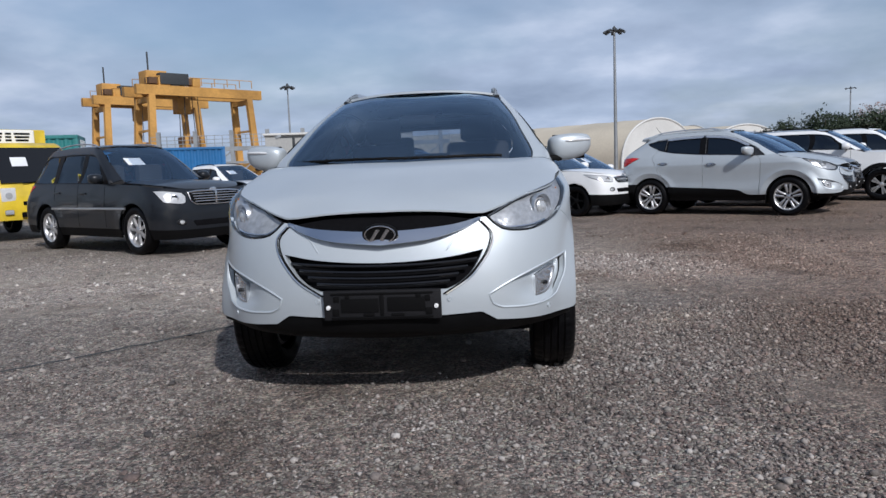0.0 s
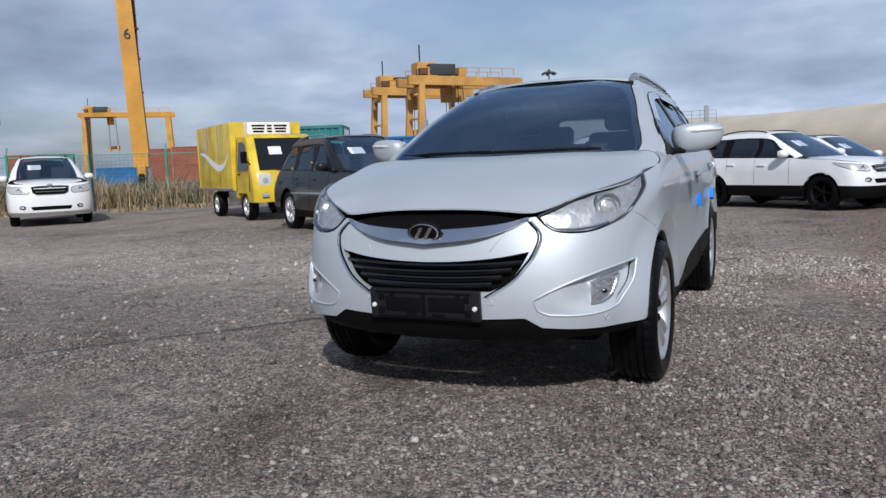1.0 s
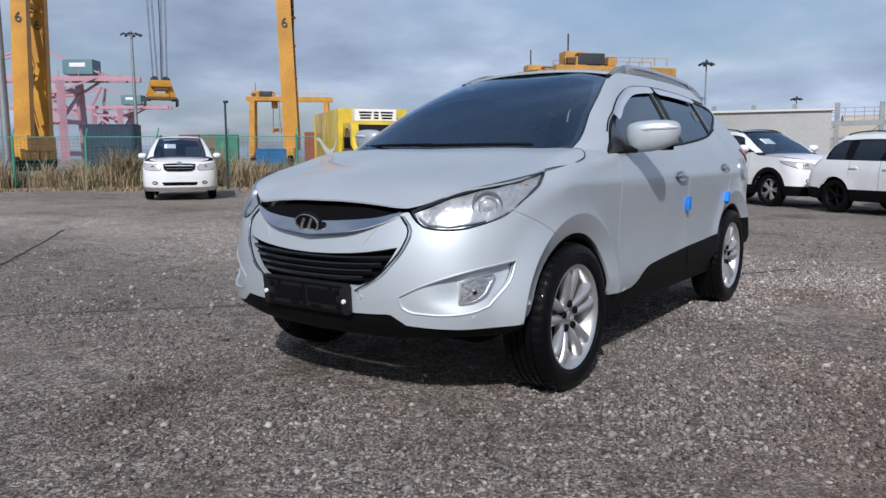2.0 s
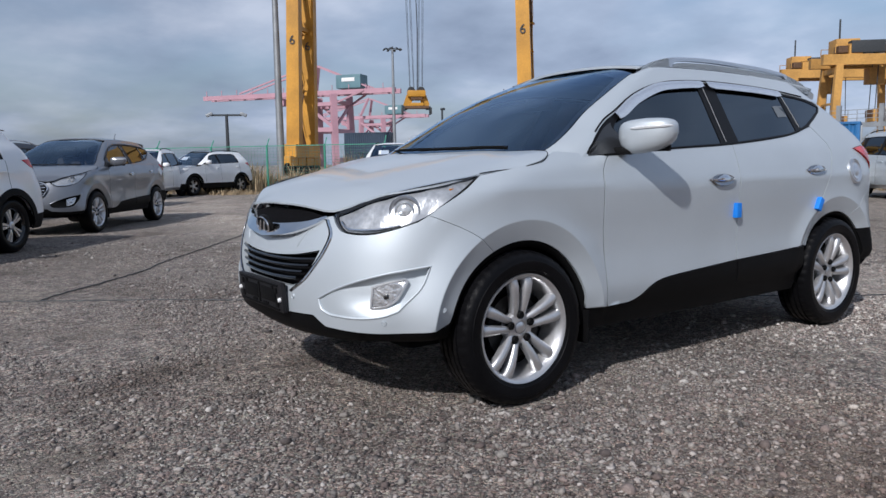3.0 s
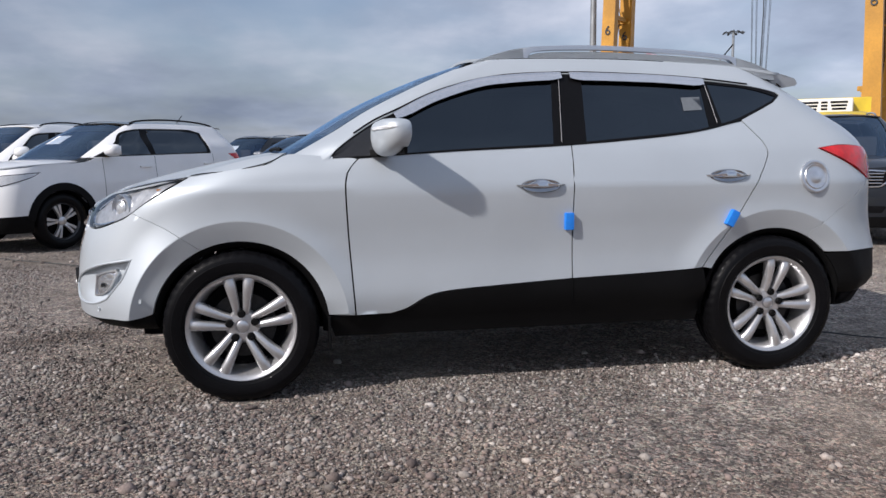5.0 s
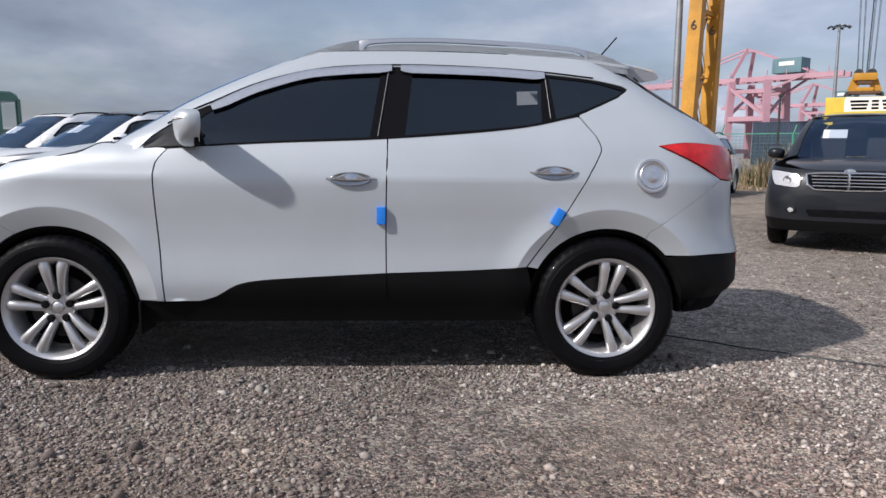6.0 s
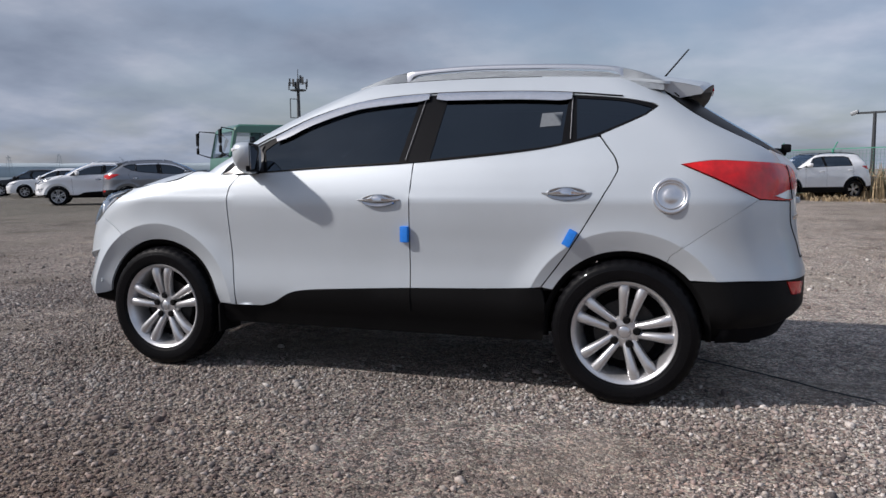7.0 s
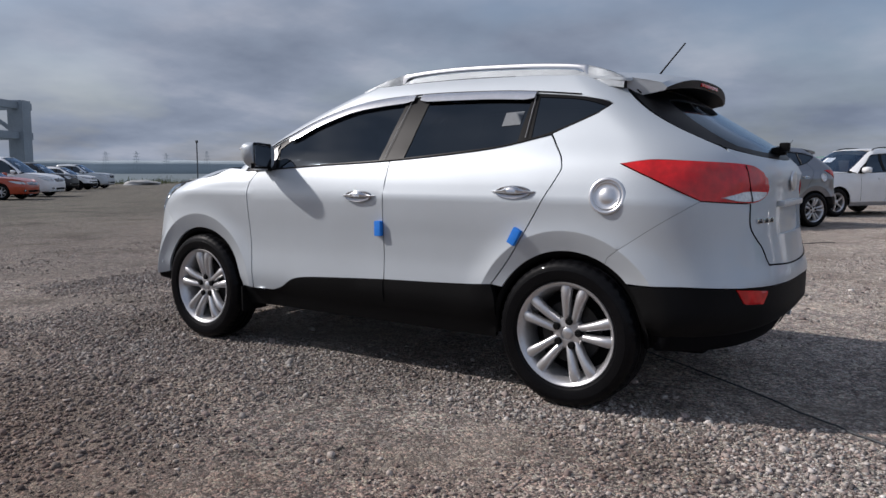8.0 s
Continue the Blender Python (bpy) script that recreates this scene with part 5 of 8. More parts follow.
            d.matrix_local = Matrix.Translation(p) @ Vector(n_).to_track_quat("Z", "Y").to_matrix().to_4x4()
    # tail lamps
    tl = loop_of(UPPER, TAIL, 0.025)
    clear = loop_of(UPPER, [[(R, .735, .990), (R, .65, 1.010), (R, .58, 1.020), (R, .43, 1.015)], [(R, .43, 1.015), (R, .45, .990), (R, .535, .970), (R, .65, .972), (R, .735, .990)]], 0.025)
    both_sides("tail_light", REDLENS, car, *skin_panel(UPPER, tl, [], 0.03, 0.002, 0.03, 0.003, lambda v: 0.010 * smooth(.96, 1.05, v[:, 1]) * smooth(1.17, 1.10, v[:, 1])), label="red wraparound tail light")
    both_sides("reversing_lens", CLEARLENS, car, *skin_panel(UPPER, clear, [], 0.03, 0.010, 0.02, 0.004), label="clear reversing lens")
    for sx in (1, -1):
        q = [UPPER.at(UPPER.back(x, z), z, 0.012) * np.array([sx, 1, 1]) for x, z in bend([(.571, 1.128), (.572, 1.06), (.566, .97)], .04)]
        part("lens_joint", bm_of(*tube_mesh(q, .0028, 5)), BLACK, car)
    for sx in (1, -1):
        q = [UPPER.at(UPPER.back(x, z), z, 0.001) * np.array([sx, 1, 1]) for x, z in bend([(.569, .962), (.573, .867), (.536, .81), (.491, .763), (.471, .715), (.455, .690)], .03) + bend([(.44, .686), (.15, .670), (0.002, .668)], .05)]
        part("tailgate_joint", bm_of(*tube_mesh(q, .0042, 5)), DARK, car)
    # unreadable badge on the tailgate, as plain bars
    for x, w in ((.50, .05), (.44, .045), (.385, .04)):
        p = UPPER.at(UPPER.back(x, .885), .885, .003)
        b = part("tailgate_badge", box_bm((w, .004, .022), (0, 0, 0), .0015), CHROME, car, "small chrome badge bar")
        b.matrix_local = pose(*p, 0, 0, -14)
    part("rear_badge", bm_of(*lathe_mesh([(.0005, .012), (.05, .010), (.055, .0)], 32, "y")), SATIN, car, "plain satin oval").matrix_local = pose(0, 2.128, 1.06) @ Matrix.Diagonal((1.4, .6, .9, 1))
    # spoiler: a wing that grows out of the roof's end, its outer ends drawn in to the window's edge
    verts, tops, under = [], [], []
    half_w = (.562, .557, .548, .537, .527, .527, .538, .552)
    for x in np.linspace(-.535, .535, 31):
        u = abs(x) / .535
        reach = .350 - .055 * u ** 3.0
        zt, zb = roof_z(x, 1.36) + .004 - .012 * u ** 5, float(edge(1.5)) + .004 - .026 * u ** 6
        tip = zt - .058 - .012 * u ** 3
        for hw_, (y, z) in zip(half_w, ((1.36, zt), (1.36 + reach * .35, zt - .010), (1.36 + reach * .7, zt - .030), (1.36 + reach * .93, zt - .047), (1.36 + reach, tip), (1.36 + reach * .965, tip - .040 * (1 - .7 * u ** 4)), (1.36 + reach * .6, min(tip - .030, zb + .01)), (1.47, zb - .012))):
            verts.append((x / .535 * hw_, y, z))
    for i in range(30):
        for k in range(7):
            (tops if k < 4 else under).append((i * 8 + k, i * 8 + k + 1, (i + 1) * 8 + k + 1, (i + 1) * 8 + k))
    tops += [tuple(range(8)), tuple(range(30 * 8, 31 * 8))]
    sp = part("roof_spoiler", bm_of(verts, tops), SILVER, car, "silver roof spoiler", 30)
    part("spoiler_underside", bm_of(verts, under), GRAINED, sp, "dark grained underside", 50)
    part("brake_lamp", box_bm((.30, .012, .018), (0, 1.36 + .350 * .985, roof_z(0, 1.36) - .076), .005), REDLENS, sp, "red brake lamp strip")
    for sx in (1, -1):
        q = [(sx * x, y, z) for x, y, z in ((.36, 1.405, roof_z(.36, 1.405) + .004), (.455, 1.425, roof_z(.455, 1.425) + .003), (.505, 1.455, 1.550), (.534, 1.50, 1.510), (.552, 1.540, 1.474))]
        part("spoiler_joint", bm_of(*tube_mesh(q, .0035, 5)), DARK, sp)
    wip = thing("rear_wiper", pose(0, 0, 0), "", "")
    for k in ("label", "category"):
        if k in wip:
            del wip[k]
    wip.parent = car
    part("wiper_pivot", box_bm((.05, .07, .04), (0, 2.055, 1.205), .015), BLACK, wip, "black pivot cap")
    part("wiper_arm", bm_of(*tube_mesh([(0, 2.06, 1.218), (-.15, 2.045, 1.225), (-.36, 1.985, 1.235)], .008, 6)), BLACK, wip)
    part("wiper_nub", box_bm((.035, .05, .045), (.02, 2.085, 1.225), .014), BLACK, wip)
    ant = part("antenna", bm_of(*tube_mesh([(0, 1.42, 1.60), (0, 1.475, 1.665), (0, 1.575, 1.78)], [.006, .0045, .004], 8)), BLACK, car, "short black roof antenna")
    part("antenna_foot", box_bm((.05, .09, .03), (0, 1.42, 1.602), .013), BLACK, ant)
    # roof rails: a closed moulding, solid at both ends, raised off the roof between them
    rail_top = spl([(-.17, 1.588), (-.10, 1.613), (-.045, 1.632), (.045, 1.655), (.18, 1.674), (.46, 1.684), (.86, 1.671), (1.21, 1.641), (1.31, 1.616), (1.39, 1.590), (1.47, 1.552)])
    rail_low = spl([(.115, 1.60), (.135, 1.636), (.17, 1.648), (.30, 1.657), (.48, 1.660), (.83, 1.648), (1.18, 1.622), (1.22, 1.616), (1.265, 1.585)])
    for sx in (1, -1):
        verts, faces = [], []
        ys = np.concatenate([np.linspace(-.17, .10, 12), np.linspace(.115, .20, 9), np.linspace(.26, 1.15, 20), np.linspace(1.18, 1.27, 9), np.linspace(1.29, 1.47, 10)])
        for y in ys:
            seat_z = float(edge(y)) - .020
            free = .115 <= y <= 1.265
            top_z = max(float(rail_top(y)), seat_z + .006)
            low_z = max(seat_z, min(float(rail_low(y)), top_z - .014)) if free else seat_z - .022
            cx = float(UPPER.w(edge(y))) - .036
            wide = .019 + .010 * float(max(smooth(1.27, 1.36, y), smooth(.10, .0, y)))
            slope = 0.0 if free else .008
            for dx, z in ((wide + slope, low_z), (wide * .98 - slope * .2, low_z + (top_z - low_z) * .55), (wide * .72 - slope * .6, top_z - .004), (wide * .2, top_z), (-wide * .5, top_z - .002), (-wide * .92, low_z + (top_z - low_z) * .5), (-wide, low_z)):
                verts.append((sx * (cx + dx), y, z))
        for i in range(len(ys) - 1):
            for k in range(7):
                faces.append((i * 7 + k, i * 7 + (k + 1) % 7, (i + 1) * 7 + (k + 1) % 7, (i + 1) * 7 + k))
        a, b = 11, 49
        cap0, cap1 = [tuple(range(7))], [tuple(range(6, -1, -1))]
        rail = part("roof_rail", bm_of(verts[a * 7:(b + 1) * 7], faces[:(b - a) * 7]), SATIN, car, "satin silver roof rail", 40)
        part("front_foot", bm_of(verts[:(a + 1) * 7], faces[:a * 7] + cap0), SILVER, rail, "silver end that runs into the roof", 40)
        part("rear_foot", bm_of(verts[:b * 7 - 1:-1], faces[:(len(ys) - 1 - b) * 7] + cap1), SILVER, rail, "silver end that runs into the roof", 40)
        # the painted ledge under the bar, with a narrow gap between them
        ledge, lf, ly = [], [], np.linspace(.10, 1.28, 30)
        for y in ly:
            seat_z, cx = float(edge(y)) - .042, float(UPPER.w(edge(y))) - .036
            z1 = max(seat_z + .02, min(float(rail_low(min(max(y, .14), 1.24))) - .010, float(rail_top(y)) - .012))
            ledge += [(sx * (cx + .038), y, seat_z), (sx * (cx + .024), y, seat_z + (z1 - seat_z) * .6), (sx * (cx + .012), y, z1), (sx * (cx - .014), y, z1 - .002), (sx * (cx - .030), y, seat_z)]
        for i in range(29):
            lf += [(i * 5 + k, i * 5 + k + 1, i * 5 + k + 6, i * 5 + k + 5) for k in range(4)]
        part("rail_ledge", bm_of(ledge, lf), SILVER, rail, "silver ledge under the rail", 40)
    # mirrors, handles, blue blocks, fuel lid, wipers
    for sx in (1, -1):
        mirror(car, sx)
        tri = loop_of(UPPER, [[(S, -.895, 1.108), (S, -.79, 1.114), (S, -.62, 1.125)], [(S, -.62, 1.125), (S, -.66, 1.272)], [(S, -.66, 1.272), (S, -.72, 1.246), (S, -.79, 1.200), (S, -.872, 1.140), (S, -.895, 1.108)]])
        v, f = skin_panel(UPPER, tri, (), .05, .003, .01, .002)
        if sx < 0:
            v, f = flip(v, f)
        link_mesh("mirror_triangle", v, f, TRIM, car, "black corner trim")
        door_handle(car, .080, .975, sx, LOWER)
        door_handle(car, 1.046, 1.010, sx, UPPER)
    for y, z, tilt in ((.222, .800, 0), (1.066, .797, 28)):
        x = float(UPPER.at(UPPER.side(y, z), z)[0])
        o = part("door_block", box_bm((.030, .042, .082), (0, 0, 0), .006), BLUEFOAM, car, "blue foam edge protector")
        o.matrix_local = pose(x + .012, y, z, -tilt, 0, 0)
    fc = part("fuel_lid", bm_of(*lathe_mesh([(.0005, .008), (.030, .008), (.033, .006), (.055, .006), (.060, .009), (.065, .004), (.069, .008), (.078, .009), (.083, .006), (.084, -.01)], 48)), SATIN, car, "round satin fuel lid", 40)
    fc.matrix_local = pose(float(UPPER.at(UPPER.side(1.522, .997), .997)[0]) - .002, 1.522, .997, 0, -11, 4)
    for pth in ([(.55, -1.135), (.25, -1.20), (-.10, -1.215)], [(-.05, -1.19), (-.42, -1.135), (-.66, -1.035)]):
        q = [(x, y, float(bonnet(x, y)) + .012 + .006) for x, y in bend(pth, .06)]
        part("wiper", bm_of(*tube_mesh(q, .0065, 6, squash=1.4)), BLACK, car, "black windscreen wiper")
    interior(car)
    for sx, y in ((1, -AXLE), (1, AXLE), (-1, -AXLE), (-1, AXLE)):
        m = pose(sx * .793, y, HUB, 0, 0, (0 if sx > 0 else 180))
        wheel(car, m, spin=(2 if y < 0 else -11))
    for sx in (1, -1):
        part("mud_flap", box_bm((.20, .012, .16), (sx * .79, -.925, .30), .004), BLACK, car, "black mud flap")
    return car


# ---- parked vehicles ----
WHEELS = {}


def road_wheel(parent, m, size, style):
    """A plainer wheel for the parked cars: tyre, rim dish, spokes, cap. Built once a style, then copied."""
    k = style
    if k not in WHEELS:
        hub = new("wheel")
        dark = style == "black"
        met = BLACK if dark else ALLOY
        part("tyre", bm_of(*lathe_mesh([(.225, .085), (.26, .105), (.31, .108), (.338, .09), (.350, .055), (.350, -.055), (.338, -.09), (.31, -.108), (.225, -.09)], 36)), RUBBER, hub, "black tyre", 50)
        machined = style == "twin"
        rim = part("rim", bm_of(*lathe_mesh([(.19, -.08), (.215, .0), (.222, .07), (.236, .088), (.232, .094), (.215, .08), (.205, .05), (.195, -.08)], 36)), GLOSS if machined else met, hub, "black rim" if dark else "silver alloy rim", 50)
        part("dish", bm_of(*lathe_mesh([(.0005, -.03), (.205, -.03)], 24)), DARK, rim)
        n, tw = {"five": (5, 0), "twin": (5, 9), "black": (5, 0), "seven": (7, 0)}[style]
        for i in range(n):
            for sg in ((-1, 1) if tw else (0,)):
                a = radians(360 / n * i + sg * tw)
                hw0, hw1 = (.020, .026) if not tw else (.016, .027)
                verts = []
                for r, hw, x in ((.03, hw0 * 1.3, .055), (.10, hw0, .070), (.215, hw1, .066)):
                    c, t = Vector((0, r * math.sin(a), r * math.cos(a))), Vector((0, math.cos(a), -math.sin(a)))
                    for u, d in ((-1, -.03), (-.7, 0), (.7, 0), (1, -.03)):
                        verts.append(c + t * (hw * u) + Vector((x + d, 0, 0)))
                part("spoke", bm_of(verts, [(r * 4 + q, r * 4 + q + 1, r * 4 + q + 5, r * 4 + q + 4) for r in range(2) for q in range(3)]), met, rim)
        part("centre_cap", bm_of(*lathe_mesh([(.055, .02), (.055, .066), (.04, .074), (.0005, .075)], 20)), met, rim)
        WHEELS[k] = hub
        got = hub
    else:
        got = copy_thing(WHEELS[k], pose(0, 0, 0))
    got.parent = parent
    got.matrix_parent_inverse = Matrix()
    got.scale = (1, 1, 1)
    got.matrix_basis = m @ Matrix.Diagonal((1, size / .35, size / .35, 1))


def estate(name, label, m, paint_mat, W=.92, wb=2.7, fo=.88, ro=.90, H=1.68, belt=(1.06, 1.16), hf=.88, hr=1.08, cowl=-.72, st=-.05, rt=1.35, rb=1.80, nf=2.9, nr=3.2,
           clad=.42, clad_mat=None, panes=((-.42, .22), (.30, 1.02), (1.12, 1.55)), wheel_r=.355, style="five", lamp=(.50, .84, .70, .84), tail=(.92, 1.16), grille="bars",
           rails=True, arches=False, paper=True, sweep=(.48, .62), group="parked cars", pane_tail=1.0, header_drop=.10):
    """A parked car of five doors: sides, bonnet, roof, glass, lamps, grille, bumpers, mirrors, handles, wheels."""
    car = thing(name, m, label, "truck" if "truck" in name else "car", group)
    clad_mat = clad_mat or BLACK
    ax = wb / 2
    yF, yR = -ax - fo, ax + ro
    width = [(.16, .88 * W), (.28, .95 * W), (.42, .99 * W), (.60, W), (.80, W), (.93, .985 * W), (belt[0], .955 * W), (belt[1] + .08, .90 * W), (H - .16, .745 * W), (H - .06, .68 * W), (H, .62 * W), (H + .06, .54 * W)]
    rear = [(.16, yR - .14), (.30, yR - .02), (.45, yR), (.62, yR - .005), (.80, yR - .035), (belt[1], rb), (H - .10, rt + .08), (H, rt), (H + .06, rt - .08)]
    front = [(.16, yF + .10), (.28, yF + .02), (.42, yF), (.60, yF + .005), (hf - .10, yF + .05), (hf, yF + .11), (hf + .08, yF + .22), (hr, yF + .5)]

    def lips(p):
        q = np.zeros_like(p)
        for yc in (-ax, ax):
            r = np.hypot(p[..., 1] - yc, p[..., 2] - wheel_r)
            q[..., 0] += smooth(wheel_r + .17, wheel_r + .10, r) * .014 * (p[..., 0] > .7 * W)
        return q

    lo = Shell(width, front, [(.2, .55), (.9, .55), (1.2, .45)], nf, rear, [(.2, .42), (1.0, .42), (H, .28)], nr, lips)
    up = Shell(width, [(hr - .08, cowl - .30), (hr, cowl - .18), (H - .06, st - .06), (H, st + .06), (H + .06, st + .2)], [(hr, .36), (H, .26)], 2.6, rear, [(.2, .42), (1.0, .42), (H, .28)], nr, lips)
    ar = wheel_r + .045
    cut = math.degrees(math.asin(min(.9, (clad - wheel_r) / ar)))
    bz = spl([(cowl - .1, belt[0]), (ax * .4, (belt[0] + belt[1]) / 2), (rb, belt[1])])
    hood_z = lambda x, y: float(spl([(yF + .10, hf), (yF + .28, hf + (hr - hf) * .40), (yF + .55, hf + (hr - hf) * .72), (cowl - .12, hr)])(y)) - .045 * (abs(x) / .8) ** 2.2
    hx = .80 * W
    hood_edge = [(S, y, hood_z(hx, y) - .006) for y in (yF + .42, yF + .60, yF + .80, cowl - .15)]
    body = loop_of(lo, [[(F, .0, hf), (F, .30 * W, hf - .004), (F, .56 * W, hf + .01)] + hood_edge, [(S, cowl + .02, belt[0])] + [(S, y, float(bz(y))) for y in np.linspace(cowl + .3, rb - .45, 6)] + [(R, .55 * W, belt[1]), (R, 0, belt[1])], [(R, 0, belt[1]), (R, 0, clad + .05)],
                        [(R, 0, clad + .05), (R, .5 * W, clad + .05), (S, ax + ar * math.cos(radians(cut)) + .05, clad + .02)], arc_pts(ax, wheel_r, ar, cut, 180 - cut, 12), [(S, ax - ar * math.cos(radians(cut)) - .02, clad), (S, -ax + ar * math.cos(radians(cut)) + .02, clad)],
                        arc_pts(-ax, wheel_r, ar, cut, 180 - cut, 12), [(S, -ax - ar * math.cos(radians(cut)) - .03, clad), (F, .5 * W, clad - .02), (F, 0, clad - .02)], [(F, 0, clad - .02), (F, 0, hf)]], .06)
    both_sides("body_side", paint_mat, car, *skin_panel(lo, body, (), .075, 0, .02, 0.0))
    # lower cladding
    low = loop_of(lo, [[(F, 0, clad - .02), (F, .5 * W, clad - .02), (S, -ax - ar * math.cos(radians(cut)) - .03, clad)], arc_pts(-ax, wheel_r, ar, 180 - cut, 186, 3), [(S, -ax - ar, .24), (F, 0, .24)]], .08)
    both_sides("front_lip", clad_mat, car, *skin_panel(lo, low, (), .1, -.004, .02, 0))
    low = loop_of(lo, [[(S, -ax + ar * math.cos(radians(cut)) + .02, clad), (S, ax - ar * math.cos(radians(cut)) - .02, clad)], [(S, ax - ar, .26), (S, -ax + ar, .26)]], .08)
    both_sides("sill", clad_mat, car, *skin_panel(lo, low, (), .1, -.002, .02, 0))
    low = loop_of(lo, [[(S, ax + ar * math.cos(radians(cut)) + .05, clad + .02), (R, .5 * W, clad + .05), (R, 0, clad + .05)], [(R, 0, .30), (S, ax + ar + .01, .28)]], .08)
    both_sides("rear_lip", clad_mat, car, *skin_panel(lo, low, (), .1, -.004, .02, 0))
    part("underbody", box_bm((1.4 * W, yR - yF - .5, .12), (0, (yF + yR) / 2, .33), .03), DARK, car)
    # roof line and glass
    ze = spl([(cowl - .15, hr), (cowl + (st - cowl) * .5, hr + (H - .05 - hr) * .55), (st, H - .05), (st + .3, H - .012), ((st + rt) / 2, H), (rt - .1, H - .025), (rt + .06, H - .07), (rb, belt[1] + .02)])
    top = lambda y: float(ze(y)) - header_drop
    ys = np.linspace(cowl + .10, rt + .02, 9)
    y_end = panes[-1][1]
    bb = [(S, y, float(bz(y)) + .004) for y in np.linspace(cowl + .02, y_end, 7)]
    hh = [(S, y, max(top(y), float(bz(y)) + .03)) for y in np.linspace(y_end - .02, cowl + .17, 10)]
    hh[0] = (S, y_end - .03, max(float(bz(y_end)) + .06, top(y_end) - .04))
    dlo = loop_of(up, [bb, hh], .06)
    side_ = loop_of(up, [[(F, .745 * W, hr + .02), (F, .70 * W, (hr + H) / 2 - .02), (F, .605 * W, H - .06)], [(S, y, float(ze(y))) for y in np.linspace(st + .16, rt - .08, 7)] + [(R, .50 * W, H - .07)], [(R, .56 * W, H - .16), (R, .62 * W, (belt[1] + H) / 2), (R, .68 * W, belt[1] + .0)],
                         [(S, y, float(bz(y))) for y in np.linspace(rb - .45, cowl + .02, 8)]], .06)
    both_sides("side_frame", paint_mat, car, *skin_panel(up, side_, [dlo], .075, 0, .012, 0))
    holes = []
    for a, b in panes:
        fa, fb = .05, .03
        lo_ = [(S, y, float(bz(y)) + .022) for y in (a, (a + b) / 2, b)]
        hi_ = [(S, y, max(top(y) - .018, float(bz(y)) + .06)) for y in (b - .01, (a + b) / 2 + .05, a + (.22 if a == panes[0][0] else .03))]
        if b == y_end:
            lo_[-1] = (S, b - .06, float(bz(b)) + .03)
            hi_[0] = (S, b - .08, max(top(b) - .05, float(bz(b)) + .07))
        holes.append(loop_of(up, [lo_, hi_], .06))
    both_sides("window_frame", PILLAR, car, *skin_panel(up, dlo, holes, .09, -.006, .006, 0), label="black window frame")
    for h in holes:
        for o in both_sides("side_window", DARK_GLASS, car, *skin_panel(up, h, (), .12, -.010, 0, -.006), label="dark tinted glass"):
            o.visible_shadow = False
    ws = half_loop(up, [[(F, 0, H - .01), (F, .3 * W, H - .022), (F, .595 * W, H - .062)], [(F, .60 * W, H - .07), (F, .69 * W, (hr + H) / 2 - .02), (F, .738 * W, hr + .02)], [(F, .73 * W, hr - .01), (F, .4 * W, hr - .03), (F, 0, hr - .035)]], .06)
    link_mesh("windscreen", *skin_panel(up, ws, (), .10, -.003, 0, 0), SCREEN_GLASS, car, "tinted windscreen").visible_shadow = False
    hood = [(0, yF + .095)] + bend([(.30 * W, yF + .105), (.56 * W, yF + .19), (hx * .97, yF + .46)], .08) + bend([(hx, yF + .6), (hx + .01, yF + .85), (hx - .02, cowl - .14)], .1) + bend([(hx - .04, cowl - .12), (.4 * W, cowl - .22), (0, cowl - .28)], .1)
    link_mesh("bonnet", *sheet(lambda x, y: hood_z(x, y) + .004, hood, .09), paint_mat, car)
    cw = [(0, cowl - .285), (.4 * W, cowl - .225), (hx - .04, cowl - .125), (hx - .02, cowl - .02), (.4 * W, cowl - .09), (0, cowl - .13)]
    link_mesh("cowl", *sheet(lambda x, y: hood_z(x, y) - .015, cw, .12), BLACK, car, "black cowl")

    def roof_z(x, y):
        return float(ze(y)) + .045 * (1 - min(1, abs(x) / float(up.w(float(ze(y))))) ** 2.4)

    rs = np.linspace(st + .12, rt - .02, 12)
    re = [(float(up.w(float(ze(y)))) - .004, y) for y in rs]
    roof = [(re[0][0] * k / 6, rs[0] - .10 * (1 - (k / 6) ** 2)) for k in range(6)] + re + [(re[-1][0] * k / 6, rs[-1]) for k in range(5, -1, -1)]
    link_mesh("roof", *sheet(roof_z, roof, .10), paint_mat, car)
    rg = half_loop(up, [[(R, 0, H - .03), (R, .49 * W, H - .075)], [(R, .55 * W, H - .16), (R, .60 * W, (belt[1] + H) / 2), (R, .64 * W, belt[1] + .02)], [(R, .6 * W, belt[1] + .006), (R, 0, belt[1] + .004)]], .06, ARC[3])
    link_mesh("rear_window", *skin_panel(up, rg, (), .1, -.002, 0, 0), DARK_GLASS, car, "dark tinted rear window").visible_shadow = False
    part("cabin", box_bm((1.4 * W, rt - cowl - .35, .35), (0, (cowl + rt) / 2 + .15, .78), .05), SEAT, car, "dark seats and trim")
    for x in (-.36, .36):
        part("seat_back", box_bm((.46, .15, .75), (x, .22, 1.05), .06), SEAT, car, "dark seat back")
    # lamps and grille
    x0, x1, z0, z1 = lamp
    hl = loop_of(lo, [[(F, x0, (z0 + z1) / 2 + .02), (F, x0 + .04, z0), (F, x1 - .06, z0 + .015)], [(F, x1 - .02, z0 + .03), (S, yF + sweep[0], z1 - .02), (S, yF + sweep[1], z1 + .05 * sweep[1] / .62)], [(S, yF + sweep[1] - .12, z1 + .045 * sweep[1] / .62), (F, x1 - .12, z1 + .015), (F, x0 + .05, z1 - .01)]], .04)
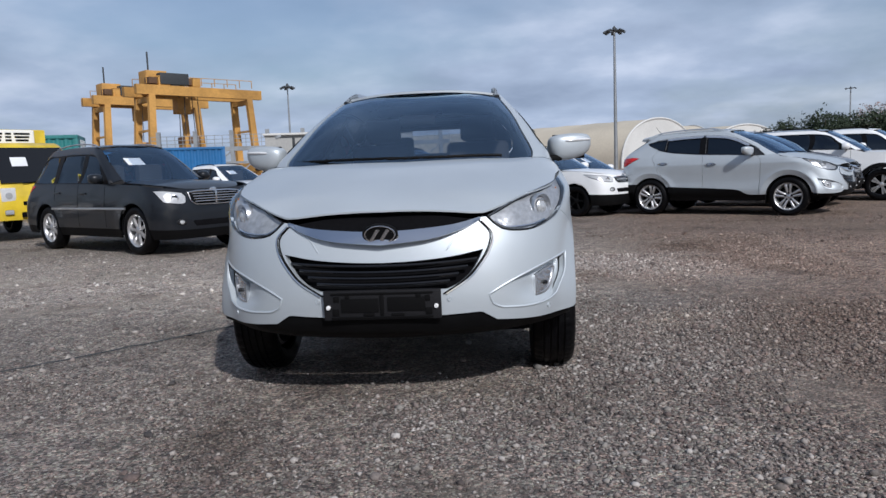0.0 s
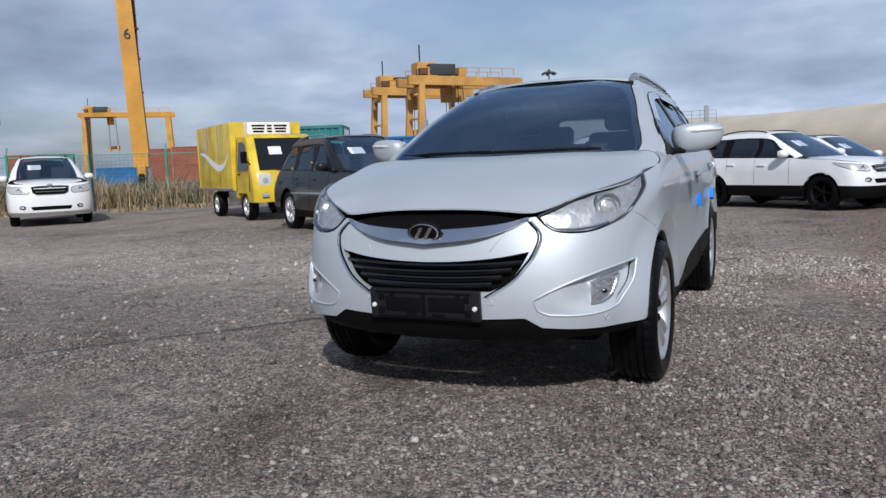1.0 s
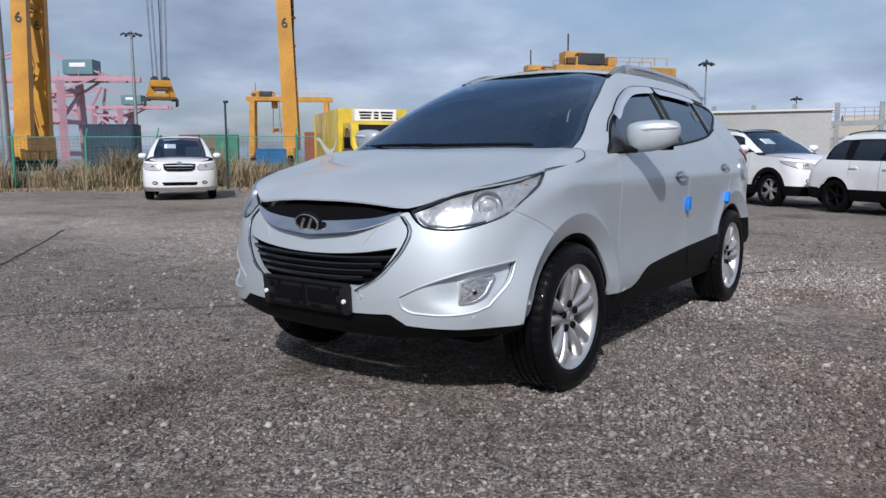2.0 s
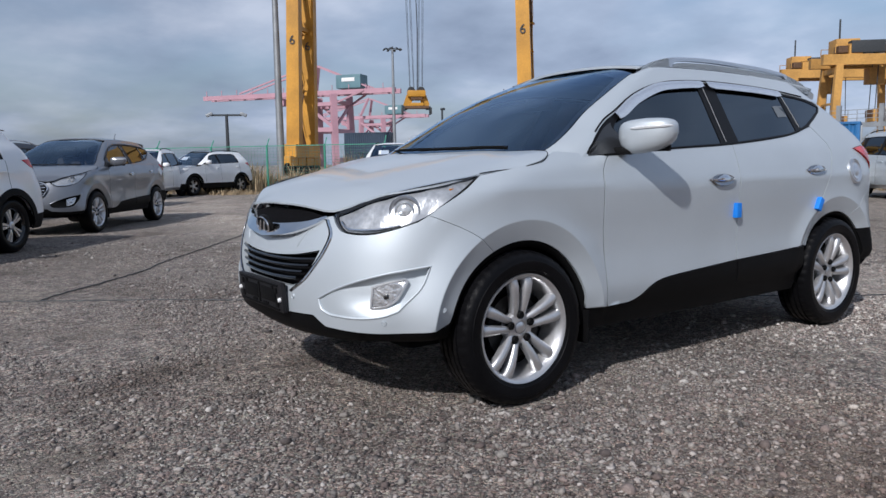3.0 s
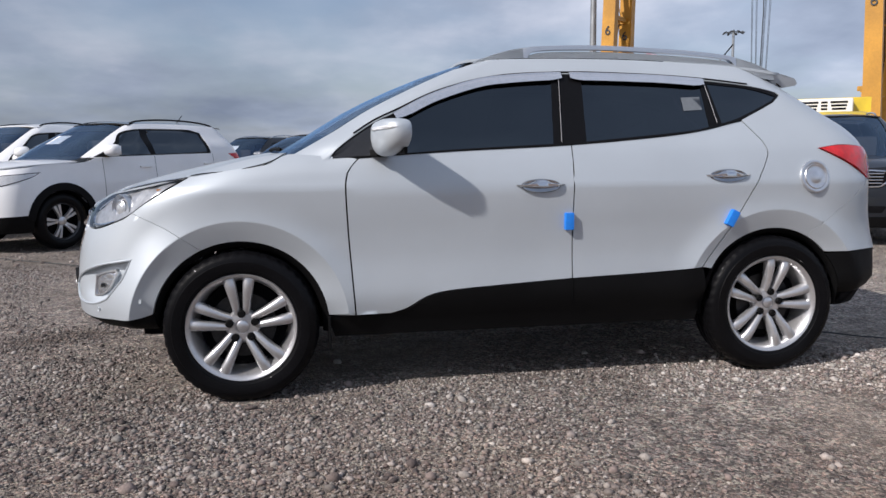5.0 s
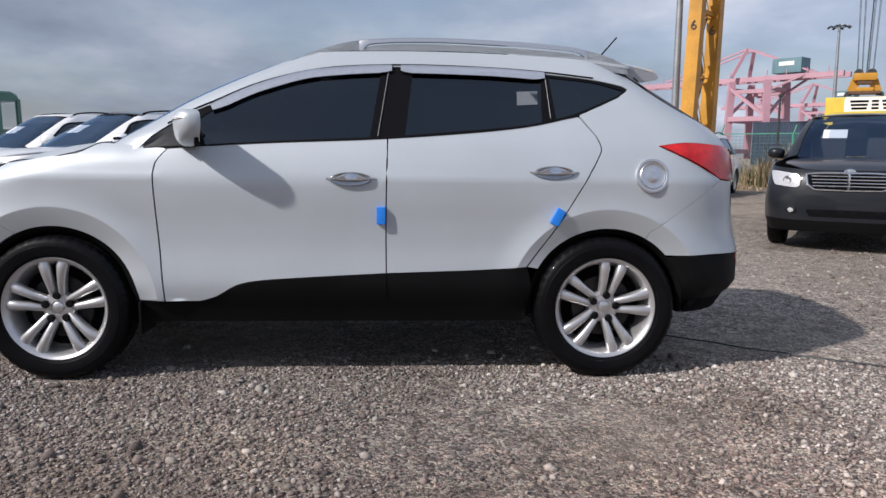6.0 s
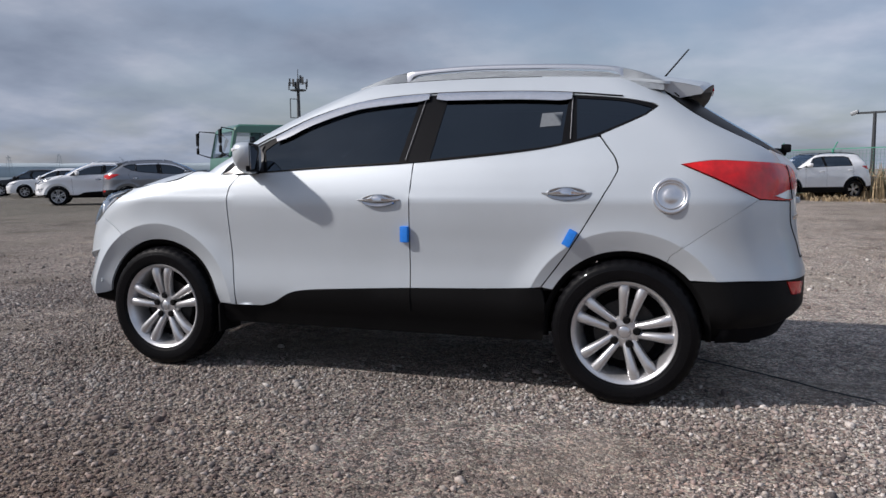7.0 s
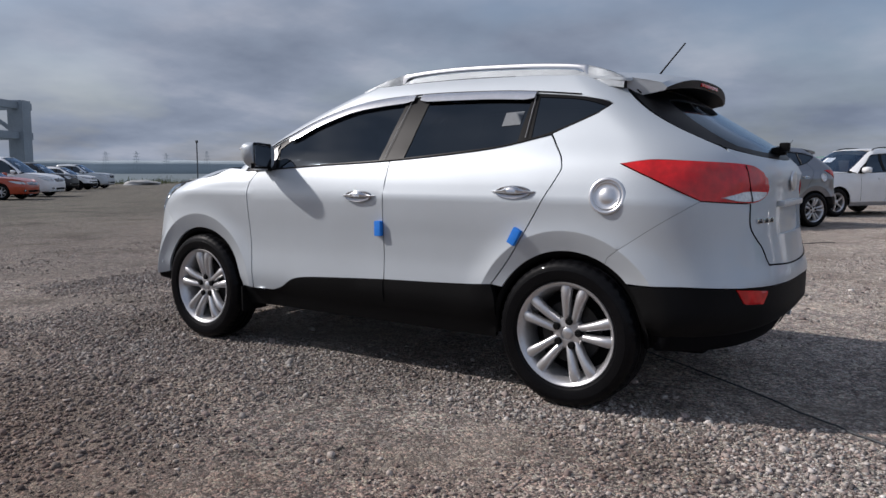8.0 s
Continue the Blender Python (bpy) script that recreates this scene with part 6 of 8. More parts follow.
    for sx in (1, -1):
        a, b, c = skin_panel(lo, hl, (), .06, .002, .02, .002), skin_panel(lo, inset(hl, .012), (), .06, .007, .01, 0), (lo.at(lo.front((x0 + x1) / 2, (z0 + z1) / 2), (z0 + z1) / 2, .004) * np.array([sx, 1, 1]))
        if sx < 0:
            a, b = flip(*a), flip(*b)
        q = link_mesh("headlight", *a, GLOSS, car, "clear headlight")
        link_mesh("lens", *b, CLEARLENS, q, "clear lens")
        r = part("lamp_ring", bm_of(*lathe_mesh([(.055, .02), (.055, -.006), (.045, -.010), (.040, .0), (.0005, .002)], 20, "y")), CHROME, q)
        r.matrix_local = pose(*c, 0, 0, sx * 25)
        tl_ = loop_of(lo, [[(R, .60 * W, tail[1]), (R, .60 * W, tail[0])], [(R, .66 * W, tail[0] - .01), (R, .86 * W, tail[0] + .03)], [(S, yR - .44, tail[0] + .07), (S, yR - .60, tail[1] - .01)], [(R, .86 * W, tail[1] + .01), (R, .60 * W, tail[1])]], .05) if tail[1] <= belt[1] else loop_of(up, [[(R, .70 * W, tail[1]), (R, .70 * W, tail[0])], [(R, .72 * W, tail[0]), (R, .90 * W, tail[0] + .02)], [(S, yR - .28, tail[0] + .08), (S, yR - .36, tail[1] - .05)], [(R, .80 * W, tail[1]), (R, .70 * W, tail[1])]], .05)
        t = skin_panel(lo if tail[1] <= belt[1] else up, tl_, (), .06, .006, .03, 0)
        if sx < 0:
            t = flip(*t)
        link_mesh("tail_light", *t, REDLENS, car, "red tail light")
        fx, fz = .66 * W, clad + .10
        p = lo.at(lo.front(fx, fz), fz, .002) * np.array([sx, 1, 1])
        fg = part("fog_lamp", bm_of(*lathe_mesh([(.058, .02), (.058, -.004), (.042, -.008), (.036, .004), (.0005, .004)], 18, "y")), GLOSS, car, "round fog lamp")
        fg.matrix_local = pose(*p, 0, 0, sx * 24) @ Matrix.Diagonal((1.25, 1, .8, 1))
        part("fog_lens", bm_of(*lathe_mesh([(.034, .002), (.0005, -.004)], 18, "y")), CLEARLENS, fg)
        # mirror and handles
        bm = bmesh.new()
        bmesh.ops.create_uvsphere(bm, u_segments=14, v_segments=10, radius=1)
        for v in bm.verts:
            v.co = (math.copysign(abs(v.co.x) ** .7, v.co.x) * .115, min(v.co.y, .3) * .12, math.copysign(abs(v.co.z) ** .75, v.co.z) * .082)
        mc = part("mirror", bm, paint_mat, car, "", 40)
        mc.matrix_local = pose(sx * (W * .955 + .10), cowl + .22, belt[0] + .10, 0, 0, sx * 8)
        part("mirror_foot", box_bm((.12, .07, .05), (-sx * .11, 0, -.06), .015), BLACK, mc)
        part("mirror_glass", box_bm((.19, .006, .12), (0, .042, 0), .002), CHROME, mc)
        for yy in (panes[0][1] - .14, panes[1][1] - .10):
            zz = float(bz(yy)) - .15
            h = part("door_handle", box_bm((.03, .19, .03), (0, 0, 0), .010), paint_mat, car)
            h.matrix_local = pose(sx * (float(lo.at(lo.side(yy, zz), zz)[0]) + .010), yy, zz)
        for yy in (cowl + .12, panes[0][1] + .04, panes[1][1] + .02):
            zs = np.linspace(clad + .02, float(bz(yy)) - .01, 8)
            if yy > ax - ar:
                zs = np.linspace(max(clad, wheel_r + ar + .02), float(bz(yy)) - .01, 6)
            q = [lo.at(lo.side(yy, z), z, .0005) * np.array([sx, 1, 1]) for z in zs]
            part("door_joint", bm_of(*tube_mesh(q, .003, 4)), DARK, car)
        if arches:
            for yc in (-ax, ax):
                at_ = skin_panel(lo, loop_of(lo, [arc_pts(yc, wheel_r, ar + .088, 172, 8, 16), arc_pts(yc, wheel_r, ar - .004, 4, 176, 16)], .05), (), .05, .008, .022, 0)
                link_mesh("arch_trim", *(at_ if sx > 0 else flip(*at_)), BLACK, car, "black wheel-arch trim")
        for yc in (-ax, ax):
            verts, faces = [], []
            for i in range(15):
                a = radians(-8 + 196 * i / 14)
                y, z = yc + (ar - .002) * math.cos(a), wheel_r + (ar - .002) * math.sin(a)
                verts += [(sx * (W * .985 - .02), y, z), (sx * .5, y, z)]
            part("arch_liner", bm_of(verts, [(2 * i, 2 * i + 1, 2 * i + 3, 2 * i + 2) for i in range(14)]), DARK, car)
            road_wheel(car, pose(sx * (W - .125), yc, wheel_r, 17 * sx, 0, 0 if sx > 0 else 180), wheel_r, style)
        if rails:
            q = [(sx * (float(up.w(float(ze(y)))) - .05), y, float(ze(y)) + .012 + .05 * math.sin(min(1, max(0, (y - st - .2) / (rt - st - .35))) * math.pi) ** .5) for y in np.linspace(st + .2, rt - .15, 16)]
            part("roof_rail", bm_of(*tube_mesh(q, .014, 6)), BLACK if paint_mat is WHITE else SATIN, car, "roof rail")
    gz0, gz1 = z0 - .01, hf - .035
    gw = x0 - .04
    gl = half_loop(lo, [[(F, 0, gz1), (F, gw * .6, gz1), (F, gw, gz1 - .015)], [(F, gw - .02, gz0 + .05), (F, gw - .09, gz0)], [(F, gw - .12, gz0 - .005), (F, 0, gz0 - .01)]], .06)
    link_mesh("grille", *skin_panel(lo, gl, (), .08, .003, .01, 0), DARK, car, "black grille")
    rim = [lifted(lo, np.array([p]), .007)[0] for p in gl]
    part("grille_rim", bm_of(*tube_mesh(rim, .013 if grille == "bars" and hf > .94 else .010, 6, True)), CHROME, car, "chrome grille frame")
    for i in range(4 if grille == "bars" else 2):
        z = gz0 + (gz1 - gz0) * (i + 1) / (5 if grille == "bars" else 3)
        hw = gw - .05 - .03 * (1 - i / 4)
        q = [lo.at(lo.front(abs(x), z), z, .012) * np.array([1 if x >= 0 else -1, 1, 1]) for x in np.linspace(-hw, hw, 11)]
        part("grille_bar", bm_of(*tube_mesh(q, .007, 6)), CHROME, car)
    if grille == "bars":
        part("grille_post", box_bm((.03, .02, gz1 - gz0), (0, float(lo.f((gz0 + gz1) / 2)) - .012, (gz0 + gz1) / 2), .006), CHROME, car)
    il = half_loop(lo, [[(F, 0, clad + .12), (F, .42, clad + .115)], [(F, .44, clad + .10), (F, .40, clad + .035)], [(F, .38, clad + .03), (F, 0, clad + .03)]], .06)
    link_mesh("intake", *skin_panel(lo, il, (), .08, .003, .01, 0), DARK, car, "black air intake")
    part("front_emblem", bm_of(*lathe_mesh([(.0005, -.012), (.04, -.010), (.05, .0)], 20, "y")), CHROME, car, "plain chrome oval").matrix_local = pose(0, float(lo.f(gz1 + .02)) - .004, gz1 + .018) @ Matrix.Diagonal((1.3, 1, .8, 1))
    if paper:
        zc = hr + (H - hr) * .55
        ps = half_loop(up, [[(F, 0, zc + .06), (F, .15, zc + .06)], [(F, .15, zc - .06), (F, 0, zc - .06)]], .06)
        v, f = skin_panel(up, ps, (), .08, -.012, 0, 0)
        o = link_mesh("paper_sheet", [(x - .26, y, z) for x, y, z in v], f, PAPER, car, "white paper sheet behind the windscreen")
    return car


def repaint_one(o, mat):
    for s in o.material_slots:
        s.link = "OBJECT"
        s.material = mat


def repaint(car, mat, old):
    for o in car.children_recursive:
        for s in o.material_slots:
            if s.material == old:
                s.link = "OBJECT"
                s.material = mat


def parked(x, y, heading):
    return pose(x, y, 0, 0, 0, heading + 90)


SURVEYED = main_car()


def same_model(x, y, heading, mat, label):
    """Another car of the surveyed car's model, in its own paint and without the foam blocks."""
    c = copy_thing(SURVEYED, parked(x, y, heading))
    for o in list(c.children_recursive):
        if o.name.split(".")[0] in ("door_block", "steering_wheel", "parking_sensor", "window_sticker"):
            bpy.data.objects.remove(o)
    if mat is not SILVER:
        repaint(c, mat, SILVER)
    return tagged(c, label, "car", "parked cars")


same_model(5.14, 9.95, -35.5, SILVER, "silver compact crossover with dark windows beside a white car")
gray = same_model(-12.0, -1.0, -35, GRAPHITE, "grey metallic compact crossover with chrome grille on the gravel")
for o in list(gray.children_recursive):
    if o.name.split(".")[0] in ("rain_visor", "roof_rail"):
        bpy.data.objects.remove(o)
for o in gray.children_recursive:
    kind_ = o.name.split(".")[0]
    if kind_ == "fog_lamp_pocket":
        repaint_one(o, BLACK)
for o in list(gray.children_recursive):
    if o.name.split(".")[0] in ("grille_wing", "upper_grille", "grille_surround", "surround_groove", "panel_crease", "grille_slat"):
        bpy.data.objects.remove(o)
hex_grille = half_loop(LOWER, [[(F, 0, .874), (F, .30, .868), (F, .395, .846)], [(F, .395, .846), (F, .452, .772), (F, .405, .668)], [(F, .405, .668), (F, .30, .640), (F, 0, .632)]])
face_ = link_mesh("barred_grille", *skin_panel(LOWER, hex_grille, (), .05, .012, .02, 0.0), DARK, gray, "six-sided grille with chrome bars")
part("grille_frame", bm_of(*tube_mesh([lifted(LOWER, np.array([p]), .016)[0] for p in hex_grille], .012, 6, True)), CHROME, face_, "chrome frame")
for z, hw in ((.828, .395), (.782, .425), (.735, .415), (.690, .395)):
    q = [LOWER.at(LOWER.front(abs(x), z), z, .020) * np.array([1 if x >= 0 else -1, 1, 1]) for x in np.linspace(-hw, hw, 21)]
    part("chrome_bar", bm_of(*tube_mesh(q, .012, 6)), CHROME, face_)
same_model(-18.95, -20.6, -50, WHITE, "white compact crossover parked at the yard's edge")
same_model(-18.1, -16.6, 130, GRAPHITE, "grey compact crossover seen from behind")

offroader = estate("offroad_car", "black large off-road car with chrome grille and silver side strips", parked(-5.48, 6.48, -33) @ Matrix.Scale(.955, 4), NIGHT, W=.935, wb=2.82, fo=.84, ro=1.02, H=1.745, belt=(1.10, 1.15), hf=.985, hr=1.15, cowl=-.70, st=-.02, rt=1.75, rb=2.15,
                nf=3.3, nr=4, clad=.40, panes=((-.40, .25), (.33, 1.08), (1.20, 1.95)), wheel_r=.38, style="seven", lamp=(.50, .84, .77, .955), sweep=(.30, .36), tail=(.95, 1.12), header_drop=.12)
for sx in (1, -1):
    part("side_strip", box_bm((.02, 2.4, .035), (sx * .94, 0, .72), .008), SATIN, offroader, "silver side strip")
family_car = estate("suv", "white family off-roader with black grille facing the yard by the fence", parked(-16.3, 8.46, -35.7), WHITE, W=.925, wb=2.69, fo=.92, ro=.91, H=1.69, hf=.985, hr=1.13, lamp=(.44, .86, .77, .945), grille="two", clad=.36, clad_mat=SATIN, style="five", panes=((-.42, .22), (.30, 1.02), (1.12, 1.60)))
sport = estate("suv", "white compact off-roader with black arches and sills beside a grey car", parked(-7.345, -4.035, -38.0), WHITE, W=.925, wb=2.64, fo=.88, ro=.90, H=1.65, belt=(1.15, 1.235), hf=.98, hr=1.14, cowl=-.82, st=-.16, rt=1.74, rb=2.02, arches=True, clad=.46, style="twin", panes=((-.45, .12), (.20, 1.26)), lamp=(.47, .85, .80, .93), tail=(1.05, 1.22), header_drop=.075)
part("antenna", bm_of(*tube_mesh([(0, 1.35, 1.67), (0, 1.40, 1.72), (0, 1.50, 1.83)], .006, 5)), BLACK, sport, "short roof antenna")
for o in sport.children:
    if o.name.split(".")[0] == "roof":
        o.data.materials[0] = GLOSS
old = estate("suv", "white older compact off-roader with black wheels and black sills", parked(1.54, 11.36, -36) @ Matrix.Scale(.91, 4), WHITE, W=.90, wb=2.63, fo=.83, ro=.89, H=1.62, belt=(1.05, 1.11), hf=.91, hr=1.08, cowl=-.72, st=.0, rt=1.50, rb=1.95, nf=3.3, nr=3.8, clad=.50, style="black", panes=((-.42, .20), (.28, .95), (1.12, 1.62)), lamp=(.50, .83, .76, .90))


def again(src, x, y, heading, mat, label, old_mat=WHITE, size=1.0):
    c = copy_thing(src, parked(x, y, heading) @ Matrix.Scale(size, 4))
    if mat is not old_mat:
        repaint(c, mat, old_mat)
    return tagged(c, label, "car", "parked cars")


again(old, 2.45, 13.2, -35, WHITE, "white older off-roader with a paper in its windscreen", size=.93)
same_model(6.25, 12.05, -35.5, GRAPHITE, "dark grey compact crossover between two pale cars")
again(sport, 8.4, 13.4, -34, WHITE, "white compact off-roader with black arches in the far row")
again(family_car, 10.6, 15.4, -34, WHITE, "white family off-roader in the far row")
again(old, 13.2, 17.4, -34, WHITE, "white older off-roader at the row's end")
again(sport, -1.9, 14.1, -35, WHITE, "white compact off-roader seen from its tail")
again(family_car, -5.2, 17.2, -35, SILVER, "silver off-roader behind a white one")
again(old, -8.0, 17.6, -35, WHITE, "white older off-roader behind the black one")
again(sport, -26.3, 5.6, -60, WHITE, "white compact off-roader near the green fence")
again(family_car, -24.3, 3.0, -35, WHITE, "white family off-roader near the green fence")
again(family_car, -18.4, .45, -35, WHITE, "white family off-roader behind the grey car")
again(offroader, -15.3, -2.6, -35, NIGHT, "black off-road car behind a white one", NIGHT)
again(family_car, -9.0, -5.9, -36, WHITE, "white family off-roader beside one with black arches")
sedan = estate("saloon", "white saloon in the far row", parked(-14.2, -37.6, 128), WHITE, W=.91, wb=2.78, fo=.92, ro=1.10, H=1.47, belt=(.945, 1.02), hf=.74, hr=.96, cowl=-.85, st=-.05, rt=1.30, rb=2.15, clad=.28, clad_mat=WHITE, wheel_r=.33, style="seven", panes=((-.45, .18), (.26, .92), (1.0, 1.45)), lamp=(.50, .84, .62, .74), tail=(.80, .96), rails=False, header_drop=.075)
again(sedan, -26.2, -30.2, -50, WHITE, "white saloon at the yard's edge")
again(sedan, -28.5, -34.5, -50, NIGHT, "black saloon behind a white one")
again(sedan, -10.4, -30.6, 128, RED, "orange-red saloon in the far row")
mpv = estate("van", "white long people carrier in the far row", parked(-13.1, -33.8, 128), WHITE, W=.96, wb=3.0, fo=.95, ro=1.15, H=1.82, belt=(1.05, 1.10), hf=.86, hr=1.12, cowl=-1.0, st=-.25, rt=2.2, rb=2.55, clad=.30, clad_mat=WHITE, style="five", panes=((-.7, .1), (.2, 1.1), (1.25, 2.3)), lamp=(.52, .88, .72, .86), rails=False)
again(offroader, -18.6, -41.8, 128, NIGHT, "black off-road car in the far row", NIGHT)
again(old, -22.0, -45.2, 128, WHITE, "white off-roader in the far row")
again(family_car, -25.0, -48.6, 128, SILVER, "silver off-roader at the far row's end")


def tube(name, path, r, mat, parent, label="", sides=8):
    return part(name, bm_of(*tube_mesh(path, r, sides)), mat, parent, label)


def beam(a, b, w, h=None, bm=None):
    """A square bar from a to b."""
    a, b = Vector(a), Vector(b)
    d = b - a
    q = d.to_track_quat("Y", "Z").to_matrix().to_4x4()
    return box_bm((w, d.length, h or w), (0, 0, 0), 0, bm, Matrix.Translation((a + b) / 2) @ q)


def bar(name, a, b, w, mat, parent, h=None, label=""):
    return part(name, beam(a, b, w, h), mat, parent, label, 30)


def yellow_truck(m):
    """A small refrigerated lorry: forward cab, box body, cooling unit, chassis."""
    t = thing("truck", m, "yellow small refrigerated lorry with a worn box body", "truck")
    # cab: built from side profiles that narrow towards the roof
    prof = [(-1.98, .42), (-2.02, .62), (-2.0, .95), (-1.93, 1.10), (-1.52, 1.88), (-1.40, 1.95), (-.62, 1.97), (-.58, 1.9), (-.58, .50), (-.75, .50), (-.80, .62), (-1.55, .62), (-1.62, .42)]
    verts, faces, n = [], [], len(prof)
    cols = (-.86, -.85, -.82, -.76, -.68, 0, .68, .76, .82, .85, .86)
    for x in cols:
        u = abs(x) / .86
        for y, z in prof:
            xx = x * (1 - .085 * smooth(1.1, 1.95, z) - .03 * smooth(.7, .42, z))
            yy = y + (.13 * u ** 9 if y < -1.35 else 0)
            verts.append((xx, yy, z - (.06 * u ** 9 if z > 1.8 else 0)))
    for c in range(len(cols) - 1):
        for i in range(n):
            faces.append((c * n + i, c * n + (i + 1) % n, (c + 1) * n + (i + 1) % n, (c + 1) * n + i))
    bm = bm_of(verts, faces + [tuple(range(n)), tuple(range((len(cols) - 1) * n, len(cols) * n))])
    cab = part("cab", bm, YELLOW, t, "yellow cab", 30)

    def cab_face(nm, pts, mat, lab, par):
        return part(nm, bm_of(pts, [tuple(range(len(pts)))]), mat, par, lab)

    cab_face("windscreen", [(-.70, -1.925, 1.14), (.70, -1.925, 1.14), (.66, -1.56, 1.84), (-.66, -1.56, 1.84)], GLOSS, "dark windscreen", cab).location = (0, -.012, .006)
    for sx in (1, -1):
        pts = [(sx * .863, -1.62, 1.14), (sx * .863, -.84, 1.14), (sx * .796, -.84, 1.78), (sx * .796, -1.32, 1.78)]
        cab_face("side_window", pts, GLOSS, "dark side window", cab)
        tube("door_joint", [(sx * .858, -.74, .66), (sx * .860, -.74, 1.12), (sx * .792, -.74, 1.84)], .006, DARK, cab)
        tube("door_joint", [(sx * .858, -1.66, .66), (sx * .860, -1.68, 1.12)], .006, DARK, cab)
        lamp = part("headlight", box_bm((.27, .07, .27), (sx * .60, -1.965, .92), .035), LAMPSTRIP, cab, "clear headlight")
        part("lamp_bulb", bm_of(*lathe_mesh([(.0005, -2.0), (.06, -1.998), (.07, -1.985)], 16, "y")), CLEARLENS, lamp).matrix_local = pose(sx * .60, -.01, .90)
        part("fog_lamp", box_bm((.16, .04, .09), (sx * .62, -2.01, .58), .03), CLEARLENS, cab)
        tube("mirror_arm", [(sx * .82, -1.72, 1.25), (sx * .98, -1.80, 1.40)], .014, BLACK, cab)
        part("mirror", box_bm((.14, .06, .26), (sx * .99, -1.80, 1.42), .03), BLACK, cab, "black door mirror")
        part("door_handle", box_bm((.02, .14, .03), (sx * .848, -.90, 1.05), .008), BLACK, cab)
    part("grille", box_bm((.70, .03, .08), (0, -2.005, .74), .02), DARK, cab, "dark grille slot")
    part("bumper_slot", box_bm((.80, .03, .10), (0, -2.02, .52), .02), DARK, cab)
    for x in (-.3, .25):
        tube("wiper", [(x, -1.95, 1.13), (x + .35, -1.93, 1.17)], .010, BLACK, cab)
    part("paper_sheet", box_bm((.30, .006, .20), (0, 0, 0), .001), PAPER, cab, "white paper sheet").matrix_local = pose(-.25, -1.735, 1.56, -27, 0, 0)
    # box
    box = part("box_body", box_bm((1.74, 3.0, 1.62), (0, 1.02, 1.47), .035), YELLOW, t, "yellow insulated box with scuffed panels")
    for sx in (1, -1):
        for y in (-.45, 2.48):
            part("box_post", box_bm((.02, .05, 1.60), (sx * .868, y, 1.47), .006), YELLOW, box)
        for y in (.55, 1.5):
            part("panel_joint", box_bm((.006, .008, 1.50), (sx * .870, y, 1.47), .001), DARK, box)
        part("box_rail", box_bm((.03, 3.0, .06), (sx * .876, 1.02, .70), .008), SATIN, box, "metal rail")
        wave = bend([(2.25, 1.62), (1.75, 1.55), (1.2, 1.36), (.6, 1.22), (.1, 1.30), (-.30, 1.58)], .08)
        sv, sf = [], []
        for i, (y, z) in enumerate(wave):
            w_ = .075 * math.sin(math.pi * (i + .6) / len(wave)) + .012
            sv += [(sx * .8735, y, z - w_), (sx * .8735, y, z + w_)]
            if i:
                sf.append((2 * i - 2, 2 * i, 2 * i + 1, 2 * i - 1))
        part("swoosh", bm_of(sv, sf), WHITECAP, box, "faded white painted swoosh")
    unit = part("cooling_unit", box_bm((1.06, .30, .30), (0, -.62, 2.10), .05, segments=3), WHITECAP, t, "white cooling unit with dark slots")
    for i in range(3):
        for x, w in ((-.27, .26 + .03 * i), (0.0, .12), (.27, .26 + .03 * i)):
            part("slot", box_bm((w, .02, .042), (x, -.768, 2.035 + .068 * i), .010), DARK, unit)
    part("chassis", box_bm((.75, 4.3, .16), (0, .3, .52), .02), DARK, t, "dark chassis")
    for sx in (1, -1):
        for y in (-1.2, 1.2):
            road_wheel(t, pose(sx * .72, y, .32, 0, 0, 0 if sx > 0 else 180), .32, "five")
        part("mud_guard", box_bm((.24, .8, .03), (sx * .74, 1.2, .68), .01), BLACK, t)
    part("fuel_tank", box_bm((.35, .7, .34), (-.55, .1, .48), .06), SATIN, t, "steel fuel tank")
    return t


yellow_truck(parked(-10.3, 9.8, -33))


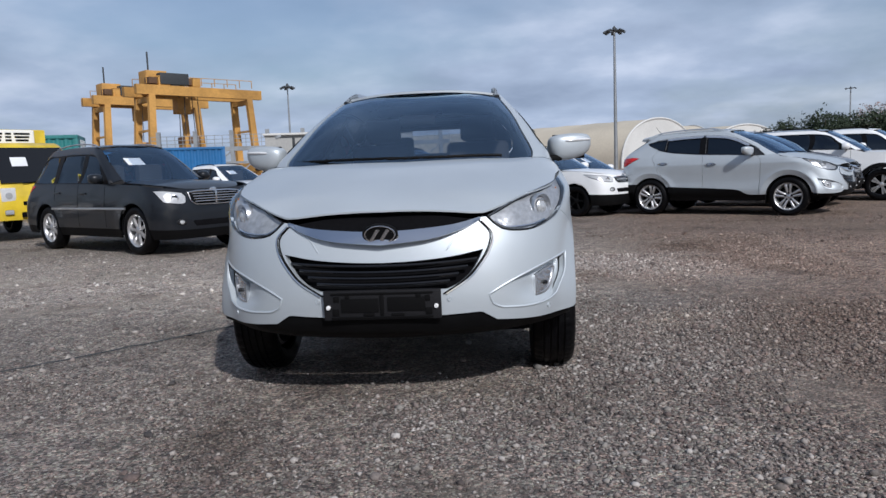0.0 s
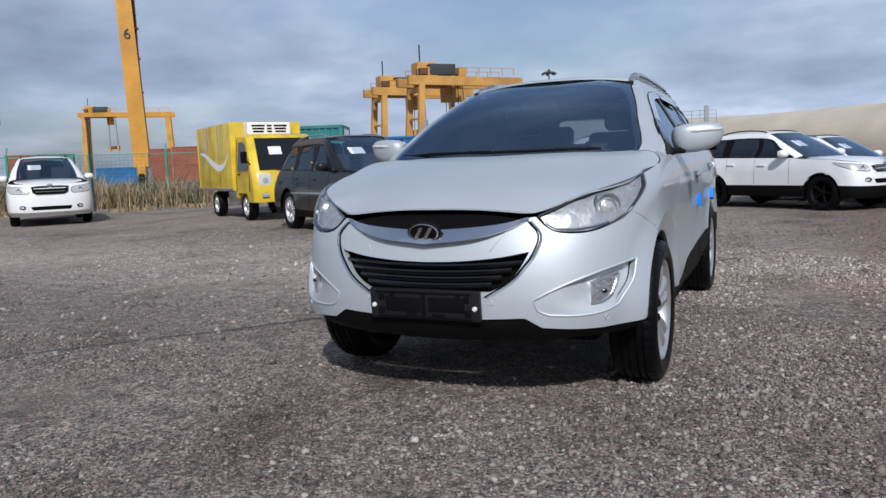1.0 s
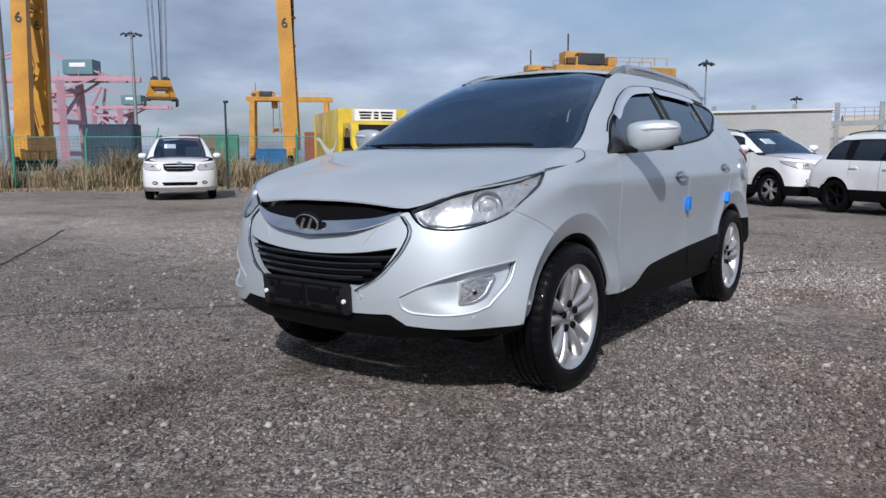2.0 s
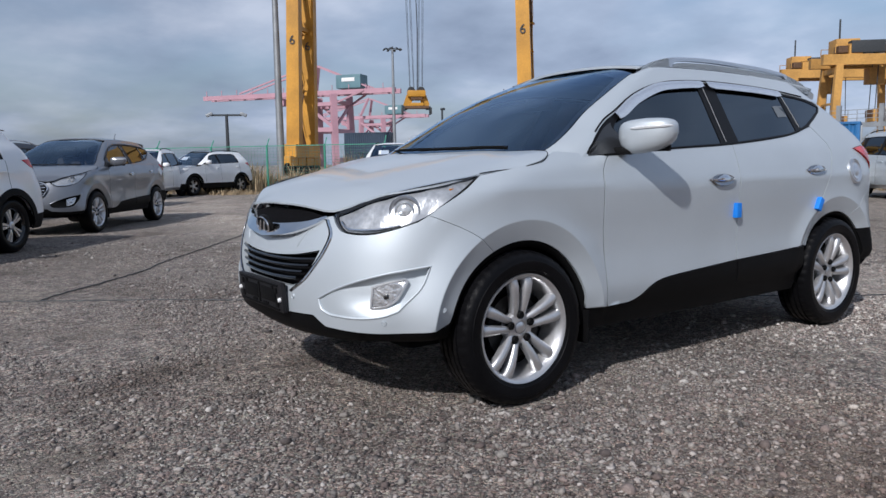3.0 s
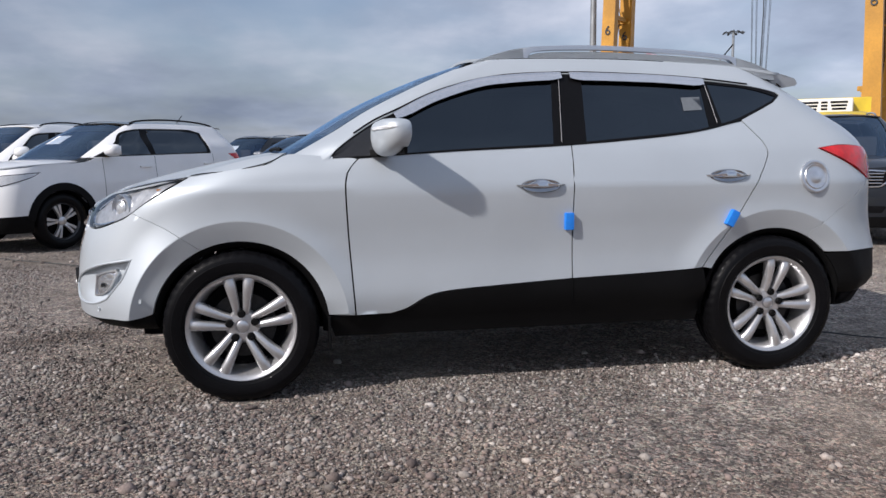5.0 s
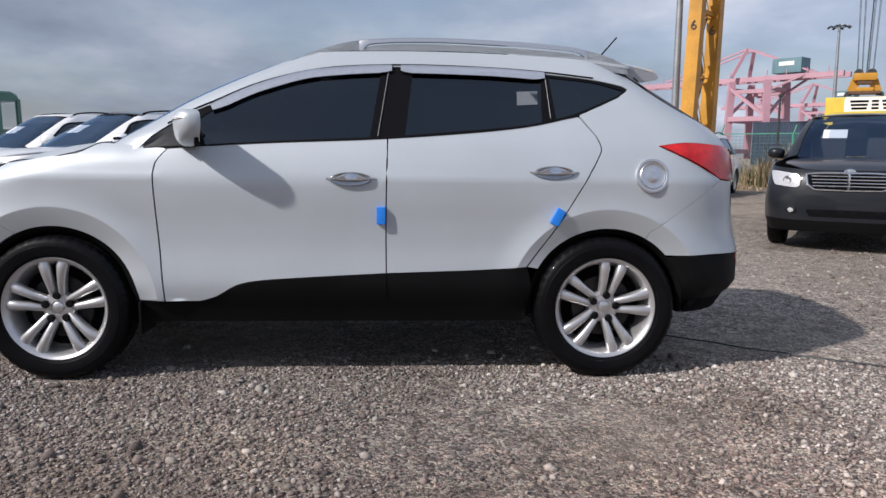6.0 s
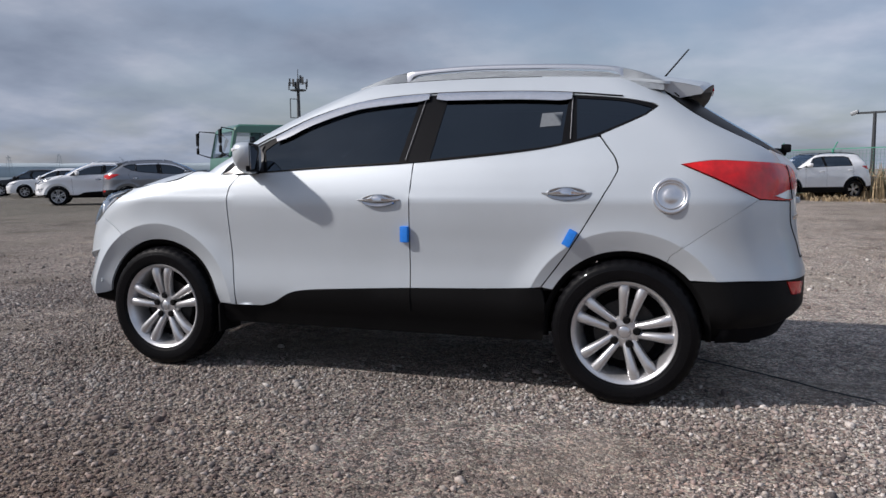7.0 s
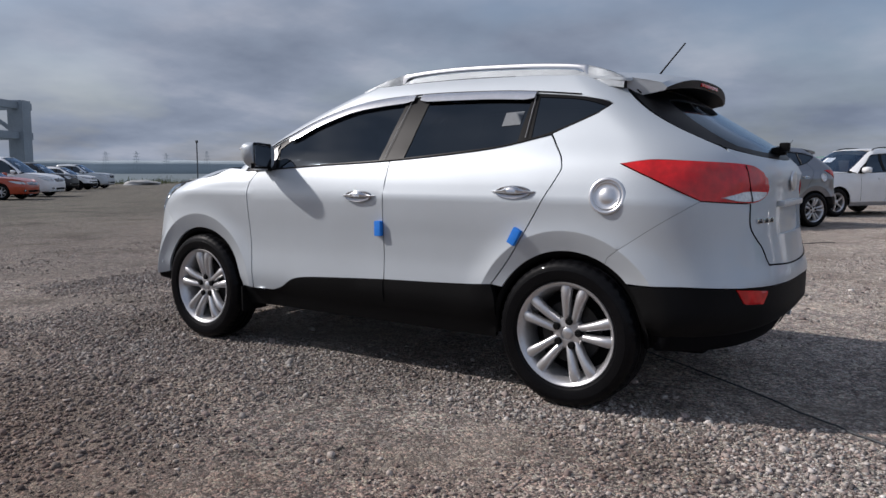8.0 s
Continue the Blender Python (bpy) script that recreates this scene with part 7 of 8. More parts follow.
def green_truck(m):
    """A forward-control lorry: a green cab of body, posts and roof with clear panes, seats within, above the parked cars."""
    t = thing("truck", m, "weathered green lorry with big mirrors behind the parked cars", "truck")

    def hull(nm, prof, mat, lab, par, wide, taper):
        verts, faces, n = [], [], len(prof)
        cols = (-wide, -wide + .05, wide - .05, wide)
        for x in cols:
            for y, z in prof:
                edge_ = abs(x) > wide - .02
                verts.append((x * (1 - taper * smooth(1.5, 2.5, z)), y + (.04 if edge_ and y < -2 else -.03 if edge_ and y > -1 else 0), z - (.04 if edge_ and z > 2.4 else 0)))
        for c in range(3):
            for i in range(n):
                faces.append((c * n + i, c * n + (i + 1) % n, (c + 1) * n + (i + 1) % n, (c + 1) * n + i))
        return part(nm, bm_of(verts, faces + [tuple(range(n)), tuple(range(3 * n, 4 * n))]), mat, par, lab, 30)

    cab = hull("cab", [(-2.9, .55), (-2.95, .9), (-2.92, 1.50), (-2.905, 1.58), (-.83, 1.58), (-.82, .75), (-1.2, .75), (-1.25, .95), (-2.35, .95), (-2.45, .55)], GREEN, "green cab", t, 1.05, .05)
    hull("cab_roof", [(-2.76, 2.30), (-2.72, 2.40), (-2.58, 2.49), (-1.05, 2.50), (-.90, 2.43), (-.84, 2.28), (-.88, 2.26), (-2.70, 2.26)], GREEN, "green cab roof", cab, 1.05, .05)
    for sx in (1, -1):
        for y0, y1, w in ((-2.86, -2.70, .10), (-1.66, -1.66, .13), (-1.34, -1.34, .10), (-.89, -.89, .12)):
            bar("cab_post", (sx * 1.0, y0, 1.55), (sx * .955, y1, 2.32), .08, GREEN, cab, w)
        for a, b, a1, b1 in ((-2.80, -1.72, -2.63, -1.72), (-1.29, -.95, -1.29, -.95)):
            pane = part("side_window", bm_of([(sx * 1.012, a, 1.58), (sx * 1.012, b, 1.58), (sx * .965, b1, 2.30), (sx * .965, a1, 2.30)], [(0, 1, 2, 3)]), LAMP_GLASS, cab, "clear side window")
            pane.visible_shadow = False
        part("door_panel", bm_of([(sx * 1.003, -1.60, 1.56), (sx * 1.003, -1.38, 1.56), (sx * .958, -1.38, 2.30), (sx * .958, -1.60, 2.30)], [(0, 1, 2, 3)]), GREEN, cab, "green panel behind the door")
        part("seat", box_bm((.52, .16, .72), (sx * .48, -1.80, 1.72), .06), SEAT, cab, "dark seat")
        part("head_rest", box_bm((.28, .10, .18), (sx * .48, -1.78, 2.14), .04), SEAT, cab)
        tube("door_joint", [(sx * 1.055, -1.62, .96), (sx * 1.055, -1.62, 1.57)], .008, DARK, cab)
        tube("mirror_arm", [(sx * .98, -2.75, 2.34), (sx * 1.25, -3.15, 2.38), (sx * 1.28, -3.2, 1.72), (sx * 1.02, -2.88, 1.60)], .018, BLACK, cab, "black mirror bracket")
        part("mirror", box_bm((.20, .06, .38), (sx * 1.27, -3.2, 2.14), .04), BLACK, cab, "large black mirror")
        part("mirror", box_bm((.18, .06, .18), (sx * 1.27, -3.2, 1.80), .05), BLACK, cab, "round black mirror")
        part("headlight", box_bm((.30, .05, .18), (sx * .75, -2.95, .95), .04), CLEARLENS, cab, "headlight")
        for y in (-1.9, 1.7):
            road_wheel(t, pose(sx * .92, y, .47, 0, 0, 0 if sx > 0 else 180), .47, "five")
    front_pane = part("windscreen", bm_of([(-.93, -2.885, 1.58), (.93, -2.885, 1.58), (.89, -2.74, 2.31), (-.89, -2.74, 2.31)], [(0, 1, 2, 3)]), LAMP_GLASS, cab, "clear windscreen")
    front_pane.visible_shadow = False
    tube("wiper", [(-.3, -2.91, 1.60), (.35, -2.90, 1.68)], .012, BLACK, cab)
    back_pane = part("back_window", bm_of([(-.8, -.86, 1.66), (.8, -.86, 1.66), (.8, -.86, 2.24), (-.8, -.86, 2.24)], [(0, 1, 2, 3)]), LAMP_GLASS, cab, "clear back window")
    back_pane.visible_shadow = False
    part("dashboard", box_bm((1.8, .30, .20), (0, -2.70, 1.62), .06), BLACK, cab, "black dashboard")
    part("bumper", box_bm((2.1, .16, .30), (0, -2.95, .55), .05), BLACK, t, "black bumper")
    part("chassis", box_bm((.9, 6.2, .22), (0, .5, .80), .03), DARK, t, "dark chassis")
    bed = part("cargo_bed", box_bm((2.1, 4.3, .14), (0, 1.6, 1.05), .02), GREEN, t, "green cargo bed")
    for sx in (1, -1):
        part("side_board", box_bm((.05, 4.3, .42), (sx * 1.03, 1.6, 1.32), .012), GREEN, bed)
    part("tail_board", box_bm((2.1, .05, .42), (0, 3.72, 1.32), .012), GREEN, bed)


green_truck(parked(-16.0, -9.4, -40))


# ---- the port beyond the yard ----
CRANE = material("crane_yellow", (.60, .29, .03), .5, 0, .08, 6, 0, 0, .28, .35)
FADED = material("faded_crane_orange", (.56, .30, .075), .6, 0, .1, 4, 0, 0, .4, .25)
STEEL = material("galvanised_steel", (.34, .36, .38), .5, .6, .1, 12, 0, 0, .2, .8)
DARKSTEEL = material("dark_steel", (.05, .055, .06), .6, .3, .15, 8)
RUST = material("rusty_steel", (.16, .09, .05), .8, .2, .3, 9, .1, 0, .3, .6)
# faded red, greyed further: distance haze is put into the colour
PINK = material("faded_red_crane", (.50, .29, .35), .6, 0, .06, 2, 0, 0, .15, .1)
TEAL = material("teal_cabin", (.13, .24, .28), .6, 0, .05, 2, 0, 0, .2, .2)
FENCE = material("green_fence_paint", (.07, .30, .21), .55, 0, .12, 20, 0, 0, .25, 2)
MESHWIRE = material("green_wire", (.10, .26, .20), .6, .2, .1, 20)
CANVAS = material("tent_canvas", (.56, .50, .40), .8, 0, .05, 3, .05, 0, .16, .12)
CANVAS_END = material("pale_tent_canvas", (.66, .66, .64), .8, 0, .05, 3, .05, 0, .1, .2)
CONCRETE = material("pale_concrete", (.42, .42, .41), .85, 0, .08, 5, .05, 0, .2, .15)
GREYSTEEL = material("grey_crane", (.30, .34, .38), .6, .1, .06, 3, 0, 0, .15, .2)
WATER = material("sea_water", (.12, .15, .145), .35, 0, .15, .05, 0, 0, .2, .01)
# distance haze is put into this pale blue of shore and pylons
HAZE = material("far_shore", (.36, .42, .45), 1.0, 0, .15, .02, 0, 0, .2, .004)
BARK = material("bark", (.10, .075, .055), .9, 0, .25, 14, .3)
LEAF = material("dark_leaves", (.035, .055, .028), .75, 0, .35, 5, 0, 0, .3, .5)
BLOSSOM = material("pale_blossom", (.34, .27, .27), .8, 0, .25, 5)
DRYGRASS = material("dry_grass", (.36, .275, .165), .9, 0, .35, 8, 0, 0, .25, .6)
SCRUB = material("green_scrub", (.09, .11, .045), .9, 0, .35, 8)


def high_mast(x, y, z, heads=8, spread=1.1, r=.28):
    """A tall yard lamp: tapered pole, a ring of floodlights under a small cap."""
    t = thing("yard_lamp", pose(x, y, 0), "tall grey lamp mast with a ring of floodlights", "lamp", "yard lamps")
    part("pole", bm_of(*tube_mesh([(0, 0, 0), (0, 0, z * .5), (0, 0, z)], [r, r * .75, r * .5], 12)), STEEL, t)
    ring = part("lamp_ring", bm_of(*tube_mesh([(spread * .7 * math.cos(a), spread * .7 * math.sin(a), z - .25) for a in np.linspace(0, 2 * math.pi, 20, endpoint=False)], .09, 6, True)), DARKSTEEL, t, "dark ring")
    for i in range(heads):
        a = 2 * math.pi * i / heads
        o = part("floodlight", box_bm((.75, .5, .30), (0, 0, 0), .06), DARKSTEEL, ring)
        o.matrix_local = pose(spread * math.cos(a), spread * math.sin(a), z - .30, 0, 28, math.degrees(a))
        bar("arm", (0, 0, z - .1), (spread * math.cos(a), spread * math.sin(a), z - .2), .07, DARKSTEEL, ring)
    part("cap", bm_of(*tube_mesh([(0, 0, z - .2), (0, 0, z + .25), (0, 0, z + .5)], [.35, .25, .04], 10)), DARKSTEEL, t)
    return t


high_mast(-169.6, 102.0, 31.6, 8, 2.3, .55)
high_mast(17.5, 107.0, 20.3, 8, 1.25, .30)
high_mast(-37.0, 126.0, 16.8, 6, 1.0, .22)
high_mast(146.0, 320.0, 28.0, 6, 2.0, .45)
high_mast(-70.5, 27.6, 32.0, 8, 1.6, .42)
high_mast(-36.0, 196.0, 15.0, 6, 1.1, .25)


def street_lamp(x, y, z, rz=0):
    t = thing("street_lamp", pose(x, y, 0, 0, 0, rz), "dark twin-headed lamp post", "lamp", "lamp posts")
    part("post", bm_of(*tube_mesh([(0, 0, 0), (0, 0, z)], [.11, .07], 10)), DARKSTEEL, t)
    bar("cross_arm", (-.75, 0, z - .05), (.75, 0, z - .05), .09, DARKSTEEL, t)
    for sx in (1, -1):
        part("lamp_head", box_bm((.34, .22, .16), (0, 0, 0), .05), STEEL, t, "grey lamp head").matrix_local = pose(sx * .82, 0, z - .02, 0, sx * 22, 0)
    return t


street_lamp(-33.4, 9.2, 3.65, 65)
street_lamp(-10.8, 34.9, 3.2, 10)
single = thing("lamp_post", pose(-19.27, 12.39, 0), "thin dark lamp post", "lamp", "lamp posts")
part("post", bm_of(*tube_mesh([(0, 0, 0), (0, 0, 3.0)], [.045, .035], 8)), DARKSTEEL, single)
part("lamp_head", box_bm((.18, .10, .09), (.04, 0, 3.04), .03), DARKSTEEL, single)


def digit_six(parent, at, size, m):
    """The painted numeral on a crane leg."""
    c = bpy.data.curves.new("numeral", "FONT")
    c.body, c.size, c.extrude, c.align_x, c.align_y = "6", size, .01, "CENTER", "CENTER"
    ob = new("numeral", c)
    me = bpy.data.meshes.new_from_object(ob.evaluated_get(bpy.context.evaluated_depsgraph_get()))
    bpy.data.objects.remove(ob)
    me.materials.clear()
    me.materials.append(DARKSTEEL)
    o = new("numeral", me)
    o.parent = parent
    o.matrix_local = m
    o["label"] = "black painted numeral 6"


def yard_crane(a, b, top, width, depth, name_label, detail=True, trolley=.5, mat=None):
    """A portal crane on tyres: at each end a pair of legs joined by a sill, above them twin girders, a trolley, and a spreader on ropes."""
    mat = mat or CRANE
    ax_, bx_ = Vector((*a, 0)), Vector((*b, 0))
    mid = (ax_ + bx_) / 2
    along = (bx_ - ax_)
    half = along.length / 2
    rz = math.degrees(math.atan2(along.y, along.x))
    t = thing("port_crane", pose(mid.x, mid.y, 0, 0, 0, rz), name_label, "crane", "portal cranes")
    for sx in (-1, 1):
        x = sx * half
        side_frame_ = part("sill_beam", beam((x, -depth / 2 - 1.2, 2.5), (x, depth / 2 + 1.2, 2.5), width * .9, 1.3), mat, t, "", 30)
        for sy in (-1, 1):
            leg = part("leg", bm_of(*box_leg((x, sy * depth / 2, 2.9), (x - sx * .6, sy * depth / 2 * .86, top), width, width * .75)), mat, t, "tall orange-yellow leg", 30)
            for k in (-1, 1):
                part("bogie", box_bm((.7, 2.0, 1.0), (x, sy * depth / 2 + k * 1.1, 1.5), .1), mat, side_frame_)
                for q in (-.5, .5):
                    part("bogie_tyre", bm_of(*lathe_mesh([(.25, .25), (.62, .25), (.7, .15), (.7, -.15), (.62, -.25), (.25, -.25)], 20)), RUBBER, side_frame_).matrix_local = pose(x, sy * depth / 2 + k * 1.1 + q * 1.3, .7)
            if detail:
                for z in (13.35,):
                    face = Vector((x, sy * depth / 2, z))
                    k = (z - 2.9) / (top - 2.9)
                    lx, ly = x - sx * .6 * k, sy * depth / 2 * (1 - .14 * k)
                    m = pose(lx, ly - width * .5 * (1 - .0) * .75 - .05, z, 90, 0, 0)
                    digit_six(leg, None, 1.25, m)
        bar("upper_tie", (x - sx * .6, -depth * .43, top - .6), (x - sx * .6, depth * .43, top - .6), width * .7, mat, t)
        bar("mid_tie", (x - sx * .3, -depth * .46, top * .62), (x - sx * .3, depth * .46, top * .62), width * .3, mat, t)
        if detail:
            # stair tower between the legs
            n = 7
            for i in range(n):
                z0, z1 = 3 + (top - 4) * i / n, 3 + (top - 4) * (i + 1) / n
                y0, y1 = (-depth * .16, depth * .16) if i % 2 else (depth * .16, -depth * .16)
                xx = x - sx * .35 + .5 * sx
                st_ = bar("stair", (xx, y0, z0), (xx, y1, z1), .55, RUST, t, .10, "rusty stair flight")
                bar("handrail", (xx + .3, y0, z0 + .9), (xx + .3, y1, z1 + .9), .06, mat, st_)
                part("landing", box_bm((.9, 1.0, .08), (xx, y1, z1), 0), mat, st_)
    for sy in (-1, 1):
        bar("girder", (-half - 1.5, sy * depth * .40, top + .7), (half + 1.5, sy * depth * .40, top + .5), .9, mat, t, 1.35 if not detail else 1.7, "long box girder")
        for i in range(9):
            x = -half + 2 * half * i / 8
            bar("rail_post", (x, sy * depth * .45, top + 1.5), (x, sy * depth * .45, top + 2.6), .09, mat, t)
        bar("walk_rail", (-half, sy * depth * .45, top + 2.6), (half, sy * depth * .45, top + 2.6), .08, mat, t)
    tx = -half + 2 * half * trolley
    tr = part("trolley", box_bm((4.2, depth * .95, 1.6), (tx, 0, top + 2.3), .1), DARKSTEEL if not detail else mat, t, "trolley with machinery")
    part("machine_house", box_bm((3.0, 2.6, 2.2), (-half + 2.0, 0, top + 2.4), .1), mat, t)
    part("cabin", box_bm((2.0, 1.8, 2.2), (tx + 2.4, depth * .2, top - 1.2), .15), mat, tr, "driver's cabin")
    if not detail:
        # hoist block on its ropes, machinery and stairs
        hb = part("hoist_block", box_bm((3.2, 2.2, 1.0), (tx + 3.0, 0, top * .52), .2), RUST, tr, "rusty hoist block")
        for k in (-1.2, 1.2):
            part("hoist_arm", box_bm((.5, 2.4, 1.6), (tx + 3.0 + k, 0, top * .52 - .3), .1), mat, hb)
            for j in (-.9, .9):
                bar("hoist_rope", (tx + 3.0 + k, j, top * .52), (tx + 3.0 + k * .8, j, top + 1.0), .09, DARKSTEEL, hb)
        for i in range(5):
            part("machine_box", box_bm((1.2 + .5 * (i % 2), 1.6, .9 + .4 * (i % 3)), (-half + 1.0 + 1.6 * i, -depth * .30, top + 2.0), .08), (RUST, mat, DARKSTEEL)[i % 3], t)
        bar("mast_pole", (-half + 1.4, 0, top + 2.0), (-half + 1.4, 0, top + 6.2), .18, DARKSTEEL, t)
    return t


def box_leg(a, b, w, d):
    """A square leg that narrows slightly towards its top."""
    verts = []
    for p, k in ((a, 1.0), (b, .9)):
        for sx, sy in ((-1, -1), (1, -1), (1, 1), (-1, 1)):
            verts.append((p[0] + sx * w * k / 2, p[1] + sy * d * k / 2, p[2]))
    return verts, [(3, 2, 1, 0), (4, 5, 6, 7), (0, 1, 5, 4), (1, 2, 6, 5), (2, 3, 7, 6), (3, 0, 4, 7)]


yard_crane((-68.7, 29.3), (-52.1, 45.7), 24.0, 1.35, 4.6, "orange-yellow portal crane with numbered legs behind the fence", True, .45)
yard_crane((-50.0, 97.2), (-39.2, 109.4), 13.0, 1.0, 5.4, "orange portal crane with rusted girders far off", False, .25, FADED)
yard_crane((-64.6, 111.9), (-53.8, 124.4), 13.5, 1.05, 5.8, "orange portal crane behind another", False, .3, FADED)
yard_crane((-199.0, 163.0), (-180.0, 180.0), 20.0, 1.8, 6.0, "small distant orange portal crane", False, .2)


def spreader(x, y, z, top):
    """The container grab that hangs from the crane: sheaves, yellow head block, orange waist, dark base frame with corner guides."""
    k = 2.75
    t = thing("spreader", pose(x, y, z, 0, 0, 62) @ Matrix.Scale(k, 4), "orange container spreader hanging on steel ropes", "spreader")
    part("head_block", box_bm((1.75, 1.1, .62), (0, 0, 1.42), .16), CRANE, t, "orange head block")
    part("head_brace", box_bm((1.1, .9, .34), (0, 0, .98), .05), RUST, t, "rusty brace below the head block")
    fr = part("spreader_frame", box_bm((2.3, 1.3, .24), (0, 0, .12), .04), RUST, t, "rusty base frame")
    part("frame_housing", box_bm((1.3, 1.0, .30), (0, 0, .40), .06), CRANE, fr, "orange drive housing")
    for sx in (1, -1):
        part("sheave", bm_of(*lathe_mesh([(.05, -.15), (.36, -.15), (.30, 0), (.36, .15), (.05, .15)], 20, "y")), DARKSTEEL, t, "dark sheave").matrix_local = pose(sx * .48, 0, 1.72)
        bar("head_strut", (sx * .62, 0, 1.18), (sx * .95, 0, .22), .20, CRANE, fr, .7)
        bar("telescope", (sx * .9, 0, .06), (sx * 1.36, 0, .06), .34, DARKSTEEL, fr)
        for sy in (1, -1):
            part("guide_arm", box_bm((.15, .15, .66), (sx * 1.36, sy * .55, -.24), .03), DARKSTEEL, fr, "dark corner guide")
            for o in (.22, .58):
                part("rope", bm_of(*tube_mesh([(sx * o, sy * .35, 1.75), (sx * (o + .55), sy * 1.1, (top - z) / k)], .020, 5)), DARKSTEEL, t, "steel rope")
    part("power_cable", bm_of(*tube_mesh([(.1, 0, 1.7), (.22, .1, (top - z) / k * .3), (.05, .2, (top - z) / k * .6), (.1, .1, (top - z) / k)], .045, 6)), DARKSTEEL, t, "black cable")


spreader(-163.8, 105.5, 15.4, 84.0)


def quay_crane(x, y, rz, rise):
    """A far ship-to-shore crane: portal legs, a lowered boom with stays, a machinery house."""
    t = thing("quay_crane", pose(x, y, 0, 0, 0, rz) @ Matrix.Diagonal((1, 1, rise, 1)), "faded pink ship-to-shore crane far off in haze", "crane")
    for sx in (-7.5, 7.5):
        for sy in (-8, 8):
            bar("leg", (sx, sy, 0), (sx * .9, sy * .9, 30), 2.3, PINK, t)
        bar("sill", (sx, -8, 3), (sx, 8, 3), 1.8, PINK, t)
        bar("cross_tie", (sx, -8, 15), (sx, 8, 15), 1.5, PINK, t)
        bar("upper_tie", (sx * .92, -7.3, 27), (sx * .92, 7.3, 27), 1.4, PINK, t)
        bar("diagonal", (sx, -7.8, 16), (sx * .92, 7.3, 26.5), .9, PINK, t)
    for sy in (-8, 8):
        bar("portal_beam", (-7.5, sy, 15.5), (7.5, sy, 15.5), 1.8, PINK, t)
        bar("brace", (-7.5, sy, 28), (7.5, sy, 16), 1.2, PINK, t)
        bar("head_beam", (-6.9, sy * .92, 26), (6.9, sy * .92, 26), 1.5, PINK, t)
        bar("rear_stay", (20, sy * .3, 32.5), (6.9, sy * .92, 26), .7, PINK, t)
        bar("boom_girder", (-55, sy * .35, 31), (31, sy * .35, 31), 1.2, PINK, t, 1.9, "long boom")
        bar("frame_leg", (-7.5, sy * .8, 32), (-4, sy * .3, 43), 1.2, PINK, t)
        bar("fore_stay", (-4, sy * .3, 43), (-38, sy * .3, 32.5), .6, PINK, t)
        bar("back_stay", (-4, sy * .3, 43), (20, sy * .3, 32.5), .6, PINK, t)
    for i in range(12):
        xx = -53 + i * 7.2
        bar("boom_tie", (xx, -3, 31), (xx, 3, 31), .8, PINK, t)
        bar("boom_rail", (xx, -3.6, 32), (xx, -3.6, 34), .25, PINK, t)
    house = part("machinery_house", box_bm((10.5, 7, 5.6), (11.5, 0, 35.3), .4), TEAL, t, "teal machinery house")
    part("house_sign", box_bm((5.5, .1, 1.5), (11.5, -3.56, 36.0), .02), WHITECAP, house, "unreadable white sign")
    part("trolley_cab", box_bm((4, 4, 3), (-20, 0, 28), .3), PINK, t)


quay_crane(-269.4, 131.3, 37, .94)
quay_crane(-378, 217.5, 37, .905)

# containers
CONT = {}
for nm, c in (("blue", (.02, .15, .38)), ("green", (.07, .25, .17)), ("rust", (.33, .10, .06)), ("navy", (.035, .06, .10)), ("grey", (.33, .34, .33)), ("teal", (.03, .22, .22))):
    CONT[nm] = material(nm + "_container_paint", c, .6, 0, .08, 6, 0, 0, .25, .5)


def container(x, y, z, rz, colour, length=12.2):
    """A corrugated freight container with corner castings and a door end."""
    t = thing("container", pose(x, y, z, 0, 0, rz), f"{colour} corrugated freight container", "container", "containers")
    mat, n = CONT[colour], int(length / .28)
    verts, faces = [], []
    for i in range(n * 4 + 1):
        xx = -length / 2 + .1 + (length - .2) * i / (n * 4)
        d = .04 if (i % 4) in (1, 2) else 0
        verts += [(xx, -1.2 + d, .12), (xx, -1.2 + d, 2.48), (xx, 1.2 - d, 2.48), (xx, 1.2 - d, .12)]
    for i in range(n * 4):
        for k in range(3):
            faces.append((i * 4 + k, i * 4 + k + 1, i * 4 + k + 5, i * 4 + k + 4))
    part("corrugated_shell", bm_of(verts, faces), mat, t, "", 20)
    for sx in (1, -1):
        part("end_frame", box_bm((.12, 2.44, 2.59), (sx * (length / 2 - .06), 0, 1.295), .02), mat, t)
        for k in (-.55, -.2, .2, .55):
            part("lock_bar", box_bm((.05, .05, 2.3), (sx * (length / 2 + .02), k, 1.3), .01), STEEL, t)
    for sy in (1, -1):
        part("bottom_rail", box_bm((length, .1, .15), (0, sy * 1.18, .08), .02), mat, t)
        part("top_rail", box_bm((length, .1, .12), (0, sy * 1.18, 2.53), .02), mat, t)
    return t


STACKS = [(-16.1, 29.8, "blue", 1, 24, 6.1), (-17.6, 22.2, "teal", 1, 24, 3.6), (-83.8, 45.7, "navy", 2, 45, 6.1), (-110.9, 77.5, "rust", 2, 45, 6.1), (-108.2, 80.2, "green", 2, 45, 6.1),
          (-95.5, 81.6, "blue", 1, 45, 6.1), (-90.0, 87.4, "blue", 1, 45, 6.1), (-86.3, 84.0, "rust", 2, 45, 6.1), (-79.4, 81.5, "rust", 2, 45, 6.1),]
for x, y, colour, count, rz, ln in STACKS:
    for i in range(count):
        box_ = container(x, y, 2.6 * i, rz, colour, ln)
        if colour == "teal":
            box_.scale = (1, 1, 1.13)


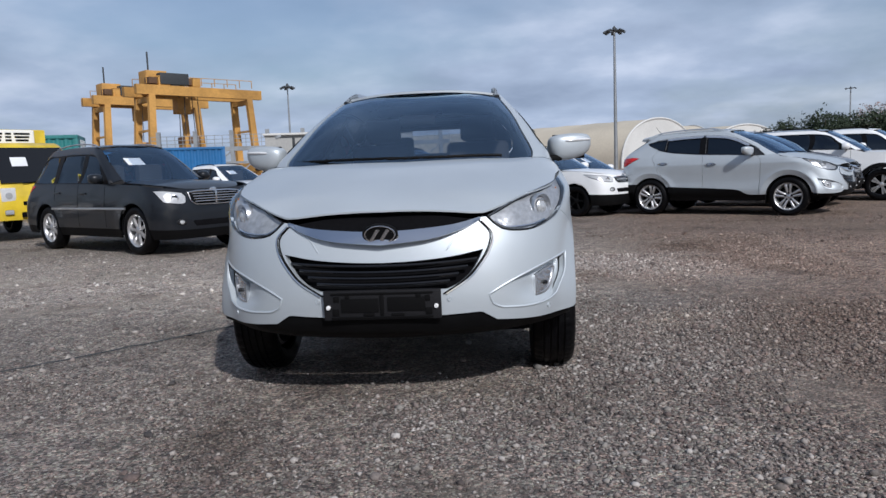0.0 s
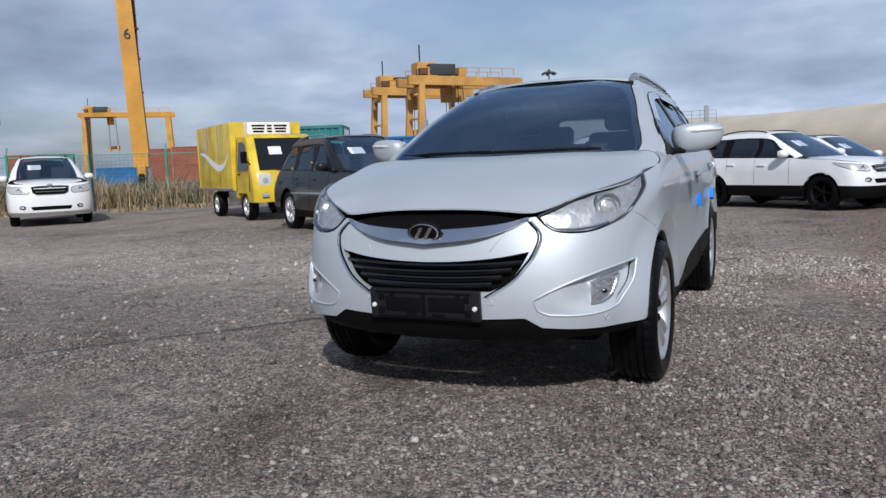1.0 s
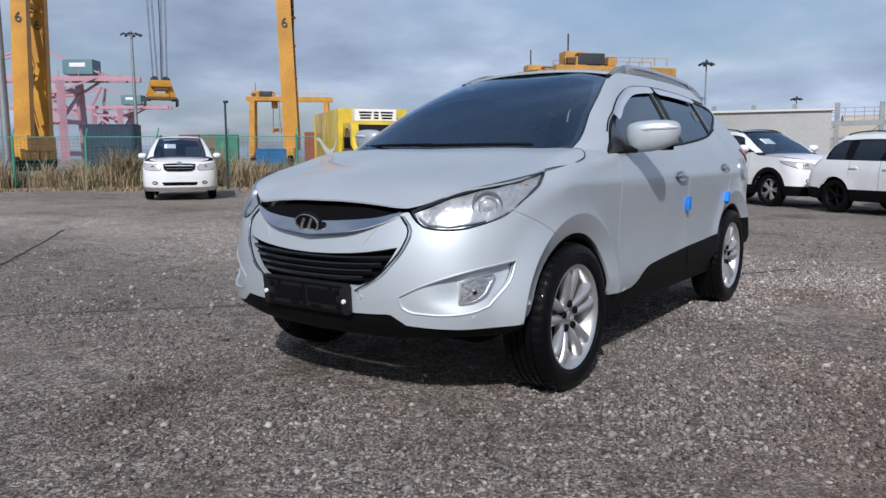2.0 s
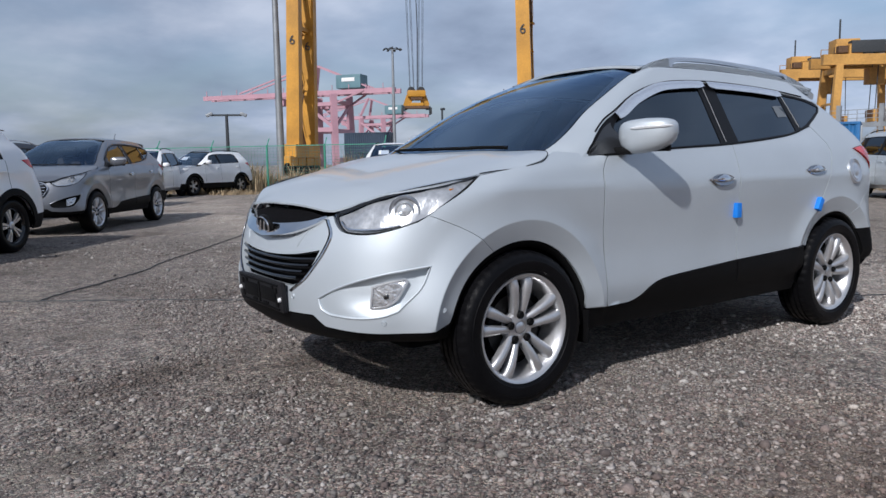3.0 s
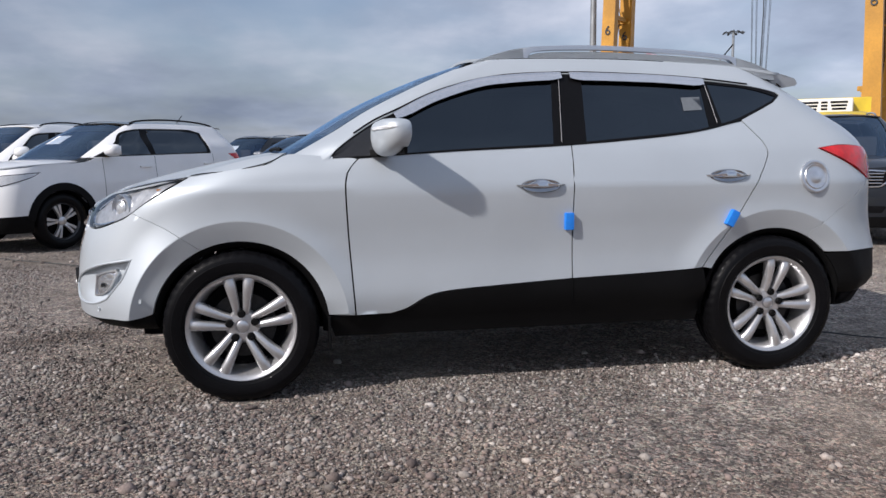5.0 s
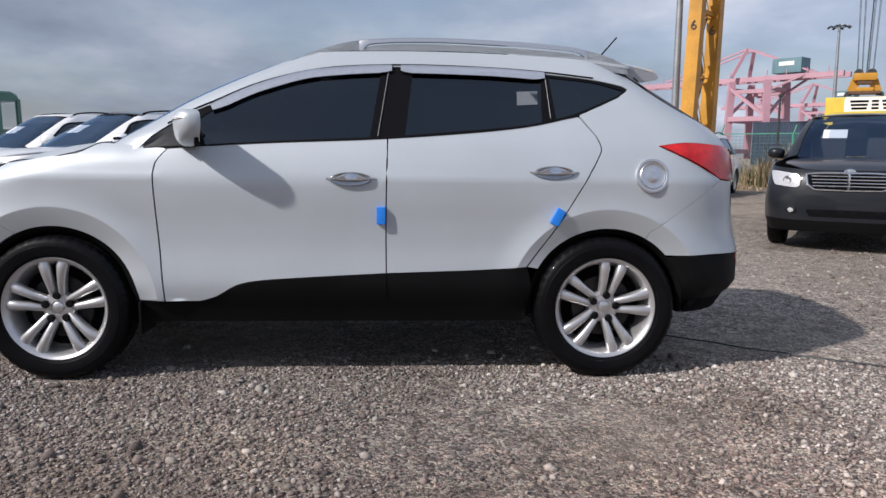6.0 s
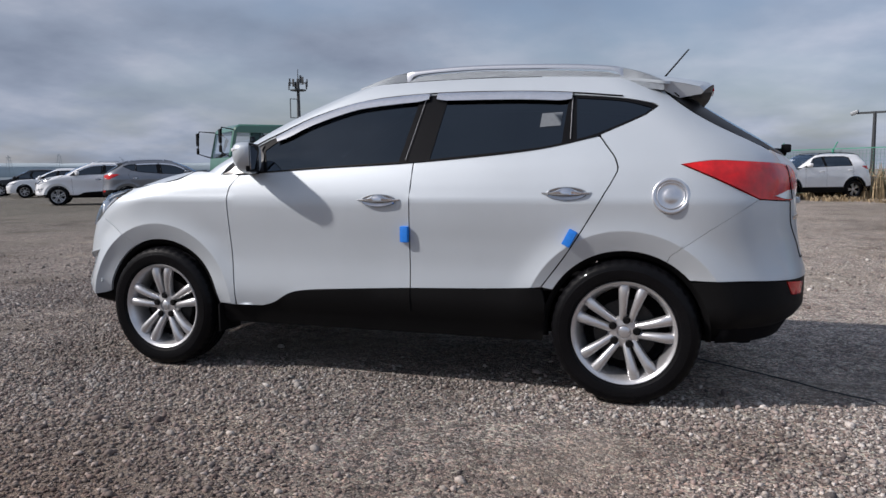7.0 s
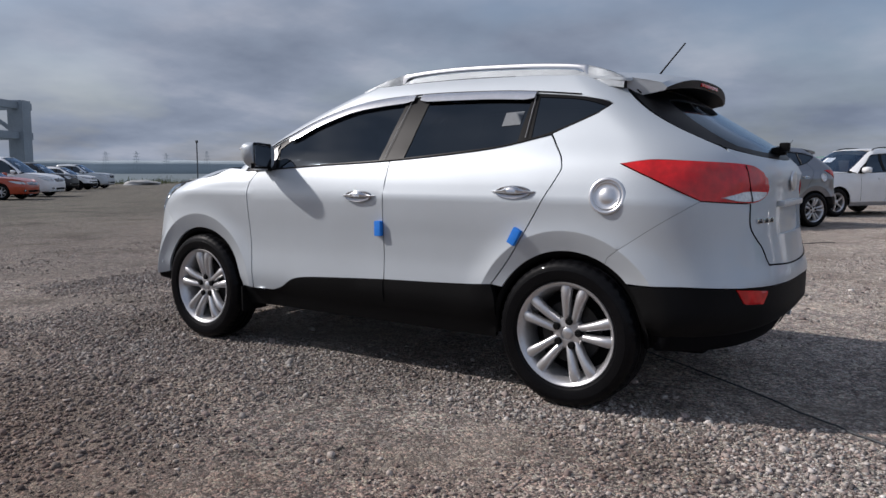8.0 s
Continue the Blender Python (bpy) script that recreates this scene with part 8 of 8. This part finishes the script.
# green wire fence with leaning posts
def wire_fence():
    t = thing("fence", pose(0, 0, 0), "green wire mesh fence on green steel posts", "fence", kind="")
    a, b = Vector((-46.0, -9.0, 0)), Vector((-16.6, 18.1, 0))
    d = (b - a).normalized()
    n = int((b - a).length / 2.6)
    tops = []
    for i in range(n + 1):
        p = a + d * 2.6 * i
        h = 1.95 + .08 * noise.noise(p * .4)
        tops.append((p, h))
        post = part("post", bm_of(*tube_mesh([(p.x, p.y, -.02), (p.x + .03 * noise.noise(p), p.y, h)], .05, 8)), FENCE, t)
        part("post_arm", bm_of(*tube_mesh([(p.x, p.y, h - .05), (p.x - .16, p.y + .18, h + .28)], .025, 6)), FENCE, post)
    for i in range(n):
        (p, h), (q, g) = tops[i], tops[i + 1]
        verts, faces = [], []

        def wire(u, v, r=.005):
            k = len(verts)
            w, f = tube_mesh([u, v], r, 3)
            verts.extend(w)
            faces.extend([tuple(k + j for j in ff) for ff in f])
        for k in range(14):
            z = .12 + .13 * k
            wire((p.x, p.y, min(z, h)), (q.x, q.y, min(z, g)))
        for k in range(1, 18):
            c = p + (q - p) * k / 18
            wire((c.x, c.y, .08), (c.x, c.y, 1.85))
        part("mesh_bay", bm_of(verts, faces), MESHWIRE, t)
        bar("top_rail", (p.x, p.y, 1.9), (q.x, q.y, 1.9), .035, FENCE, t)
    return t


wire_fence()


def tufts(name, label, spots, mat, blades, h, seed, lean=.45):
    """Many thin bent blades and stalks as one object."""
    rnd = random.Random(seed)
    verts, faces = [], []
    for x, y, r in spots:
        for _ in range(blades):
            a, d = rnd.uniform(0, 6.283), r * math.sqrt(rnd.random())
            px_, py_ = x + d * math.cos(a), y + d * math.sin(a)
            hh = h * rnd.uniform(.35, 1.0) * (.72 + .75 * noise.noise(Vector((px_ * .55, py_ * .55, seed))) + .3 * noise.noise(Vector((px_ * 2.1, py_ * 2.1, seed))))
            la, ll = rnd.uniform(0, 6.283), hh * rnd.uniform(.1, lean)
            w = rnd.uniform(.008, .022)
            wx, wy = w * math.cos(la + 1.57), w * math.sin(la + 1.57)
            k = len(verts)
            mx, my = px_ + ll * .35 * math.cos(la), py_ + ll * .35 * math.sin(la)
            tx, ty = px_ + ll * math.cos(la), py_ + ll * math.sin(la)
            verts += [(px_ - wx, py_ - wy, -.01), (px_ + wx, py_ + wy, -.01), (mx + wx, my + wy, hh * .6), (mx - wx, my - wy, hh * .6), (tx, ty, hh)]
            faces += [(k, k + 1, k + 2, k + 3), (k + 3, k + 2, k + 4)]
    return tagged(link_mesh(name, verts, faces, mat), label, "grass", kind="stuff")


rnd_ = random.Random(5)
along = [(-46 + 38 * u + rnd_.uniform(-1.2, 1.2) + .68 * v, -9 + 35 * u + rnd_.uniform(-1.2, 1.2) - .74 * v, rnd_.uniform(.4, 1.1)) for u in np.linspace(.15, .95, 90) for v in (rnd_.uniform(-2.2, .9),)]
tufts("dry_grass", "dry straw-coloured weeds along the fence", along, DRYGRASS, 220, 1.45, 7, .9)
tufts("scrub", "low green scrub among dry weeds", along[::2], SCRUB, 60, 1.1, 8, .8)
low_ = [(-46 + 38 * u + 1.9 + rnd_.uniform(-.8, .8), -9 + 35 * u - 2.0 + rnd_.uniform(-.8, .8), .8) for u in np.linspace(.1, .95, 60)]
tufts("fallen_straw", "flattened straw in front of the fence", low_, DRYGRASS, 90, .22, 9, 1.6)
shore = [(-58 + 66 * u + rnd_.uniform(-1, 1), -62 - 10 * u + rnd_.uniform(-2, 2), 1.2) for u in np.linspace(0, 1, 70)]
tufts("shore_scrub", "scrub and rubble at the yard's seaward edge", shore, SCRUB, 70, .9, 10)


def rack():
    """A long steel rack with railings in front of the cranes."""
    t = thing("steel_rack", pose(-26, 92, 0, 0, 0, 12), "grey steel rack with railings far behind the cars", "rack")
    for i in range(9):
        x = -18 + 4.6 * i
        bar("post", (x, 0, 0), (x, 0, 7.2), .5, STEEL, t)
        if i < 8:
            bar("brace", (x, 0, 1.0), (x + 4.6, 0, 4.6), .16, STEEL, t)
    for z, w in ((4.8, .55), (3.0, .3)):
        bar("long_beam", (-19, 0, z), (20, 0, z), w, STEEL, t)
    for i in range(40):
        x = -19 + i
        bar("rail_post", (x, 0, 5.1), (x, 0, 6.6), .07, STEEL, t)
    for z in (5.6, 6.1, 6.6):
        bar("guard_rail", (-19, 0, z), (20, 0, z), .07, STEEL, t)


rack()

shed = thing("white_building", pose(-12.9, 56.0, 0, 0, 0, 14), "plain white store building behind the steel rack", "building")
part("wall", box_bm((11.6, 6, 4.2), (0, 0, 2.1), .05), CONCRETE, shed)
part("roof", box_bm((11.9, 6.4, .16), (0, 0, 4.28), .04), CANVAS_END, shed)


def tent(x, y, rz, length, radius, h, label):
    """A long half-round canvas hangar: ribs show through the skin, the end wall is paler."""
    t = thing("tent_hangar", pose(x, y, 0, 0, 0, rz), label, "hangar", "tent hangars")
    verts, faces, m_, n_ = [], [], 24, int(length / 3)
    for i in range(n_ + 1):
        for k in range(m_ + 1):
            a = math.pi * k / m_
            s_ = 1 - .012 * (i % 2)
            verts.append((length * i / n_, radius * math.cos(a) * s_, h * math.sin(a) ** .8 * s_))
    for i in range(n_):
        for k in range(m_):
            q = i * (m_ + 1) + k
            faces.append((q, q + 1, q + m_ + 2, q + m_ + 1))
    part("canvas_roof", bm_of(verts, faces), CANVAS, t, "beige canvas roof", 60)
    for xx in (0.02, length - .02):
        ring = [(xx, radius * math.cos(math.pi * k / m_), h * math.sin(math.pi * k / m_) ** .8) for k in range(m_ + 1)]
        part("end_wall", bm_of(ring + [(xx, 0, 0)], [(k, k + 1, m_ + 1) for k in range(m_)]), CANVAS_END, t, "pale canvas end wall")
        part("end_arch", bm_of(*tube_mesh(ring, .18, 6)), CANVAS_END, t)
    return t


tent(28.0, 126, 138, 62, 12, 8.3, "long beige canvas hangar with a rounded roof")
tent(47, 140, 120, 40, 10, 7.2, "beige canvas hangar behind the first")
tent(-22, 170, 10, 70, 14, 9.2, "long beige canvas hangar far off")


def tree(x, y, z, crown_mat, clumps, seed, spread, label, bare=.0):
    """Tapered trunk, forked limbs, and a crown of many small leaf clumps with gaps."""
    rnd = random.Random(seed)
    t = thing("tree", pose(x, y, 0), label, "tree", "far trees")
    bm = bm_of(*tube_mesh([(0, 0, 0), (.1, 0, z * .3), (.05, .1, z * .55)], [.22, .16, .1], 8))
    tips = []
    for i in range(9):
        a, q = 2 * math.pi * i / 9 + rnd.uniform(-.3, .3), rnd.uniform(.5, 1)
        e = (spread * q * math.cos(a), spread * q * math.sin(a), z * rnd.uniform(.6, .97))
        md = (e[0] * .4, e[1] * .4, z * .5)
        v, f = tube_mesh([(0, 0, z * rnd.uniform(.2, .45)), md, e], [.09, .06, .02], 5)
        k = len(bm.verts)
        vs = [bm.verts.new(tuple(p)) for p in v]
        for ff in f:
            bm.faces.new([vs[j] for j in ff])
        tips += [Vector(md), Vector(e), (Vector(md) + Vector(e)) / 2]
    part("trunk", bm, BARK, t, "brown forked trunk")
    verts, faces = [], []
    for _ in range(clumps):
        c = rnd.choice(tips) + Vector((rnd.gauss(0, .55), rnd.gauss(0, .55), rnd.gauss(0, .4)))
        for _ in range(7):
            p = c + Vector((rnd.gauss(0, .16), rnd.gauss(0, .16), rnd.gauss(0, .14)))
            u = Vector((rnd.gauss(0, 1), rnd.gauss(0, 1), rnd.gauss(0, 1))).normalized() * rnd.uniform(.07, .16)
            w = u.cross(Vector((rnd.gauss(0, 1), rnd.gauss(0, 1), rnd.gauss(0, 1)))).normalized() * rnd.uniform(.05, .10)
            k = len(verts)
            verts += [p - u, p + w, p + u, p - w]
            faces.append((k, k + 1, k + 2, k + 3))
    link_mesh("crown", verts, faces, crown_mat, t, "uneven leafy crown", True)


for i, (x, y, z) in enumerate([(34, 82, 4.6), (36.5, 80.5, 5.2), (39.5, 82, 4.9), (42, 79, 5.6), (45, 80, 5.2), (48, 78, 6.0), (51, 80, 5.6), (31.8, 84, 3.6)]):
    tree(x, y, z, LEAF, 950, 20 + i, 2.2, "dark green roadside tree")
for i, (x, y, z) in enumerate([(43.6, 84, 6.6), (47.5, 86, 7.0), (52, 85, 7.2)]):
    tree(x, y, z, BLOSSOM, 330, 40 + i, 2.6, "pale blossoming tree with thin twigs")

# sea, far shore and pylons
sea = []
for x0, x1, y0, y1 in ((-3500, 3500, -3500, -74),):
    sea = link_mesh("water", [(x0, y0, .03), (x1, y0, .03), (x1, y1, .03), (x0, y1, .03)], [(0, 1, 2, 3)], WATER)
tagged(sea, "grey-green tidal water beyond the yard", "water", kind="structure")
bank_v, bank_f = [], []
for i in range(121):
    a = radians(175 + 115 * i / 120)
    r = 900
    h = 15.5 + 1.2 * noise.noise(Vector((i * .35, 0, 0)))
    bank_v += [(r * math.cos(a), r * math.sin(a), 0), (r * math.cos(a), r * math.sin(a), h * .72), ((r + 40) * math.cos(a), (r + 40) * math.sin(a), h)]
for i in range(120):
    for k in range(2):
        bank_f.append((i * 3 + k, i * 3 + k + 1, i * 3 + k + 4, i * 3 + k + 3))
tagged(link_mesh("far_shore", bank_v, bank_f, HAZE), "far shore beyond the water, blue haze put into its colour", "shore", kind="structure")


def comms_mast(x, y, z):
    t = thing("mast", pose(x, y, 0), "grey antenna mast with a railed platform", "mast")
    part("pole", bm_of(*tube_mesh([(0, 0, 0), (0, 0, z - .6)], [.36, .20], 10)), DARKSTEEL, t)
    part("tip", bm_of(*tube_mesh([(0, 0, z - .6), (0, 0, z + .8)], [.07, .04], 6)), DARKSTEEL, t)
    pl = part("platform", bm_of(*lathe_mesh([(.2, z - 2.3), (1.15, z - 2.3), (1.15, z - 2.15), (.2, z - 2.15)], 16, "z")), DARKSTEEL, t, "round platform")
    part("guard_rail", bm_of(*tube_mesh([(1.2 * math.cos(a), 1.2 * math.sin(a), z - 1.2) for a in np.linspace(0, 2 * math.pi, 20, endpoint=False)], .05, 6, True)), DARKSTEEL, pl)
    for i in range(8):
        a, d = 2 * math.pi * i / 8, (.0, .5, -.3, .2, .6, -.2, .3, -.4)[i]
        part("antenna_panel", box_bm((.12, .30, 1.1), (0, 0, 0), .03), DARKSTEEL, pl).matrix_local = pose(1.35 * math.cos(a), 1.35 * math.sin(a), z - 1.3 + d, 0, 0, math.degrees(a))
    bar("ladder_frame", (.95, -.8, z - 6.2), (.95, -.8, z - 3.5), .10, DARKSTEEL, t)
    bar("ladder_arm", (0, 0, z - 3.5), (.95, -.8, z - 3.5), .10, DARKSTEEL, t)
    bar("ladder_arm", (0, 0, z - 6.2), (.95, -.8, z - 6.2), .10, DARKSTEEL, t)


comms_mast(-92.6, -53.2, 15.4)


def pylon(x, y, z):
    t = thing("pylon", pose(x, y, 0), "distant power pylon, haze put into its pale colour", "pylon", "pylons")
    for sx, sy in ((1, 1), (1, -1), (-1, 1), (-1, -1)):
        # legs and arms take the shore's colour, with the haze painted in
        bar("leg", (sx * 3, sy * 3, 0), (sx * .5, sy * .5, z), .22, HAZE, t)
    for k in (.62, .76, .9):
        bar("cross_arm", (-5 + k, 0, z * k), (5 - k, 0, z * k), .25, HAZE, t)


for a, r, z in ((-123.0, 850, 24), (-125.0, 860, 22), (-127.8, 850, 25), (-121.0, 840, 23), (-131, 860, 22), (-134, 870, 24)):
    pylon(r * math.cos(radians(a)), r * math.sin(radians(a)), z)
pole_ = thing("signal_post", pose(-38.9, -53.7, 0), "thin dark post at the water's edge", "post")
part("post", bm_of(*tube_mesh([(0, 0, 0), (0, 0, 3.9)], .055, 6)), DARKSTEEL, pole_)
part("post_head", box_bm((.18, .18, .22), (0, 0, 3.9), .05), DARKSTEEL, pole_)

# grey quay crane frame at the far seaward end
gq = thing("grey_gantry", pose(-50.8, -109.6, 0, 0, 0, -56), "grey steel gantry at the far end of the yard", "crane")
for x in (0, 9):
    for y in (0, 9):
        bar("leg", (x, y, 0), (x, y, 11.5), 2.2 if x == 0 else 1.4, GREYSTEEL, gq)
for z in (6.5, 10.8):
    bar("cross_beam", (-1, 0, z), (30, 0, z), 1.2, GREYSTEEL, gq)
    bar("cross_beam", (-1, 9, z), (30, 9, z), 1.2, GREYSTEEL, gq)
    bar("side_beam", (0, -2.5, z), (0, 11, z), 1.0, GREYSTEEL, gq)
for i in range(5):
    bar("diagonal", (6 * i, 0, 6.5), (6 * i + 6, 0, 10.8), .5, GREYSTEEL, gq)
# low heap of pale rubble by the water
for x, y, s_ in ((-31, -59, 1.0), (-36, -58, .7), (-27, -60, .8), (-42, -57, .9)):
    rb_ = bmesh.new()
    bmesh.ops.create_icosphere(rb_, subdivisions=3, radius=1)
    for v in rb_.verts:
        k = 1 + .45 * noise.noise(v.co * 1.7 + Vector((x, y, 0)))
        v.co = (v.co.x * 2.4 * s_ * k, v.co.y * 1.4 * s_ * k, v.co.z * .5 * s_ * k)
    o = part("rubble_heap", rb_, CONCRETE, None, "", 60)
    o.location = (x, y, .1)
    tagged(o, "low heap of pale broken concrete", "rubble", "rubble heaps")


def ground_rope(name, path, r, label):
    """A thin dark line lying slack over the stones."""
    q = bend(path, .05)
    pts = [(x + .012 * noise.noise(Vector((x * 3, y * 3, 1))), y + .012 * noise.noise(Vector((x * 3, y * 3, 8))), ground_height(x, y) + .012 + .006 * noise.noise(Vector((x * 9, y * 9, 3)))) for x, y in q]
    o = part(name, bm_of(*tube_mesh(pts, r, 6)), DARKSTEEL, None)
    tagged(o, label, "rope")


ground_rope("ground_rope", [(-6.2, -6.2), (-4.06, -3.55), (-3.04, -2.12), (-2.40, -1.36), (-1.50, -.28), (.06, 1.88), (.42, 2.32), (.72, 2.74), (1.0, 3.2)], .0044, "thin dark rope lying across the gravel")
ground_rope("ground_rope", [(-3.5, -2.75), (-4.77, -1.65), (-5.35, -1.30), (-7.4, .17), (-9.0, 1.3)], .0062, "thin dark rope branching off over the gravel")


# ---- loose stones ----
def stone_material():
    m = bpy.data.materials.new("loose_stone")
    m.use_nodes = True
    n, l = m.node_tree.nodes, m.node_tree.links
    b = n["Principled BSDF"]
    b.inputs["Roughness"].default_value = 0.88
    g = n.new("ShaderNodeNewGeometry")
    c = ramp_of(m.node_tree, g.outputs["Random Per Island"], [(0.0, (0.050, 0.047, 0.047)), (0.18, (0.130, 0.100, 0.092)), (0.36, (0.140, 0.134, 0.126)), (0.55, (0.225, 0.182, 0.168)), (0.72, (0.222, 0.212, 0.196)), (0.93, (0.34, 0.31, 0.29)), (1.0, (0.43, 0.41, 0.39))])
    co = n.new("ShaderNodeTexCoord")
    k = n.new("ShaderNodeTexNoise")
    k.inputs["Scale"].default_value, k.inputs["Detail"].default_value = 130, 4
    l.new(co.outputs["Object"], k.inputs["Vector"])
    t = ramp_of(m.node_tree, k.outputs["Fac"], [(0.3, (0.75, 0.75, 0.75)), (0.7, (1.2, 1.2, 1.2))])
    x = n.new("ShaderNodeMix")
    x.data_type, x.blend_type = "RGBA", "MULTIPLY"
    x.inputs[0].default_value = 1
    l.new(c, x.inputs[6])
    l.new(t, x.inputs[7])
    z = n.new("ShaderNodeMix")
    z.data_type, z.blend_type = "RGBA", "MULTIPLY"
    z.inputs[0].default_value = 1
    l.new(x.outputs[2], z.inputs[6])
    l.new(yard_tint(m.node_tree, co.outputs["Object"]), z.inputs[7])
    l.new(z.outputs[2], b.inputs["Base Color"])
    return m


STONE = stone_material()


def scatter(name, label, count, box, size, shape, seed, clear=0.0):
    """Angular stones strewn over a stretch of the plan, fewer where the yard is worn bare; one object."""
    r = np.random.RandomState(seed)
    x0, x1, y0, y1 = box
    xy = np.column_stack([r.uniform(x0, x1, count), r.uniform(y0, y1, count)])
    wear = np.array([noise.noise(Vector((x * .55, y * .55, 2.0))) + .5 * noise.noise(Vector((x * 1.7, y * 1.7, 5.0))) for x, y in xy])
    keep = r.uniform(-.55, .5, count) > wear * 1.7 - .10
    under = (np.abs(xy[:, 0]) < .70) & (np.abs(xy[:, 1]) < 2.0)
    tyre = (np.abs(np.abs(xy[:, 0]) - .80) < .14) & (np.abs(np.abs(xy[:, 1]) - 1.32) < .12)
    xy = xy[keep & ~tyre & (~under | (r.rand(count) < .25))]
    n = len(xy)
    if shape == "grit":
        base = np.array([(1, 0, 0), (-.5, .87, 0), (-.5, -.87, 0), (.15, .1, .75), (-.1, -.05, -.6)])
        faces = np.array([(0, 1, 3), (1, 2, 3), (2, 0, 3), (1, 0, 4), (2, 1, 4), (0, 2, 4)])
    else:
        t = (1 + 5 ** .5) / 2
        base = np.array([(-1, t, 0), (1, t, 0), (-1, -t, 0), (1, -t, 0), (0, -1, t), (0, 1, t), (0, -1, -t), (0, 1, -t), (t, 0, -1), (t, 0, 1), (-t, 0, -1), (-t, 0, 1)]) / 1.9
        faces = np.array([(0, 11, 5), (0, 5, 1), (0, 1, 7), (0, 7, 10), (0, 10, 11), (1, 5, 9), (5, 11, 4), (11, 10, 2), (10, 7, 6), (7, 1, 8), (3, 9, 4), (3, 4, 2), (3, 2, 6), (3, 6, 8), (3, 8, 9), (4, 9, 5), (2, 4, 11), (6, 2, 10), (8, 6, 7), (9, 8, 1)])
    k = len(base)
    s = size[0] + (size[1] - size[0]) * r.rand(n) ** 2.2
    v = base[None] * r.uniform(.55, 1.35, (n, k, 3))
    a, e = r.uniform(0, 6.283, n), r.uniform(-.5, .5, n)
    st = r.uniform(.5, 1.0, (n, 2))
    v = v * np.stack([np.ones(n), st[:, 0], st[:, 1] * .8], 1)[:, None] * s[:, None, None]
    ye, zs = v[..., 1] * np.cos(e)[:, None] - v[..., 2] * np.sin(e)[:, None], v[..., 1] * np.sin(e)[:, None] + v[..., 2] * np.cos(e)[:, None]
    xr = v[..., 0] * np.cos(a)[:, None] - ye * np.sin(a)[:, None]
    yr = v[..., 0] * np.sin(a)[:, None] + ye * np.cos(a)[:, None]
    gz = np.array([ground_height(x, y) for x, y in xy])
    w = np.stack([xr + xy[:, :1], yr + xy[:, 1:], zs + (gz + s * .22)[:, None]], -1).reshape(-1, 3)
    f = (faces[None] + (np.arange(n) * k)[:, None, None]).reshape(-1, 3)
    me = bpy.data.meshes.new(name)
    me.vertices.add(len(w))
    me.vertices.foreach_set("co", w.astype(np.float32).ravel())
    me.loops.add(f.size)
    me.loops.foreach_set("vertex_index", f.astype(np.int32).ravel())
    me.polygons.add(len(f))
    me.polygons.foreach_set("loop_start", np.arange(0, f.size, 3, dtype=np.int32))
    me.update(calc_edges=True)
    me.materials.append(STONE)
    return tagged(new(name, me), label, "gravel", kind="stuff")


scatter("gravel", "angular grey-brown crushed stones", 74000, (-4.2, 4.4, -4.6, -1.6), (.005, .017), "grit", 1)
scatter("gravel", "angular grey-brown crushed stones", 74000, (.6, 4.0, -1.6, 4.8), (.005, .017), "grit", 2)
scatter("gravel", "angular grey-brown crushed stones", 46000, (-9.0, 9.0, -8.0, 9.0), (.008, .022), "grit", 3)
scatter("coarse_gravel", "larger stones lying on the gravel", 15000, (-3.6, 4.2, -4.6, -1.4), (.007, .019), "lump", 5)
scatter("coarse_gravel", "larger stones lying on the gravel", 15000, (.5, 3.6, -1.6, 4.6), (.007, .019), "lump", 6)
scatter("coarse_gravel", "larger stones lying on the gravel", 9000, (-8.0, 7.0, -7.0, 8.0), (.009, .026), "lump", 7)
scatter("coarse_gravel", "larger pale stones lying on the gravel", 2600, (-5.0, 5.0, -5.0, 6.0), (.010, .034), "lump", 4)
